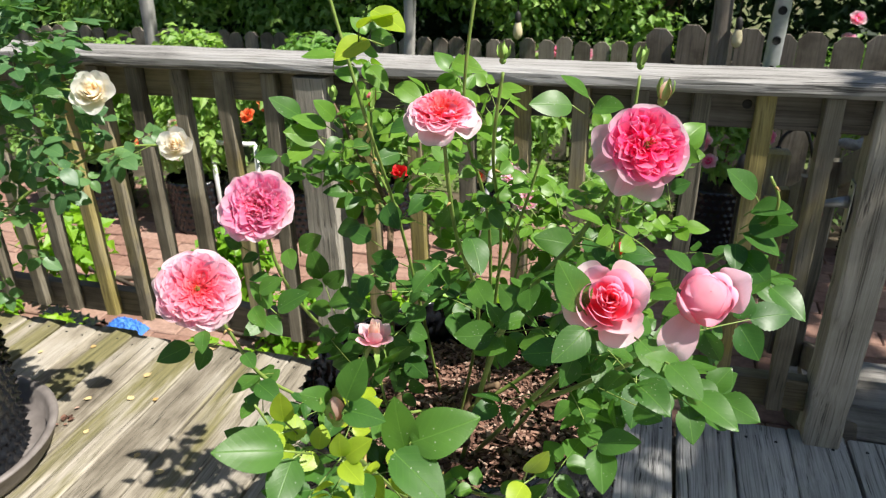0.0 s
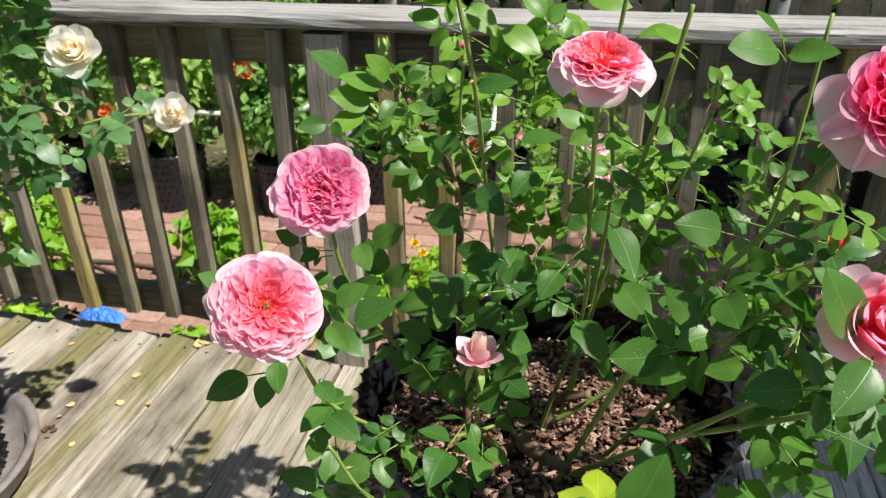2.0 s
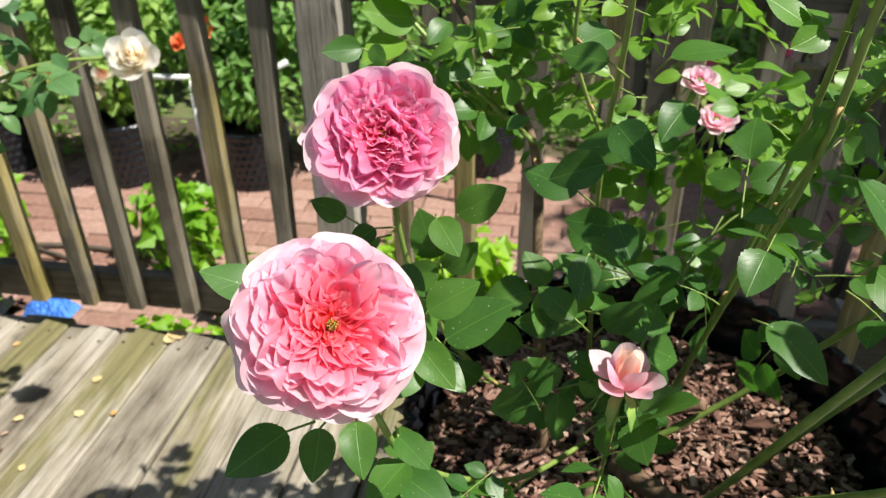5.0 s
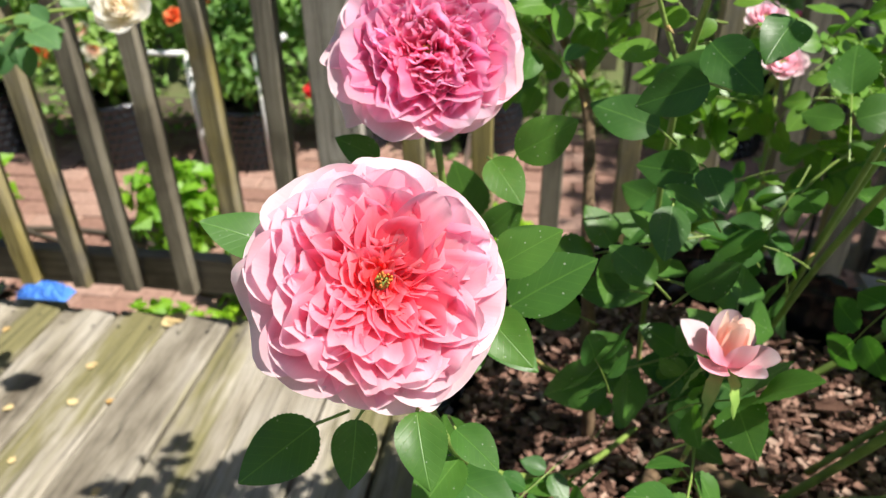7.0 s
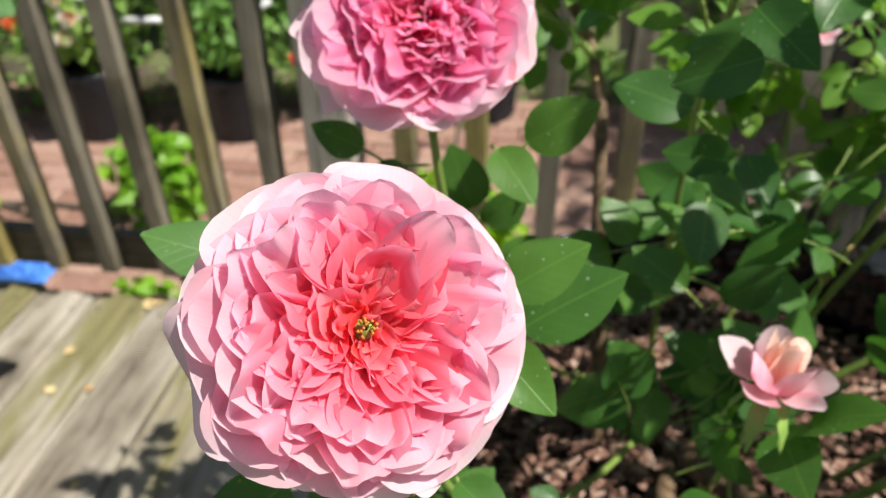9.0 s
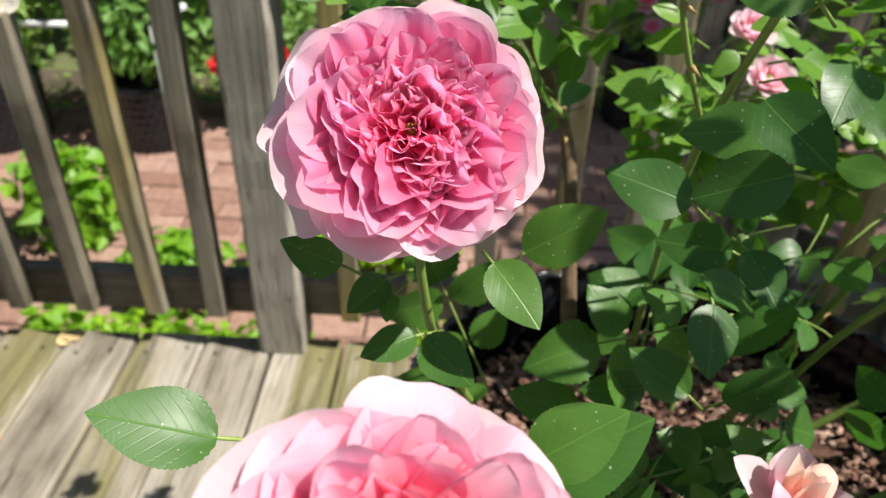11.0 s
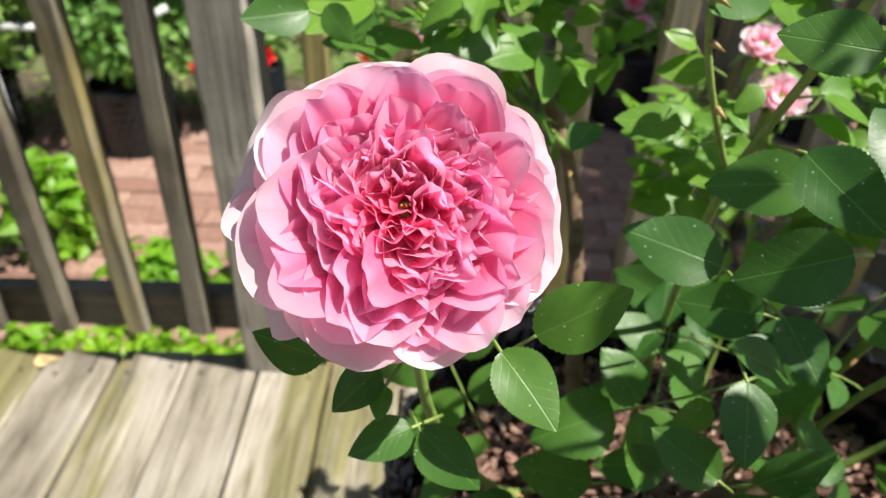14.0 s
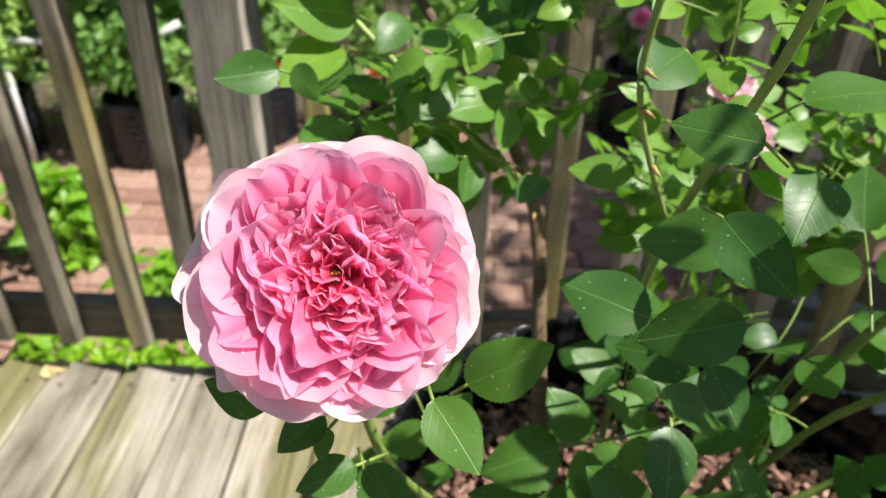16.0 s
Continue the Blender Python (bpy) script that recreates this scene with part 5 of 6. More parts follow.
KEY_DEEP = [
    ((0.064, 1.097, 0.794), (0.093, 1.083, 0.81)),
    ((0.101, 1.098, 0.798), (0.132, 1.076, 0.805)),
    ((0.048, 1.163, 0.786), (0.019, 1.153, 0.813)),
    ((0.132, 1.106, 0.903), (0.158, 1.096, 0.937)),
    ((0.117, 1.101, 0.888), (0.137, 1.069, 0.871)),
    ((0.184, 1.069, 0.851), (0.21, 1.032, 0.839)),
    ((-0.068, 1.213, 0.612), (-0.089, 1.196, 0.638)),
    ((-0.03, 1.211, 0.603), (-0.013, 1.176, 0.6)),
]
KEY_FRONT = [
    ((0.141, 0.663, 0.921), (0.107, 0.633, 0.94)),
    ((0.14, 0.675, 0.903), (0.143, 0.637, 0.891)),
    ((0.224, 0.693, 0.911), (0.211, 0.699, 0.951)),
    ((0.228, 0.692, 0.923), (0.274, 0.701, 0.944)),
    ((0.218, 0.684, 0.918), (0.262, 0.662, 0.905)),
    ((0.166, 0.697, 0.944), (0.153, 0.68, 0.961)),
    ((0.178, 0.69, 0.944), (0.21, 0.685, 0.95)),
    ((0.182, 0.688, 0.956), (0.193, 0.697, 0.987)),
    ((0.198, 0.667, 0.909), (0.211, 0.643, 0.905)),
]
KEY_YOUNG = [
    ((0.186, 0.663, 0.926), (0.187, 0.659, 0.947)),
    ((0.189, 0.664, 0.925), (0.207, 0.665, 0.943)),
    ((0.188, 0.661, 0.923), (0.207, 0.645, 0.923)),
    ((0.128, 0.683, 0.918), (0.126, 0.655, 0.919)),
    ((0.129, 0.689, 0.925), (0.129, 0.685, 0.951)),
    ((0.302, 0.765, 0.847), (0.32, 0.762, 0.871)),
    ((0.301, 0.759, 0.84), (0.294, 0.73, 0.84)),
    ((0.1, 1.001, 1.177), (0.139, 0.988, 1.166)),
    ((0.082, 1.013, 1.163), (0.058, 0.978, 1.171)),
    ((0.087, 0.993, 1.161), (0.128, 0.987, 1.184)),
    ((0.088, 1.012, 1.147), (0.066, 0.975, 1.139)),
]
KEY_RIGHT = [
    ((0.329, 0.901, 0.928), (0.306, 0.9, 0.976)),
    ((0.404, 0.798, 0.949), (0.429, 0.771, 0.945)),
    ((0.421, 0.786, 0.933), (0.453, 0.759, 0.933)),
    ((0.359, 0.786, 0.865), (0.365, 0.751, 0.854)),
    ((0.356, 0.789, 0.868), (0.386, 0.779, 0.888)),
    ((0.334, 0.875, 0.923), (0.314, 0.84, 0.909)),
    ((0.501, 1.189, 0.945), (0.467, 1.174, 0.98)),
    ((0.5, 1.183, 0.929), (0.534, 1.153, 0.948)),
    ((0.498, 1.176, 0.913), (0.542, 1.145, 0.931)),
    ((0.496, 1.173, 0.903), (0.53, 1.134, 0.902)),
    ((0.485, 1.168, 0.889), (0.484, 1.13, 0.877)),
]
KEY_RIM = [
    ((0.493, 1.162, 0.878), (0.522, 1.118, 0.866)),
    ((0.403, 1.049, 0.928), (0.429, 1.018, 0.925)),
    ((0.382, 0.84, 0.94), (0.408, 0.812, 0.934)),
    ((0.414, 0.811, 0.934), (0.387, 0.801, 0.952)),
    ((0.392, 0.877, 0.964), (0.409, 0.853, 0.964)),
    ((0.287, 1.096, 1.068), (0.248, 1.066, 1.077)),
    ((0.3, 1.148, 1.065), (0.276, 1.125, 1.095)),
    ((0.222, 1.091, 1.088), (0.254, 1.067, 1.077)),
    ((0.308, 1.145, 1.053), (0.34, 1.122, 1.064)),
    ((0.145, 1.084, 1.142), (0.174, 1.069, 1.165)),
    ((0.166, 1.088, 1.13), (0.215, 1.074, 1.14)),
]
KEY_TOP = [
    ((-0.017, 1.178, 1.093), (-0.05, 1.143, 1.107)),
    ((-0.024, 1.174, 1.088), (0.007, 1.168, 1.099)),
    ((0.016, 1.189, 1.078), (0.05, 1.176, 1.061)),
    ((0.002, 1.229, 1.038), (-0.014, 1.194, 1.023)),
    ((0.051, 1.196, 1.056), (0.089, 1.183, 1.039)),
    ((-0.134, 1.402, 0.942), (-0.149, 1.377, 0.981)),
    ((-0.146, 1.393, 0.933), (-0.181, 1.354, 0.958)),
    ((-0.158, 1.383, 0.918), (-0.192, 1.339, 0.929)),
    ((-0.167, 1.372, 0.899), (-0.194, 1.326, 0.895)),
    ((0.132, 1.176, 1.092), (0.17, 1.165, 1.089)),
    ((0.181, 1.18, 1.058), (0.221, 1.171, 1.068)),
]
KEY_SPRAY = [
    ((-0.184, 1.38, 0.95), (-0.213, 1.346, 0.989)),
    ((-0.124, 1.396, 0.911), (-0.139, 1.365, 0.903)),
    ((-0.112, 1.41, 0.937), (-0.085, 1.406, 0.953)),
    ((-0.095, 1.376, 0.914), (-0.062, 1.368, 0.911)),
    ((-0.091, 1.314, 0.897), (-0.103, 1.288, 0.889)),
    ((-0.037, 1.266, 0.864), (-0.051, 1.245, 0.861)),
    ((0.013, 1.269, 0.972), (0.054, 1.264, 0.988)),
    ((0.026, 1.263, 0.94), (0.0, 1.228, 0.938)),
    ((0.07, 1.219, 0.933), (0.112, 1.214, 0.947)),
    ((0.087, 1.212, 0.9), (0.065, 1.177, 0.891)),
]
KEY_UPPER = [
    ((0.019, 1.298, 0.851), (-0.017, 1.299, 0.853)),
    ((0.045, 1.342, 0.868), (0.013, 1.339, 0.864)),
    ((0.035, 1.348, 0.878), (0.016, 1.347, 0.889)),
    ((0.036, 1.289, 0.87), (0.047, 1.27, 0.862)),
    ((0.054, 1.285, 0.879), (0.039, 1.277, 0.869)),
    ((0.078, 1.27, 0.87), (0.093, 1.249, 0.868)),
    ((0.081, 1.272, 0.881), (0.099, 1.251, 0.878)),
    ((0.095, 1.326, 0.887), (0.073, 1.324, 0.884)),
    ((0.038, 1.279, 0.85), (0.05, 1.264, 0.852)),
    ((0.017, 1.407, 0.873), (-0.002, 1.398, 0.866)),
    ((0.042, 1.269, 0.832), (0.021, 1.266, 0.832)),
]
LEAFLETS_M = [single_leaf(730 + k, LEAF_MID, 0.1, 0.14) for k in range(5)]
LEAFLETS_Y = [single_leaf(720 + k, LEAF_YOUNG, 0.1, 0.12) for k in range(4)]
LEAFLETS = [single_leaf(700 + k, LEAF, 0.04 + 0.07 * (k % 4), 0.08 + 0.06 * (k % 3)) for k in range(8)]
for k, (root, tip) in enumerate(KEY_NEAR + KEY_BACK + KEY_LEFT + KEY_MID + KEY_DEEP + KEY_FRONT + KEY_RIGHT + KEY_RIM + KEY_TOP + KEY_SPRAY + KEY_UPPER + KEY_YOUNG):
    along = Vector(tip) - Vector(root)
    facing = Vector((-0.12, -0.75, 0.55) if (root, tip) in KEY_NEAR + KEY_BACK else (0.2, -0.5, 0.8)) + Vector(rngp.normal(0, 0.22, 3))
    leaf = place_leaf(LEAFLETS_Y[k % 4] if (root, tip) in KEY_YOUNG else LEAFLETS_M[k % 5] if (root, tip) in KEY_TOP + KEY_UPPER else LEAFLETS[k % 8], rose, root, along, facing, size=along.length * 25.5, forced=True)
    if not leaf:
        continue
    mid = Vector(root) - along.normalized() * 0.012 + Vector((0.003, 0.012, -0.012))
    v, f = tube([mid - rose.location, Vector(root) - rose.location], 0.0009, 0.0008, 5)
    part("petiole", mesh_of("petiole", v, f, STEM), None, rose)
for k, (pts, r0, r1, a, b) in enumerate(CANES):
    line = cane(rose, pts, r0 * (0.62 if k in (2, 6, 7, 8, 12, 13, 14, 15, 18, 19) else 0.7), r1 * 0.9, STEM, 50 + k, thorns=3)
    if k > 1:
        dress(rose, line, a, b, 0.075 if k in (14, 15) else 0.045, LEAVES if k != 17 else LEAVES_Y + LEAVES)
for q, (x, z) in enumerate(((0.04, 1.03), (-0.03, 1.1), (0.0, 1.15))):
    place_leaf(LEAVES_M[q], rose, (x, 1.1, z), (math.cos(q * 2.3), math.sin(q * 2.3), 0.3), (0.3, -0.3, 1.0), size=0.8)
for top in (Vector((-0.02, 1.12, 1.27)), Vector((0.19, 1.12, 1.27)), Vector((0.17, 0.695, 0.9))):
    for q in range(4):
        a = q * 1.7 + top.x * 9
        place_leaf(LEAVES_Y[q], rose, top - Vector((0, 0, 0.012 * q)), (math.cos(a), math.sin(a), 0.55), (0.2, -0.4, 1.0), size=0.62)
brown = cane(rose, [(0.0, 1.28, 0.44), (-0.019, 1.303, 0.67), (-0.033, 1.363, 0.8), (-0.1, 1.4, 0.9), (-0.15, 1.44, 0.957)], 0.0075, 0.0022, STEM_OLD, 80, 3)
dress(rose, brown, 0.5, 0.96, 0.03, LEAVES)
left_arm = cane(rose, [(-0.03, 1.36, 0.8), (-0.12, 1.37, 0.88), (-0.21, 1.396, 0.965)], 0.003, 0.0018, STEM, 81, 2)
dress(rose, left_arm, 0.1, 1.0, 0.028, LEAVES)
for k, pts in enumerate(([(0.1, 1.29, 0.43), (0.085, 1.25, 0.47), (0.11, 1.2, 0.5), (0.15, 1.16, 0.52)], [(0.1, 1.29, 0.43), (0.06, 1.24, 0.46), (0.045, 1.16, 0.49)], [(0.11, 1.3, 0.43), (0.12, 1.31, 0.5), (0.17, 1.3, 0.53)])):
    cane(rose, pts, 0.015 - 0.003 * k, 0.007, STEM_OLD, 90 + k, 0, "trunk", 10, 0.14)
for k, (p, ax, s, tint) in enumerate((((-0.15, 1.44, 0.972), (0, 0, 1), 0.022, SEPAL), ((0.215, 1.075, 1.122), (0.1, 0, 1), 0.018, SEPAL), ((0.354, 1.219, 1.092), (0.1, 0, 1), 0.021, SEPAL), ((0.382, 1.085, 1.085), (0.15, -0.1, 1), 0.024, PEACH), ((0.353, 1.053, 0.918), (0.1, -0.2, 1), 0.02, CORAL), ((0.252, 1.143, 1.013), (0, 0, 1), 0.016, SEPAL), ((0.004, 1.22, 1.022), (0, 0, 1), 0.024, CORAL), ((0.17, 0.695, 0.935), (0.05, -0.2, 1), 0.026, PEACH))):
    bud(rose, p, ax, s * 0.82, tint, 30 + k)

FILL = [(0.14, 1.37, 0.88, 0.2, 0.1, 0.11, 46), (0.26, 1.3, 0.8, 0.17, 0.12, 0.14, 48), (0.06, 1.4, 0.83, 0.13, 0.08, 0.12, 30), (-0.06, 1.4, 0.91, 0.1, 0.05, 0.06, 9), (0.36, 1.18, 0.82, 0.12, 0.12, 0.14, 26), (0.0, 1.12, 0.6, 0.06, 0.06, 0.08, 8), (0.17, 1.47, 0.74, 0.12, 0.05, 0.12, 22), (0.3, 1.42, 0.74, 0.1, 0.06, 0.1, 14), (0.17, 1.38, 0.93, 0.11, 0.08, 0.045, 26), (0.22, 1.41, 0.84, 0.15, 0.07, 0.09, 22), (0.18, 1.2, 0.86, 0.2, 0.13, 0.16, 22), (0.04, 1.36, 0.97, 0.2, 0.07, 0.08, 18), (0.14, 1.19, 0.74, 0.13, 0.08, 0.08, 16), (0.42, 1.1, 0.93, 0.1, 0.1, 0.08, 6), (0.34, 1.17, 0.86, 0.15, 0.13, 0.15, 12), (0.08, 1.3, 0.96, 0.16, 0.08, 0.1, 10), (0.3, 1.02, 0.74, 0.1, 0.1, 0.07, 7), (0.0, 1.22, 0.62, 0.1, 0.06, 0.07, 7), (0.34, 1.15, 0.66, 0.08, 0.08, 0.06, 5)]
for x, y, z, rx, ry, rz, n in FILL:
    for _ in range(n):
        d = Vector(rngp.normal(0, 1, 3)).normalized() * rngp.uniform(0.4, 1.0) ** 0.5
        p = Vector((x + d.x * rx, y + d.y * ry, z + d.z * rz))
        out = d + Vector((0, 0, 0.1)) + Vector(rngp.normal(0, 0.4, 3))
        up = Vector((0.15, -0.4, 1.0)) + Vector(rngp.normal(0, 0.32, 3))
        # high and rear leaves take the lighter green, sunlight put into their colour
        if p.x > -0.03 or p.y > 1.2 or p.z < 0.68:
            place_leaf((LEAVES + LEAVES3)[int(rngp.integers(16))] if p.z < 0.9 and p.y < 1.34 else LEAVES_M[int(rngp.integers(6))], rose, p, out, up, size=rngp.uniform(0.7, 1.0) * (1.2 if p.y < 1.27 else 0.95))

for x, y, z, rx, ry, rz, n in ((0.0, 1.12, 0.64, 0.05, 0.05, 0.05, 6), (-0.04, 1.1, 0.57, 0.04, 0.04, 0.05, 6)):
    for _ in range(n):
        d = Vector(rngp.uniform(-1, 1, 3))
        place_leaf(LEAVES[int(rngp.integers(12))], rose, (x + d.x * rx, y + d.y * ry, z + d.z * rz), d + Vector((0, -0.3, 0.2)), Vector((0.2, -0.6, 1.0)) + Vector(rngp.normal(0, 0.25, 3)), size=rngp.uniform(0.55, 0.8), forced=True)

# ---- the white rose in the tray ----
TRAY = (-1.27, 1.335, 0.0)
tray = new("saucer", mesh_of("saucer", *lathe([(0.001, 0.0), (0.25, 0.0), (0.275, 0.03), (0.285, 0.065), (0.292, 0.07), (0.292, 0.076), (0.278, 0.077), (0.268, 0.07), (0.255, 0.02), (0.2, 0.008), (0.001, 0.008)], 64), TRAYM))
tray.matrix_basis = Matrix.Translation(TRAY)
tagged(tray, "wide grey plastic saucer with a rounded rim on the deck", "saucer")
white_pot = air_pot("plant_pot", (TRAY[0], TRAY[1], 0.009), 0.215, 0.34, "black dimpled plastic pot standing in a grey saucer")
white = thing("rose_bush", (TRAY[0], TRAY[1], 0.3), "white rose with grey-green leaves in a black pot", "rose bush")
WL = leaf_set("leaf", LEAF_PALE, STEM, 0.96, range(140, 150))
W1, W2 = (-0.727, 1.538, 0.934), (-0.612, 1.617, 0.803)
for k, (p, ax, r) in enumerate(((W1, (0.35, -0.6, 0.5), 0.041), (W2, (0.3, -0.5, 0.35), 0.034))):
    bloom(white, back(p, ax, 0.015), ax, goblet(r, BUTTER, CREAM, CREAM), 11 + k, "creamy white rose with a buttery heart")
for k, (pts, a) in enumerate((([(-1.25, 1.36, 0.29), (-1.1, 1.44, 0.7), (-0.9, 1.5, 0.92), back(W1, (0.35, -0.6, 0.5), 0.03)], 0.3), ([(-1.25, 1.36, 0.29), (-1.05, 1.45, 0.6), (-0.8, 1.58, 0.77), back(W2, (0.3, -0.5, 0.35), 0.025)], 0.3),
        ([(-1.26, 1.33, 0.29), (-1.1, 1.42, 0.8), (-0.95, 1.5, 1.05), (-0.88, 1.54, 1.12)], 0.35), ([(-1.26, 1.33, 0.29), (-1.15, 1.3, 0.6), (-1.02, 1.4, 0.7), (-0.93, 1.46, 0.66)], 0.35),
        ([(-1.26, 1.33, 0.29), (-1.2, 1.5, 0.8), (-1.05, 1.58, 0.98)], 0.4), ([(-1.27, 1.33, 0.29), (-1.25, 1.4, 0.9), (-1.12, 1.52, 1.1)], 0.4))):
    line = cane(white, pts, 0.005, 0.0022, STEM, 160 + k, 3)
    dress(white, line, a, 0.97, 0.03, WL)
for x, y, z, rx, ry, rz, n in ((-0.97, 1.5, 0.86, 0.22, 0.1, 0.15, 84), (-0.98, 1.5, 1.04, 0.2, 0.1, 0.1, 76), (-1.05, 1.44, 0.62, 0.12, 0.1, 0.1, 8)):
    for _ in range(n):
        d = Vector(rngp.normal(0, 1, 3)).normalized() * rngp.uniform(0.3, 1.0) ** 0.5
        place_leaf(WL[int(rngp.integers(10))], white, (x + d.x * rx, y + d.y * ry, z + d.z * rz), d + Vector(rngp.normal(0, 0.4, 3)), Vector((0.2, -0.3, 1)) + Vector(rngp.normal(0, 0.35, 3)), size=rngp.uniform(0.7, 1.05))

# ---- garden beyond the railing ----
def far_bush(place, pot_r, pot_h, blobs, n, size, flowers, seed, label, stuff_mat=None):
    """A rose in a black pot: canes, a leafy crown and a few blooms."""
    x, y, z = place
    air_pot("plant_pot", place, pot_r, pot_h, "black dimpled pot on the brick patio", "pots on the patio")
    b = thing("rose_bush", (x, y, z + pot_h - 0.06), label, "rose bush", "potted roses on the patio")
    blobs = [(q[0], q[1], q[2] + 0.08, *q[3:]) for q in blobs]
    crown = part("crown", foliage(seed, blobs, n, size, stuff_mat or LEAF_FAR), None, b)
    tagged(crown, kind="stuff")
    rng = np.random.default_rng(seed)
    for k, q in enumerate(blobs):
        pts = [(rng.normal(0, 0.02), rng.normal(0, 0.02), 0), (q[0] * 0.5, q[1] * 0.5, q[2] * 0.55), (q[0], q[1], q[2])]
        v, f = tube(bezier(pts, 5), 0.006, 0.003, 6, 0.05, k)
        part("cane", mesh_of("cane", v, f, STEM_OLD), None, b)
    for k, (fx, fy, fz, r, inner, outer) in enumerate(flowers):
        ax = (rng.normal(0.1, 0.2), -0.6, 0.6)
        bloom(b, (fx, fy, fz), ax, simple(r, inner, outer), seed * 10 + k)


G = GROUND
POTTED = "leafy green rose in a black pot with "
far_bush((-2.03, 3.68, G), 0.17, 0.3, [(0, 0, 0.22, 0.26, 0.24, 0.22), (0.12, 0.05, 0.45, 0.22, 0.2, 0.18), (-0.15, 0.1, 0.4, 0.22, 0.2, 0.2), (0.0, 0.1, 0.62, 0.18, 0.18, 0.14)], 2300, 0.062, [(-1.98, 3.5, 0.22, 0.045, PEACH, CREAM), (-1.93, 3.48, 0.15, 0.045, PEACH, CREAM), (-1.97, 3.46, 0.07, 0.04, PEACH, CREAM), (-2.2, 3.5, 0.12, 0.04, ORANGE, ORANGE)], 201, POTTED + "cream blooms")
far_bush((-1.4, 3.72, G), 0.16, 0.28, [(0, 0, 0.2, 0.24, 0.22, 0.18), (-0.12, 0.1, 0.42, 0.22, 0.2, 0.2), (0.14, 0.1, 0.45, 0.2, 0.2, 0.18), (0.0, 0.2, 0.6, 0.2, 0.18, 0.14)], 2300, 0.062, [(-1.53, 3.66, 0.31, 0.05, ORANGE, ORANGE), (-1.62, 3.6, 0.26, 0.04, ORANGE, ORANGE)], 202, POTTED + "orange blooms")
far_bush((-2.72, 3.72, G), 0.17, 0.3, [(0, 0, 0.25, 0.3, 0.25, 0.22), (0.1, 0.1, 0.5, 0.25, 0.2, 0.18)], 1900, 0.062, [(-2.6, 3.5, 0.05, 0.04, PINK, PALE), (-2.45, 3.5, 0.12, 0.04, CREAM, CREAM)], 203, POTTED + "pale blooms")
far_bush((-0.98, 3.95, G), 0.15, 0.28, [(0, 0, 0.2, 0.22, 0.2, 0.18), (0.1, 0.05, 0.4, 0.2, 0.2, 0.16), (-0.1, 0.05, 0.36, 0.2, 0.2, 0.16)], 1900, 0.058, [(-1.1, 3.72, -0.08, 0.045, RED, RED), (-0.85, 3.72, -0.03, 0.045, RED, RED)], 204, POTTED + "red blooms")
far_bush((-0.35, 4.0, G), 0.15, 0.26, [(0, 0, 0.2, 0.22, 0.2, 0.16), (0.1, 0.05, 0.36, 0.2, 0.2, 0.16)], 1500, 0.058, [(-0.45, 3.8, -0.05, 0.04, ORANGE, PEACH), (-0.25, 3.8, 0.02, 0.04, PINK, PALE)], 205, POTTED + "peach blooms")
far_bush((0.72, 4.1, G), 0.18, 0.33, [(0, 0, 0.15, 0.2, 0.2, 0.14), (0.08, 0.05, 0.34, 0.2, 0.2, 0.14), (0.2, 0.0, 0.45, 0.14, 0.14, 0.1)], 700, 0.058, [(0.62, 3.92, 0.17, 0.05, PINK, PALE), (0.66, 3.9, 0.08, 0.04, PINK, PALE), (0.9, 3.9, 0.22, 0.04, HOT, PINK)], 206, POTTED + "pink blooms")
far_bush((1.5, 4.0, G), 0.17, 0.3, [(0, 0, 0.2, 0.22, 0.2, 0.16), (-0.1, 0, 0.42, 0.2, 0.2, 0.16), (0.12, 0, 0.5, 0.18, 0.18, 0.14)], 700, 0.058, [(1.4, 3.8, 0.2, 0.045, PEACH, CREAM)], 207, POTTED + "cream blooms")


def herb(x, y, w, hgt, seed, n=260, size=0.075, label="bright green leafy herb growing beside the deck"):
    b = thing("herb", (x, y, GROUND - 0.012), label, "herb", "herbs beside the deck")
    crown = part("crown", foliage(seed, [(0, 0, hgt * 0.45, w, w * 0.8, hgt * 0.5), (w * 0.5, 0, hgt * 0.7, w * 0.6, w * 0.6, hgt * 0.3), (-w * 0.4, w * 0.2, hgt * 0.65, w * 0.6, w * 0.6, hgt * 0.3)], n, size, LEAF_HERB, aspect=0.75), None, b)
    tagged(crown, kind="stuff")
    rng = np.random.default_rng(seed)
    for k in range(5):
        p = (rng.normal(0, w * 0.4), rng.normal(0, w * 0.3), hgt * 0.75)
        part("stalk", mesh_of("stalk", *tube(bezier([(0, 0, 0), (p[0] * 0.4, p[1] * 0.4, hgt * 0.4), p], 4), 0.004, 0.002, 5), STEM), None, b)


def daisies():
    """A low weed with yellow flowers."""
    b = thing("yellow_flower", (-0.5, 3.1, GROUND - 0.01), "low weed with small yellow flowers by the patio", "flower")
    tagged(part("crown", foliage(680, [(0, 0, 0.07, 0.14, 0.1, 0.07)], 140, 0.05, LEAF_HERB, aspect=0.7), None, b), kind="stuff")
    for k, p in enumerate(((-0.598, 3.194, -0.29), (-0.54, 3.1, -0.28), (-0.46, 3.12, -0.3))):
        part("stalk", mesh_of("stalk", *tube([Vector((0, 0, 0)), Vector(p) - b.location], 0.002, 0.0015, 5), STEM), None, b)
        bloom(b, p, (0.1, -0.6, 0.7), simple(0.02, YELLOW, YELLOW), 690 + k)


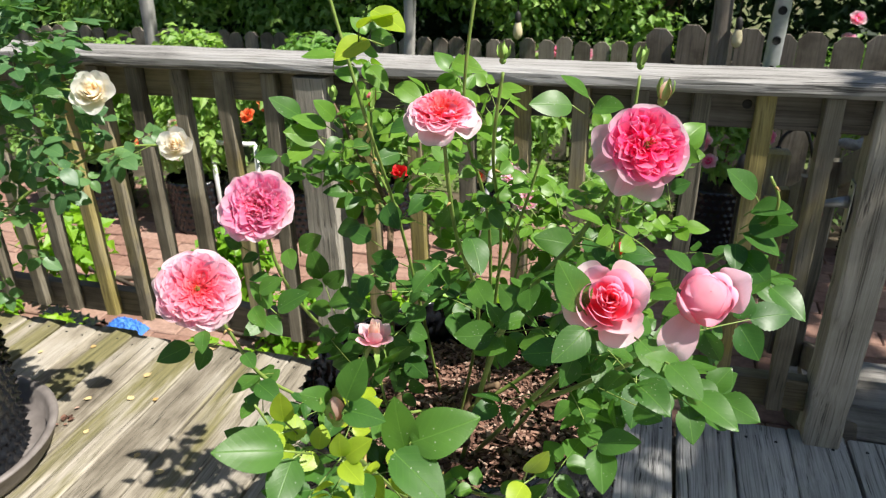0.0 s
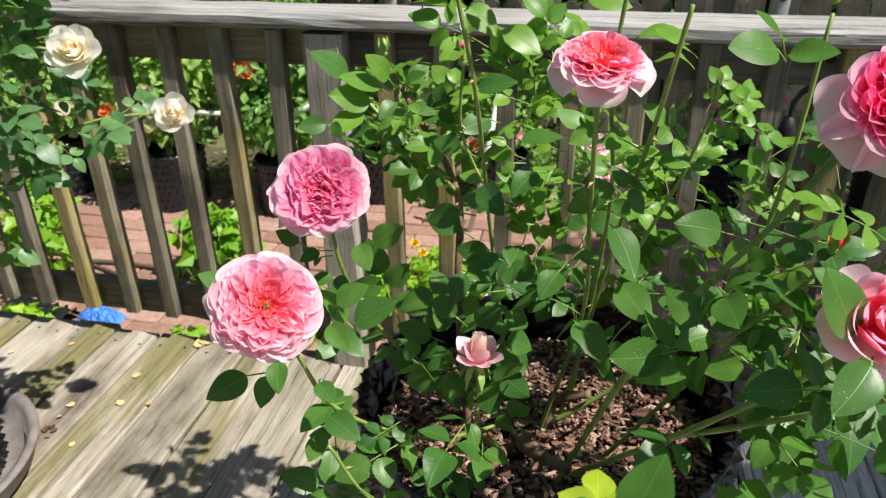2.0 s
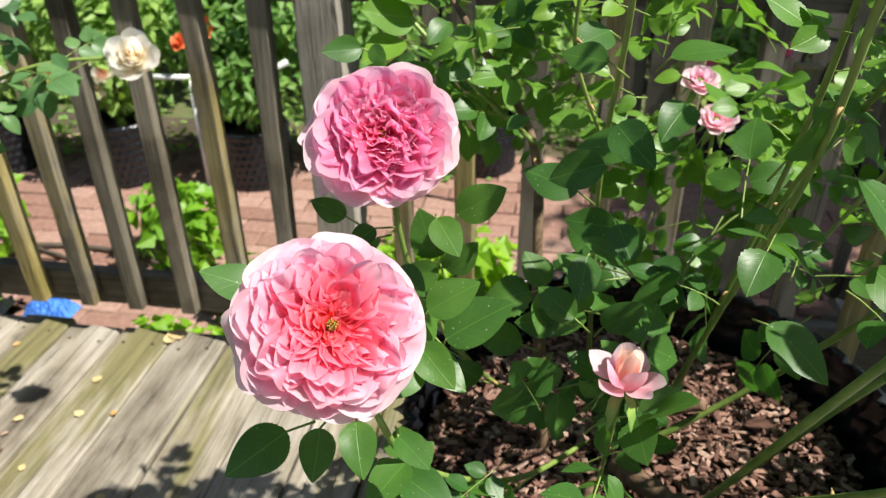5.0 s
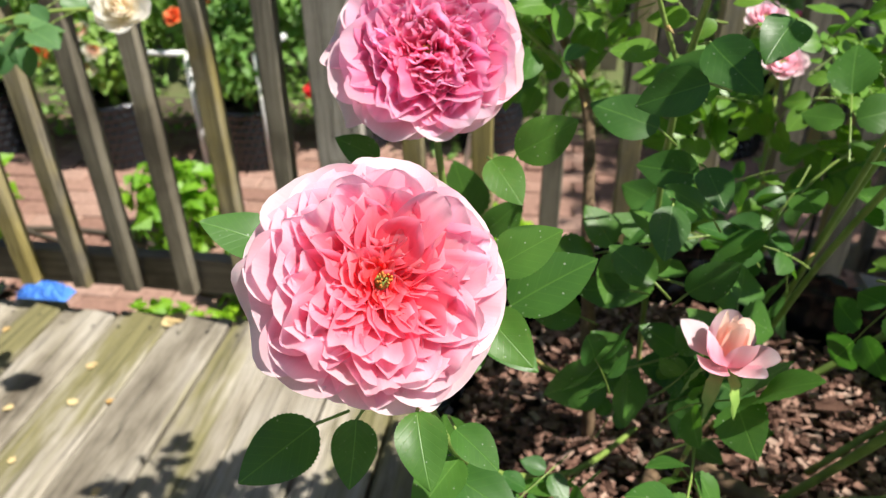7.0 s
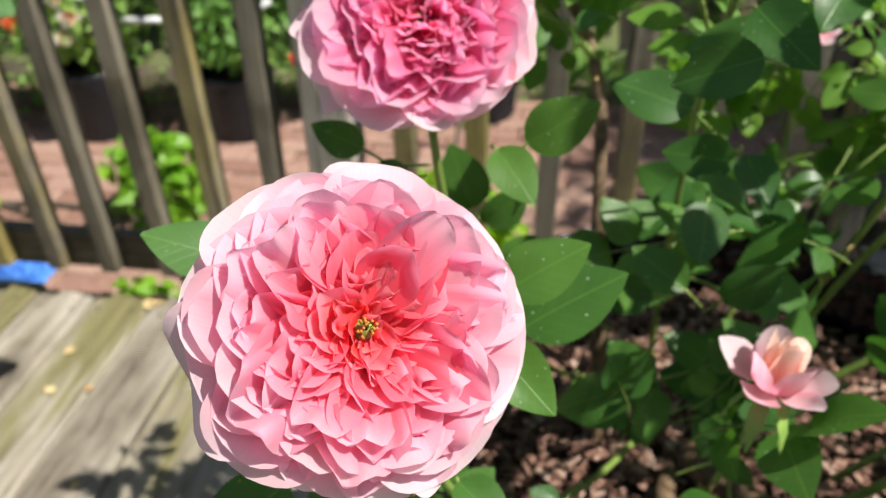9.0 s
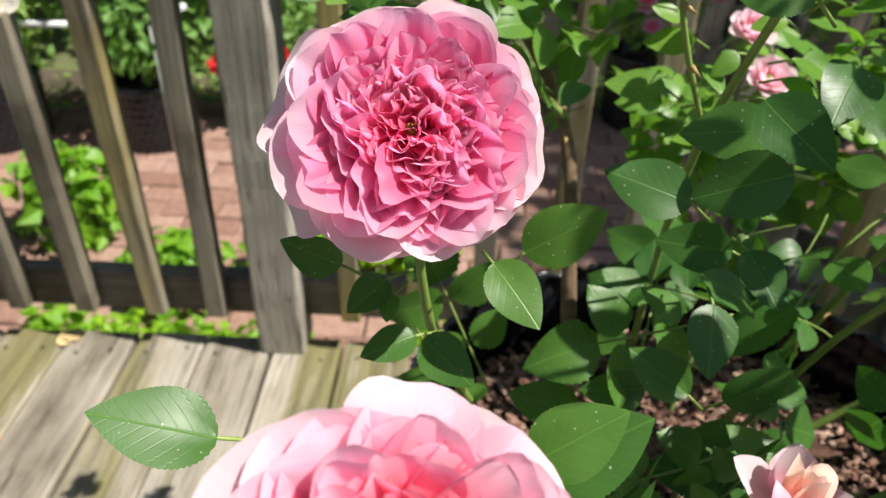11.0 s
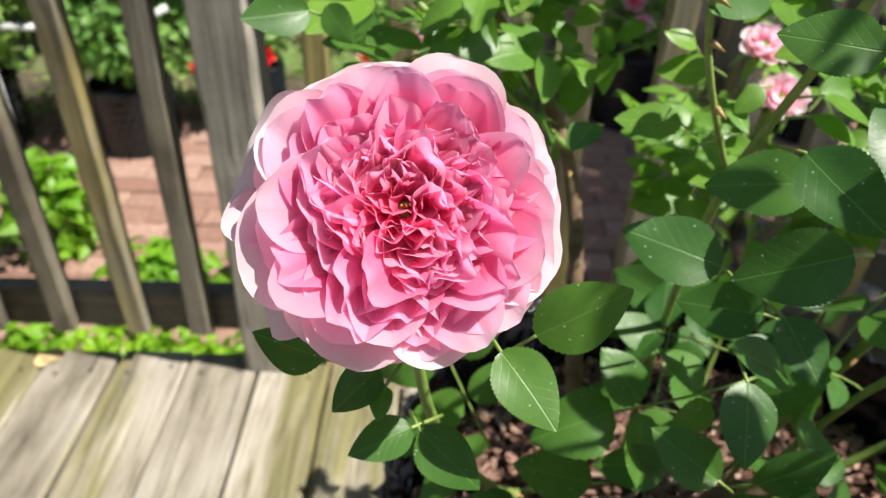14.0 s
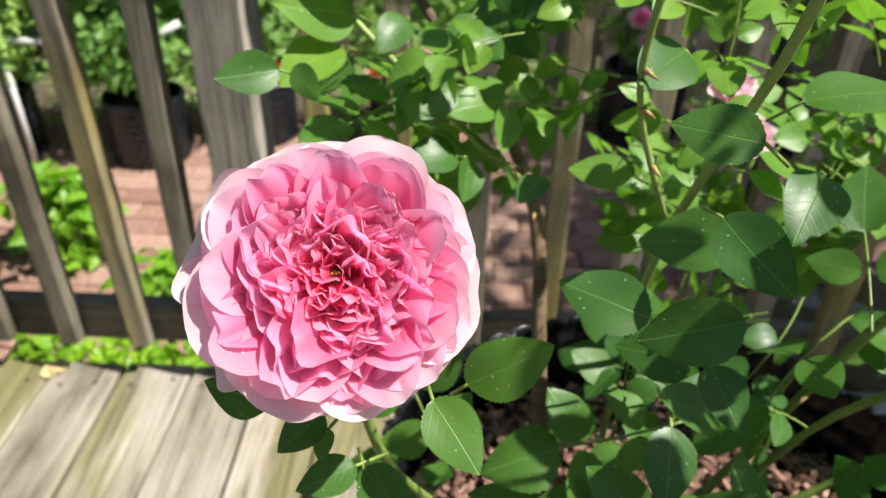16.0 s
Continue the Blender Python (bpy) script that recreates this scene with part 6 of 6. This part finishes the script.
daisies()
herb(-2.15, 2.75, 0.2, 0.5, 301)
herb(-1.42, 2.95, 0.17, 0.36, 302, 300)
herb(-0.95, 2.62, 0.15, 0.26, 303, 200)
herb(-0.62, 2.75, 0.14, 0.24, 304, 180)
herb(-0.3, 2.8, 0.16, 0.3, 305, 220)
for k, (x, y) in enumerate(((-1.95, 2.42), (-1.22, 2.4), (-1.02, 2.38), (-0.82, 2.36), (-0.6, 2.38), (-2.35, 2.5), (-0.1, 2.45))):
    herb(x, y, 0.1, 0.13, 320 + k, 110, 0.05, "low light-green weed at the deck's edge")


def pipes():
    fr = thing("pipe_frame", (-1.2, 3.6, GROUND - 0.05), "white plastic pipe frame among the potted roses", "pipe frame")
    o = Vector((-1.2, 3.6, GROUND - 0.05))
    low = GROUND - 0.05
    for pts in ([(-1.86, 3.6, 0.1), (-1.6, 3.6, 0.105)], [(-1.29, 3.6, low), (-1.29, 3.6, 0.11)], [(-1.6, 3.6, low), (-1.6, 3.6, 0.105)], [(-1.86, 3.6, low), (-1.86, 3.6, 0.1)], [(-1.29, 3.6, 0.11), (-1.15, 3.6, 0.19)], [(-0.3, 3.6, 0.27), (-0.44, 3.6, low)]):
        part("pipe", mesh_of("pipe", *tube([Vector(p) - o for p in pts], 0.0125, 0.0125, 10), PVC), None, fr)


pipes()
hose = new("garden_hose", mesh_of("garden_hose", *tube(bezier([(-2.4, 2.9, G + 0.012), (-1.9, 2.98, G + 0.012), (-1.5, 2.9, G + 0.012), (-1.25, 2.68, G + 0.012), (-0.9, 2.75, G + 0.012)], 12), 0.011, 0.011, 8), HOSE))
tagged(hose, "brown garden hose lying on the brick patio", "hose")
hose = new("garden_hose", mesh_of("garden_hose", *tube(bezier([(-2.3, 3.02, G + 0.012), (-1.8, 2.86, G + 0.012), (-1.5, 2.7, G + 0.012), (-1.1, 2.62, G + 0.012)], 12), 0.009, 0.009, 8), HOSE))
tagged(hose, "thin brown garden hose on the brick patio", "hose")
cable = new("irrigation_line", mesh_of("irrigation_line", *tube(bezier([(-3.2, 2.055, 0.8), (-2.0, 2.055, 0.79), (-1.2, 2.053, 0.795), (-0.52, 2.053, 0.785)], 8), 0.005, 0.005, 6), IRON))
tagged(cable, "thin black drip line running under the rail", "cable")


def netting():
    """A curled sheet of pot wall with its hollow cones, and a crumpled net beside it."""
    nu, nv = 48, 20
    verts = []
    for i in range(nu + 1):
        x = -2.12 + 0.3 * i / nu
        for k in range(nv + 1):
            a = math.pi * (0.02 + 0.96 * k / nv)
            r = 0.06 + (0.014 if (i % 4 == 2 and (k + (2 if (i // 4) % 2 else 0)) % 4 == 2) else 0.0)
            verts.append((x, 2.55 - 0.06 * i / nu + r * 1.3 * math.cos(a), G + 0.003 + r * math.sin(a)))
    faces = [(i * (nv + 1) + k, i * (nv + 1) + k + 1, (i + 1) * (nv + 1) + k + 1, (i + 1) * (nv + 1) + k) for i in range(nu) for k in range(nv)]
    ob = new("pot_sheet", mesh_of("pot_sheet", verts, faces, PLASTIC))
    tagged(ob, "curled black dimpled plastic sheet on the patio", "plastic sheet")
    rng = np.random.default_rng(9)
    n = 22
    verts = []
    for i in range(n + 1):
        for k in range(n + 1):
            u, w = i / n * 2 - 1, k / n * 2 - 1
            q = max(0.0, 1 - u * u) * max(0.0, 1 - w * w)
            verts.append((-1.725 + 0.085 * u, 2.55 + 0.05 * w, G + 0.003 + 0.06 * q ** 0.5 + (rng.normal(0, 0.0065) if q > 0.05 else 0)))
    faces = [(i * (n + 1) + k, (i + 1) * (n + 1) + k, (i + 1) * (n + 1) + k + 1, i * (n + 1) + k + 1) for i in range(n) for k in range(n)]
    ob = new("blue_net", mesh_of("blue_net", verts, faces, BLUE, smooth=False))
    tagged(ob, "crumpled bright blue netting on the patio", "netting")


netting()


def far_posts():
    for x, y, w, label in ((-2.95, 4.75, 0.07, "whitewashed wooden pole behind the roses"), (-1.13, 4.85, 0.06, "whitewashed wooden pole behind the roses")):
        v, f = plank(w, w, 2.4, "z", 5, 0.006, 8)
        ob = new("pole", mesh_of("pole", v, f, POLEW))
        ob.matrix_basis = Matrix.Translation((x, y, G - 0.08 + 1.2)) @ Matrix.Rotation(radians(3), 4, "Y")
        tagged(ob, label, "pole")
    v, f = plank(0.085, 0.085, 2.6, "z", 6, 0.006, 8)
    ob = new("pole", mesh_of("pole", v, f, FENCEW))
    ob.matrix_basis = Matrix.Translation((0.66, 4.25, G - 0.08 + 1.3))
    tagged(ob, "grey square wooden pole by the fence", "pole")
    pole = thing("perforated_pole", (0.9, 4.4, G - 0.08), "galvanised metal pole with round holes", "pole")
    pole.matrix_basis = Matrix.Translation((0.9, 4.4, G - 0.08)) @ Matrix.Rotation(radians(2), 4, "Y")
    part("tube", mesh_of("tube", *plank(0.075, 0.05, 2.6, "z", 2, 0.008, 4, 0.0), METAL), None, pole, m=Matrix.Translation((0, 0, 1.3)))
    dv, df = lathe([(0.0005, 0.0), (0.019, 0.0), (0.0215, 0.0015), (0.0215, -0.004)], 16)
    me = mesh_of("hole", dv, df, IRON)
    for k in range(16):
        part("hole", me, None, pole, m=Matrix.Translation((0, -0.0265, 0.2 + 0.145 * k)) @ Matrix.Rotation(radians(90), 4, "X"))
    for x, y, z in ((-0.345, 4.25, 0.66), (0.735, 4.2, 0.66)):
        b = thing("string_light", (x, y, z), "small amber bulb hanging from a cord", "string light", "string lights over the patio")
        part("bulb", mesh_of("bulb", *lathe([(0.001, -0.1), (0.02, -0.09), (0.026, -0.065), (0.022, -0.035), (0.014, -0.01)], 14), AMBER), None, b)
        part("socket", mesh_of("socket", *lathe([(0.015, -0.012), (0.017, 0.0), (0.016, 0.035), (0.006, 0.045), (0.001, 0.046)], 12), IRON), None, b)
        part("cord", mesh_of("cord", *tube([Vector((0, 0, 0.04)), Vector((0, 0, 1.6))], 0.004, 0.004, 5), IRON), None, b)


far_posts()


def hanger():
    """Iron shepherd's hook with a dark feeder beyond the railing."""
    hk = thing("plant_hook", (0.66, 2.6, GROUND - 0.07), "black iron hook stand with a dark feeder", "hook stand")
    pts = [(0, 0, 0), (0, 0, 0.95), (0.01, 0, 1.09), (0.07, 0, 1.14), (0.15, 0, 1.12), (0.19, 0, 1.02), (0.2, 0, 0.98)]
    part("hook", mesh_of("hook", *tube(bezier(pts, 6), 0.006, 0.005, 8), IRON), None, hk)
    part("feeder", mesh_of("feeder", *lathe([(0.001, 0.9), (0.02, 0.9), (0.026, 0.92), (0.024, 1.0), (0.014, 1.03), (0.001, 1.035)], 16), IRON), None, hk)


hanger()


def ornament():
    """A small grey carved bird clipped on the stair rail."""
    v, f = lathe([(0.001, -0.06), (0.012, -0.05), (0.022, -0.025), (0.026, 0.0), (0.022, 0.03), (0.014, 0.045), (0.016, 0.06), (0.012, 0.075), (0.002, 0.09)], 14)
    ob = new("bird_ornament", mesh_of("bird_ornament", v, f, GREY))
    ob.matrix_basis = Matrix.Translation((0.93, 2.36, 0.655)) @ Matrix.Rotation(radians(-80), 4, "Y")
    tagged(ob, "small grey carved ornament on the stair rail", "ornament")


ornament()


def litter():
    rng = np.random.default_rng(12)
    me = [mesh_of("fallen_leaf", *leaflet(1.0, 0.85, np.random.default_rng(400 + s), rows=8, fold=0.12, droop=-0.12, teeth=0.04)[:2], DRY) for s in range(4)]
    brown = [mesh_of("fallen_leaf", *leaflet(1.0, 0.6, np.random.default_rng(410 + q), rows=8, fold=0.5, droop=-0.2, teeth=0.04)[:2], BARK) for q in range(2)]
    for x, y, s in ((-0.995, 1.791, 0.03), (-0.958, 1.688, 0.028), (-1.077, 1.665, 0.026), (-0.865, 1.975, 0.06), (-0.885, 1.95, 0.05), (-0.9, 1.7, 0.02), (-0.99, 1.53, 0.02), (-0.8, 1.5, 0.025), (-1.12, 1.5, 0.03), (-0.7, 1.46, 0.03), (-1.25, 1.9, 0.025), (-1.4, 1.82, 0.02)):
        ob = new("fallen_leaf", me[int(rng.integers(4))])
        ob.matrix_basis = Matrix.Translation((x, y, 0.003)) @ Matrix.Rotation(rng.uniform(0, 6), 4, "Z") @ Matrix.Scale(s * 0.8, 4)
        tagged(ob, "small dry yellow leaf lying on the deck", "leaf", "fallen leaves on the deck")
    for k in range(7):
        ob = new("fallen_leaf", brown[k % 2])
        ob.matrix_basis = Matrix.Translation((-1.08 + rng.normal(0, 0.012), 1.565 + rng.normal(0, 0.03), 0.004)) @ Matrix.Rotation(rng.uniform(0, 6), 4, "Z") @ Matrix.Scale(rng.uniform(0.012, 0.022), 4)
        tagged(ob, "curled reddish-brown dead leaf between deck boards", "leaf", "dead leaves by the saucer")
    for x, y, s in ((0.234, 1.349, 0.034), (0.13, 1.26, 0.026), (0.2, 1.24, 0.024), (0.1, 1.2, 0.02), (-0.02, 1.36, 0.022)):
        ob = new("fallen_leaf", me[int(rng.integers(4))])
        ob.data = brown[int(rng.integers(2))]
        ob.matrix_basis = Matrix.Translation((x, y, 0.464)) @ Matrix.Rotation(rng.uniform(0, 6), 4, "Z") @ Matrix.Rotation(0.2, 4, "X") @ Matrix.Scale(s, 4)
        tagged(ob, "dry brown leaf lying on the bark mulch", "leaf", "fallen leaves on the mulch")


litter()


def hedge():
    rng = np.random.default_rng(17)
    blobs = []
    for x in np.linspace(-9, 6, 40):
        for z in (0.1, 0.7, 1.4, 2.1, 2.8):
            blobs.append((x + rng.normal(0, 0.3), rng.uniform(6.0, 7.6), z + rng.normal(0, 0.2), 0.55, 0.5, 0.5))
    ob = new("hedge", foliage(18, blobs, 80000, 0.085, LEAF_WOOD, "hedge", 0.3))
    tagged(ob, "dense dark green woodland growth behind the fence", "hedge", kind="stuff")
    deep = [(x + rng.normal(0, 0.4), rng.uniform(8.4, 9.6), z, 1.0, 0.7, 0.8) for x in np.linspace(-13, 9, 26) for z in (0.0, 1.2, 2.4, 3.6)]
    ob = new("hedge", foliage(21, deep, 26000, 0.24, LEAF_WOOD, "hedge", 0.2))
    tagged(ob, "deep shaded woodland growth far behind the fence", "hedge", kind="stuff")
    cover = [(rng.uniform(-5, 2.2), rng.uniform(3.95, 5.0), GROUND - 0.03, 0.3, 0.25, 0.12) for _ in range(46)]
    ob = new("ground_cover", foliage(22, cover, 5200, 0.055, LEAF_FAR, "ground_cover", 0.3))
    tagged(ob, "low green weeds and grass between the pots", "weeds", kind="stuff")
    low = [(x + rng.normal(0, 0.15), rng.uniform(4.9, 5.15), -0.15 + rng.uniform(0, 0.25), 0.25, 0.15, 0.22) for x in np.linspace(-6.5, 0.1, 26)]
    ob = new("border_plants", foliage(19, low, 3600, 0.07, LEAF_FAR, "border_plants", 0.3))
    tagged(ob, "mixed green border plants along the fence", "plants", kind="stuff")
    ob = new("border_plants", foliage(20, [(x + rng.normal(0, 0.15), rng.uniform(5.55, 5.9), 0.3 + rng.uniform(0, 0.5), 0.3, 0.2, 0.3) for x in np.linspace(-6.5, 0.2, 34)], 15000, 0.075, LEAF_FAR, "border_plants", 0.3))
    tagged(ob, "lighter green shrubs behind the fence", "plants", kind="stuff")
    # trees added for shade: their crowns, out of view, darken the hedge
    for k, (x, y) in enumerate(((-5.2, 6.9), (-2.4, 7.2), (0.3, 6.8), (2.4, 7.0))):
        tree = thing("tree", (x, y, GROUND - 0.07), "tall tree with a dark unseen crown added to shade the hedge", "tree", "trees behind the fence")
        part("trunk", mesh_of("trunk", *tube(bezier([(0, 0, 0), (0.1, 0, 1.5), (-0.05, 0.1, 3.2), (0.1, 0.2, 4.6)], 6), 0.15, 0.06, 12, 0.05, k), STEM_OLD), None, tree)
        for q in range(5):
            a = q * 1.3
            part("limb", mesh_of("limb", *tube(bezier([(0, 0.05, 2.4 + 0.3 * q), (math.cos(a) * 0.6, math.sin(a) * 0.6, 3.1 + 0.3 * q), (math.cos(a) * 1.2, math.sin(a) * 1.2, 3.6 + 0.3 * q)], 4), 0.05, 0.015, 7, 0.05, q), STEM_OLD), None, tree)
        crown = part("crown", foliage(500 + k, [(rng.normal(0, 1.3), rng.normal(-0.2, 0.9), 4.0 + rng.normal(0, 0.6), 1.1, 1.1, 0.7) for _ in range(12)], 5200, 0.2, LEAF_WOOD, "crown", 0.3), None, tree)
        tagged(crown, kind="stuff")


hedge()


def fence_roses():
    """Loose rose shrubs over the far fence."""
    for k, (x, y, spots) in enumerate(((-0.2, 5.75, ((-0.092, 5.55, 0.242), (-0.309, 5.55, 0.254), (-0.49, 5.6, 0.25))), (1.5, 5.75, ((1.535, 5.5, 0.52), (1.512, 5.5, 0.39))))):
        b = thing("rose_bush", (x, y, GROUND - 0.08), "tall garden rose with small pink blooms behind the fence", "rose bush", "roses behind the fence")
        blobs = [(-0.2, 0, 0.62, 0.22, 0.2, 0.2), (0.15, 0, 0.7, 0.24, 0.2, 0.22), (0.0, 0.1, 0.4, 0.26, 0.22, 0.25)]
        tagged(part("crown", foliage(640 + k, blobs, 900, 0.06, LEAF_FAR, "crown", 0.3), None, b), kind="stuff")
        for q in blobs:
            part("cane", mesh_of("cane", *tube(bezier([(0, 0, 0), (q[0] * 0.5, q[1] * 0.5, q[2] * 0.5), q[:3]], 5), 0.007, 0.003, 6), STEM_OLD), None, b)
        for n, p in enumerate(spots):
            bloom(b, p, (0.1, -0.7, 0.5), simple(0.05, PINK, PALE), 650 + k * 5 + n)


fence_roses()


def shade_tree():
    """An unseen broad tall tree, added beside the deck to cast the shade over the steps, the end of the railing and the
    bricks beyond.
    """
    place = Vector((4.4, 2.3, GROUND - 0.07))
    tree = thing("tree", place, "unseen broad tall tree added beside the deck to cast shade", "tree")
    part("trunk", mesh_of("trunk", *tube(bezier([(0, 0, 0), (-0.06, 0.05, 1.2), (-0.1, 0, 2.4), (-0.15, 0.05, 4.2)], 6), 0.16, 0.06, 12, 0.05, 3), STEM_OLD), None, tree)
    rng = np.random.default_rng(71)
    blobs = []
    for q in range(46):
        z = rng.uniform(3.0, 4.6)
        y = 0.75 + 3.4 * ((q * 0.618) % 1.0)
        x = 0.66 + 0.62 * z + 2.1 * rng.uniform(0, 1) ** 1.4
        c = Vector((x, y, z)) - place
        blobs.append((*c, 0.52, 0.45, 0.4))
        if q % 4 == 0:
            part("limb", mesh_of("limb", *tube(bezier([(-0.08, 0.02, 1.8 + 0.03 * q), (c.x * 0.5, c.y * 0.5, c.z * 0.75), c], 4), 0.05, 0.014, 7, 0.05, q), STEM_OLD), None, tree)
    tagged(part("crown", foliage(620, blobs, 5400, 0.14, LEAF_FAR, "crown", 0.2), None, tree), kind="stuff")


shade_tree()


def paving():
    """Brick patio: single bricks nearest the deck, the rest joined."""
    pv = thing("patio", (0, 0, GROUND), "pinkish red brick paving in staggered rows", "paving", kind="structure")
    L, W, T, gap = 0.2, 0.098, 0.05, 0.006
    base = new("bedding", mesh_of("bedding", [(-5, 2.05, -0.02), (3, 2.05, -0.02), (3, 4.5, -0.02), (-5, 4.5, -0.02), (-5, 2.05, -0.06), (3, 2.05, -0.06), (3, 4.5, -0.06), (-5, 4.5, -0.06)], [(0, 1, 2, 3), (4, 5, 1, 0), (5, 6, 2, 1), (6, 7, 3, 2), (7, 4, 0, 3)], EARTH))
    base.parent = pv
    e = 0.005
    prof = [(-L / 2, -W / 2, -T), (L / 2, -W / 2, -T), (L / 2, W / 2, -T), (-L / 2, W / 2, -T), (-L / 2, -W / 2, -e), (L / 2, -W / 2, -e), (L / 2, W / 2, -e), (-L / 2, W / 2, -e), (-L / 2 + e, -W / 2 + e, 0), (L / 2 - e, -W / 2 + e, 0), (L / 2 - e, W / 2 - e, 0), (-L / 2 + e, W / 2 - e, 0)]
    fs = [(0, 1, 5, 4), (1, 2, 6, 5), (2, 3, 7, 6), (3, 0, 4, 7), (4, 5, 9, 8), (5, 6, 10, 9), (6, 7, 11, 10), (7, 4, 8, 11), (8, 9, 10, 11)]
    me = mesh_of("brick", prof, fs, BRICK, smooth=False)
    rng = np.random.default_rng(2)
    rest, made = [], 0
    for j in range(20):
        y = 2.12 + j * (W + gap)
        for i in range(38):
            x = -4.8 + i * (L + gap) + (0.1 if j % 2 else 0)
            z = rng.normal(0, 0.0025)
            tilt = Matrix.Translation((x, y, z)) @ Euler((rng.normal(0, 0.012), rng.normal(0, 0.008), rng.normal(0, 0.008))).to_matrix().to_4x4()
            if -2.75 < x < 0.3 and 2.55 < y and made < 300:
                part("brick", me, None, pv, m=tilt)
                made += 1
            else:
                rest.append(([tilt @ Vector(p) for p in prof], fs))
    ob = part("outer_bricks", mesh_of("outer_bricks", *merged(rest), BRICK, smooth=False), None, pv)
    tagged(ob, kind="stuff")


paving()
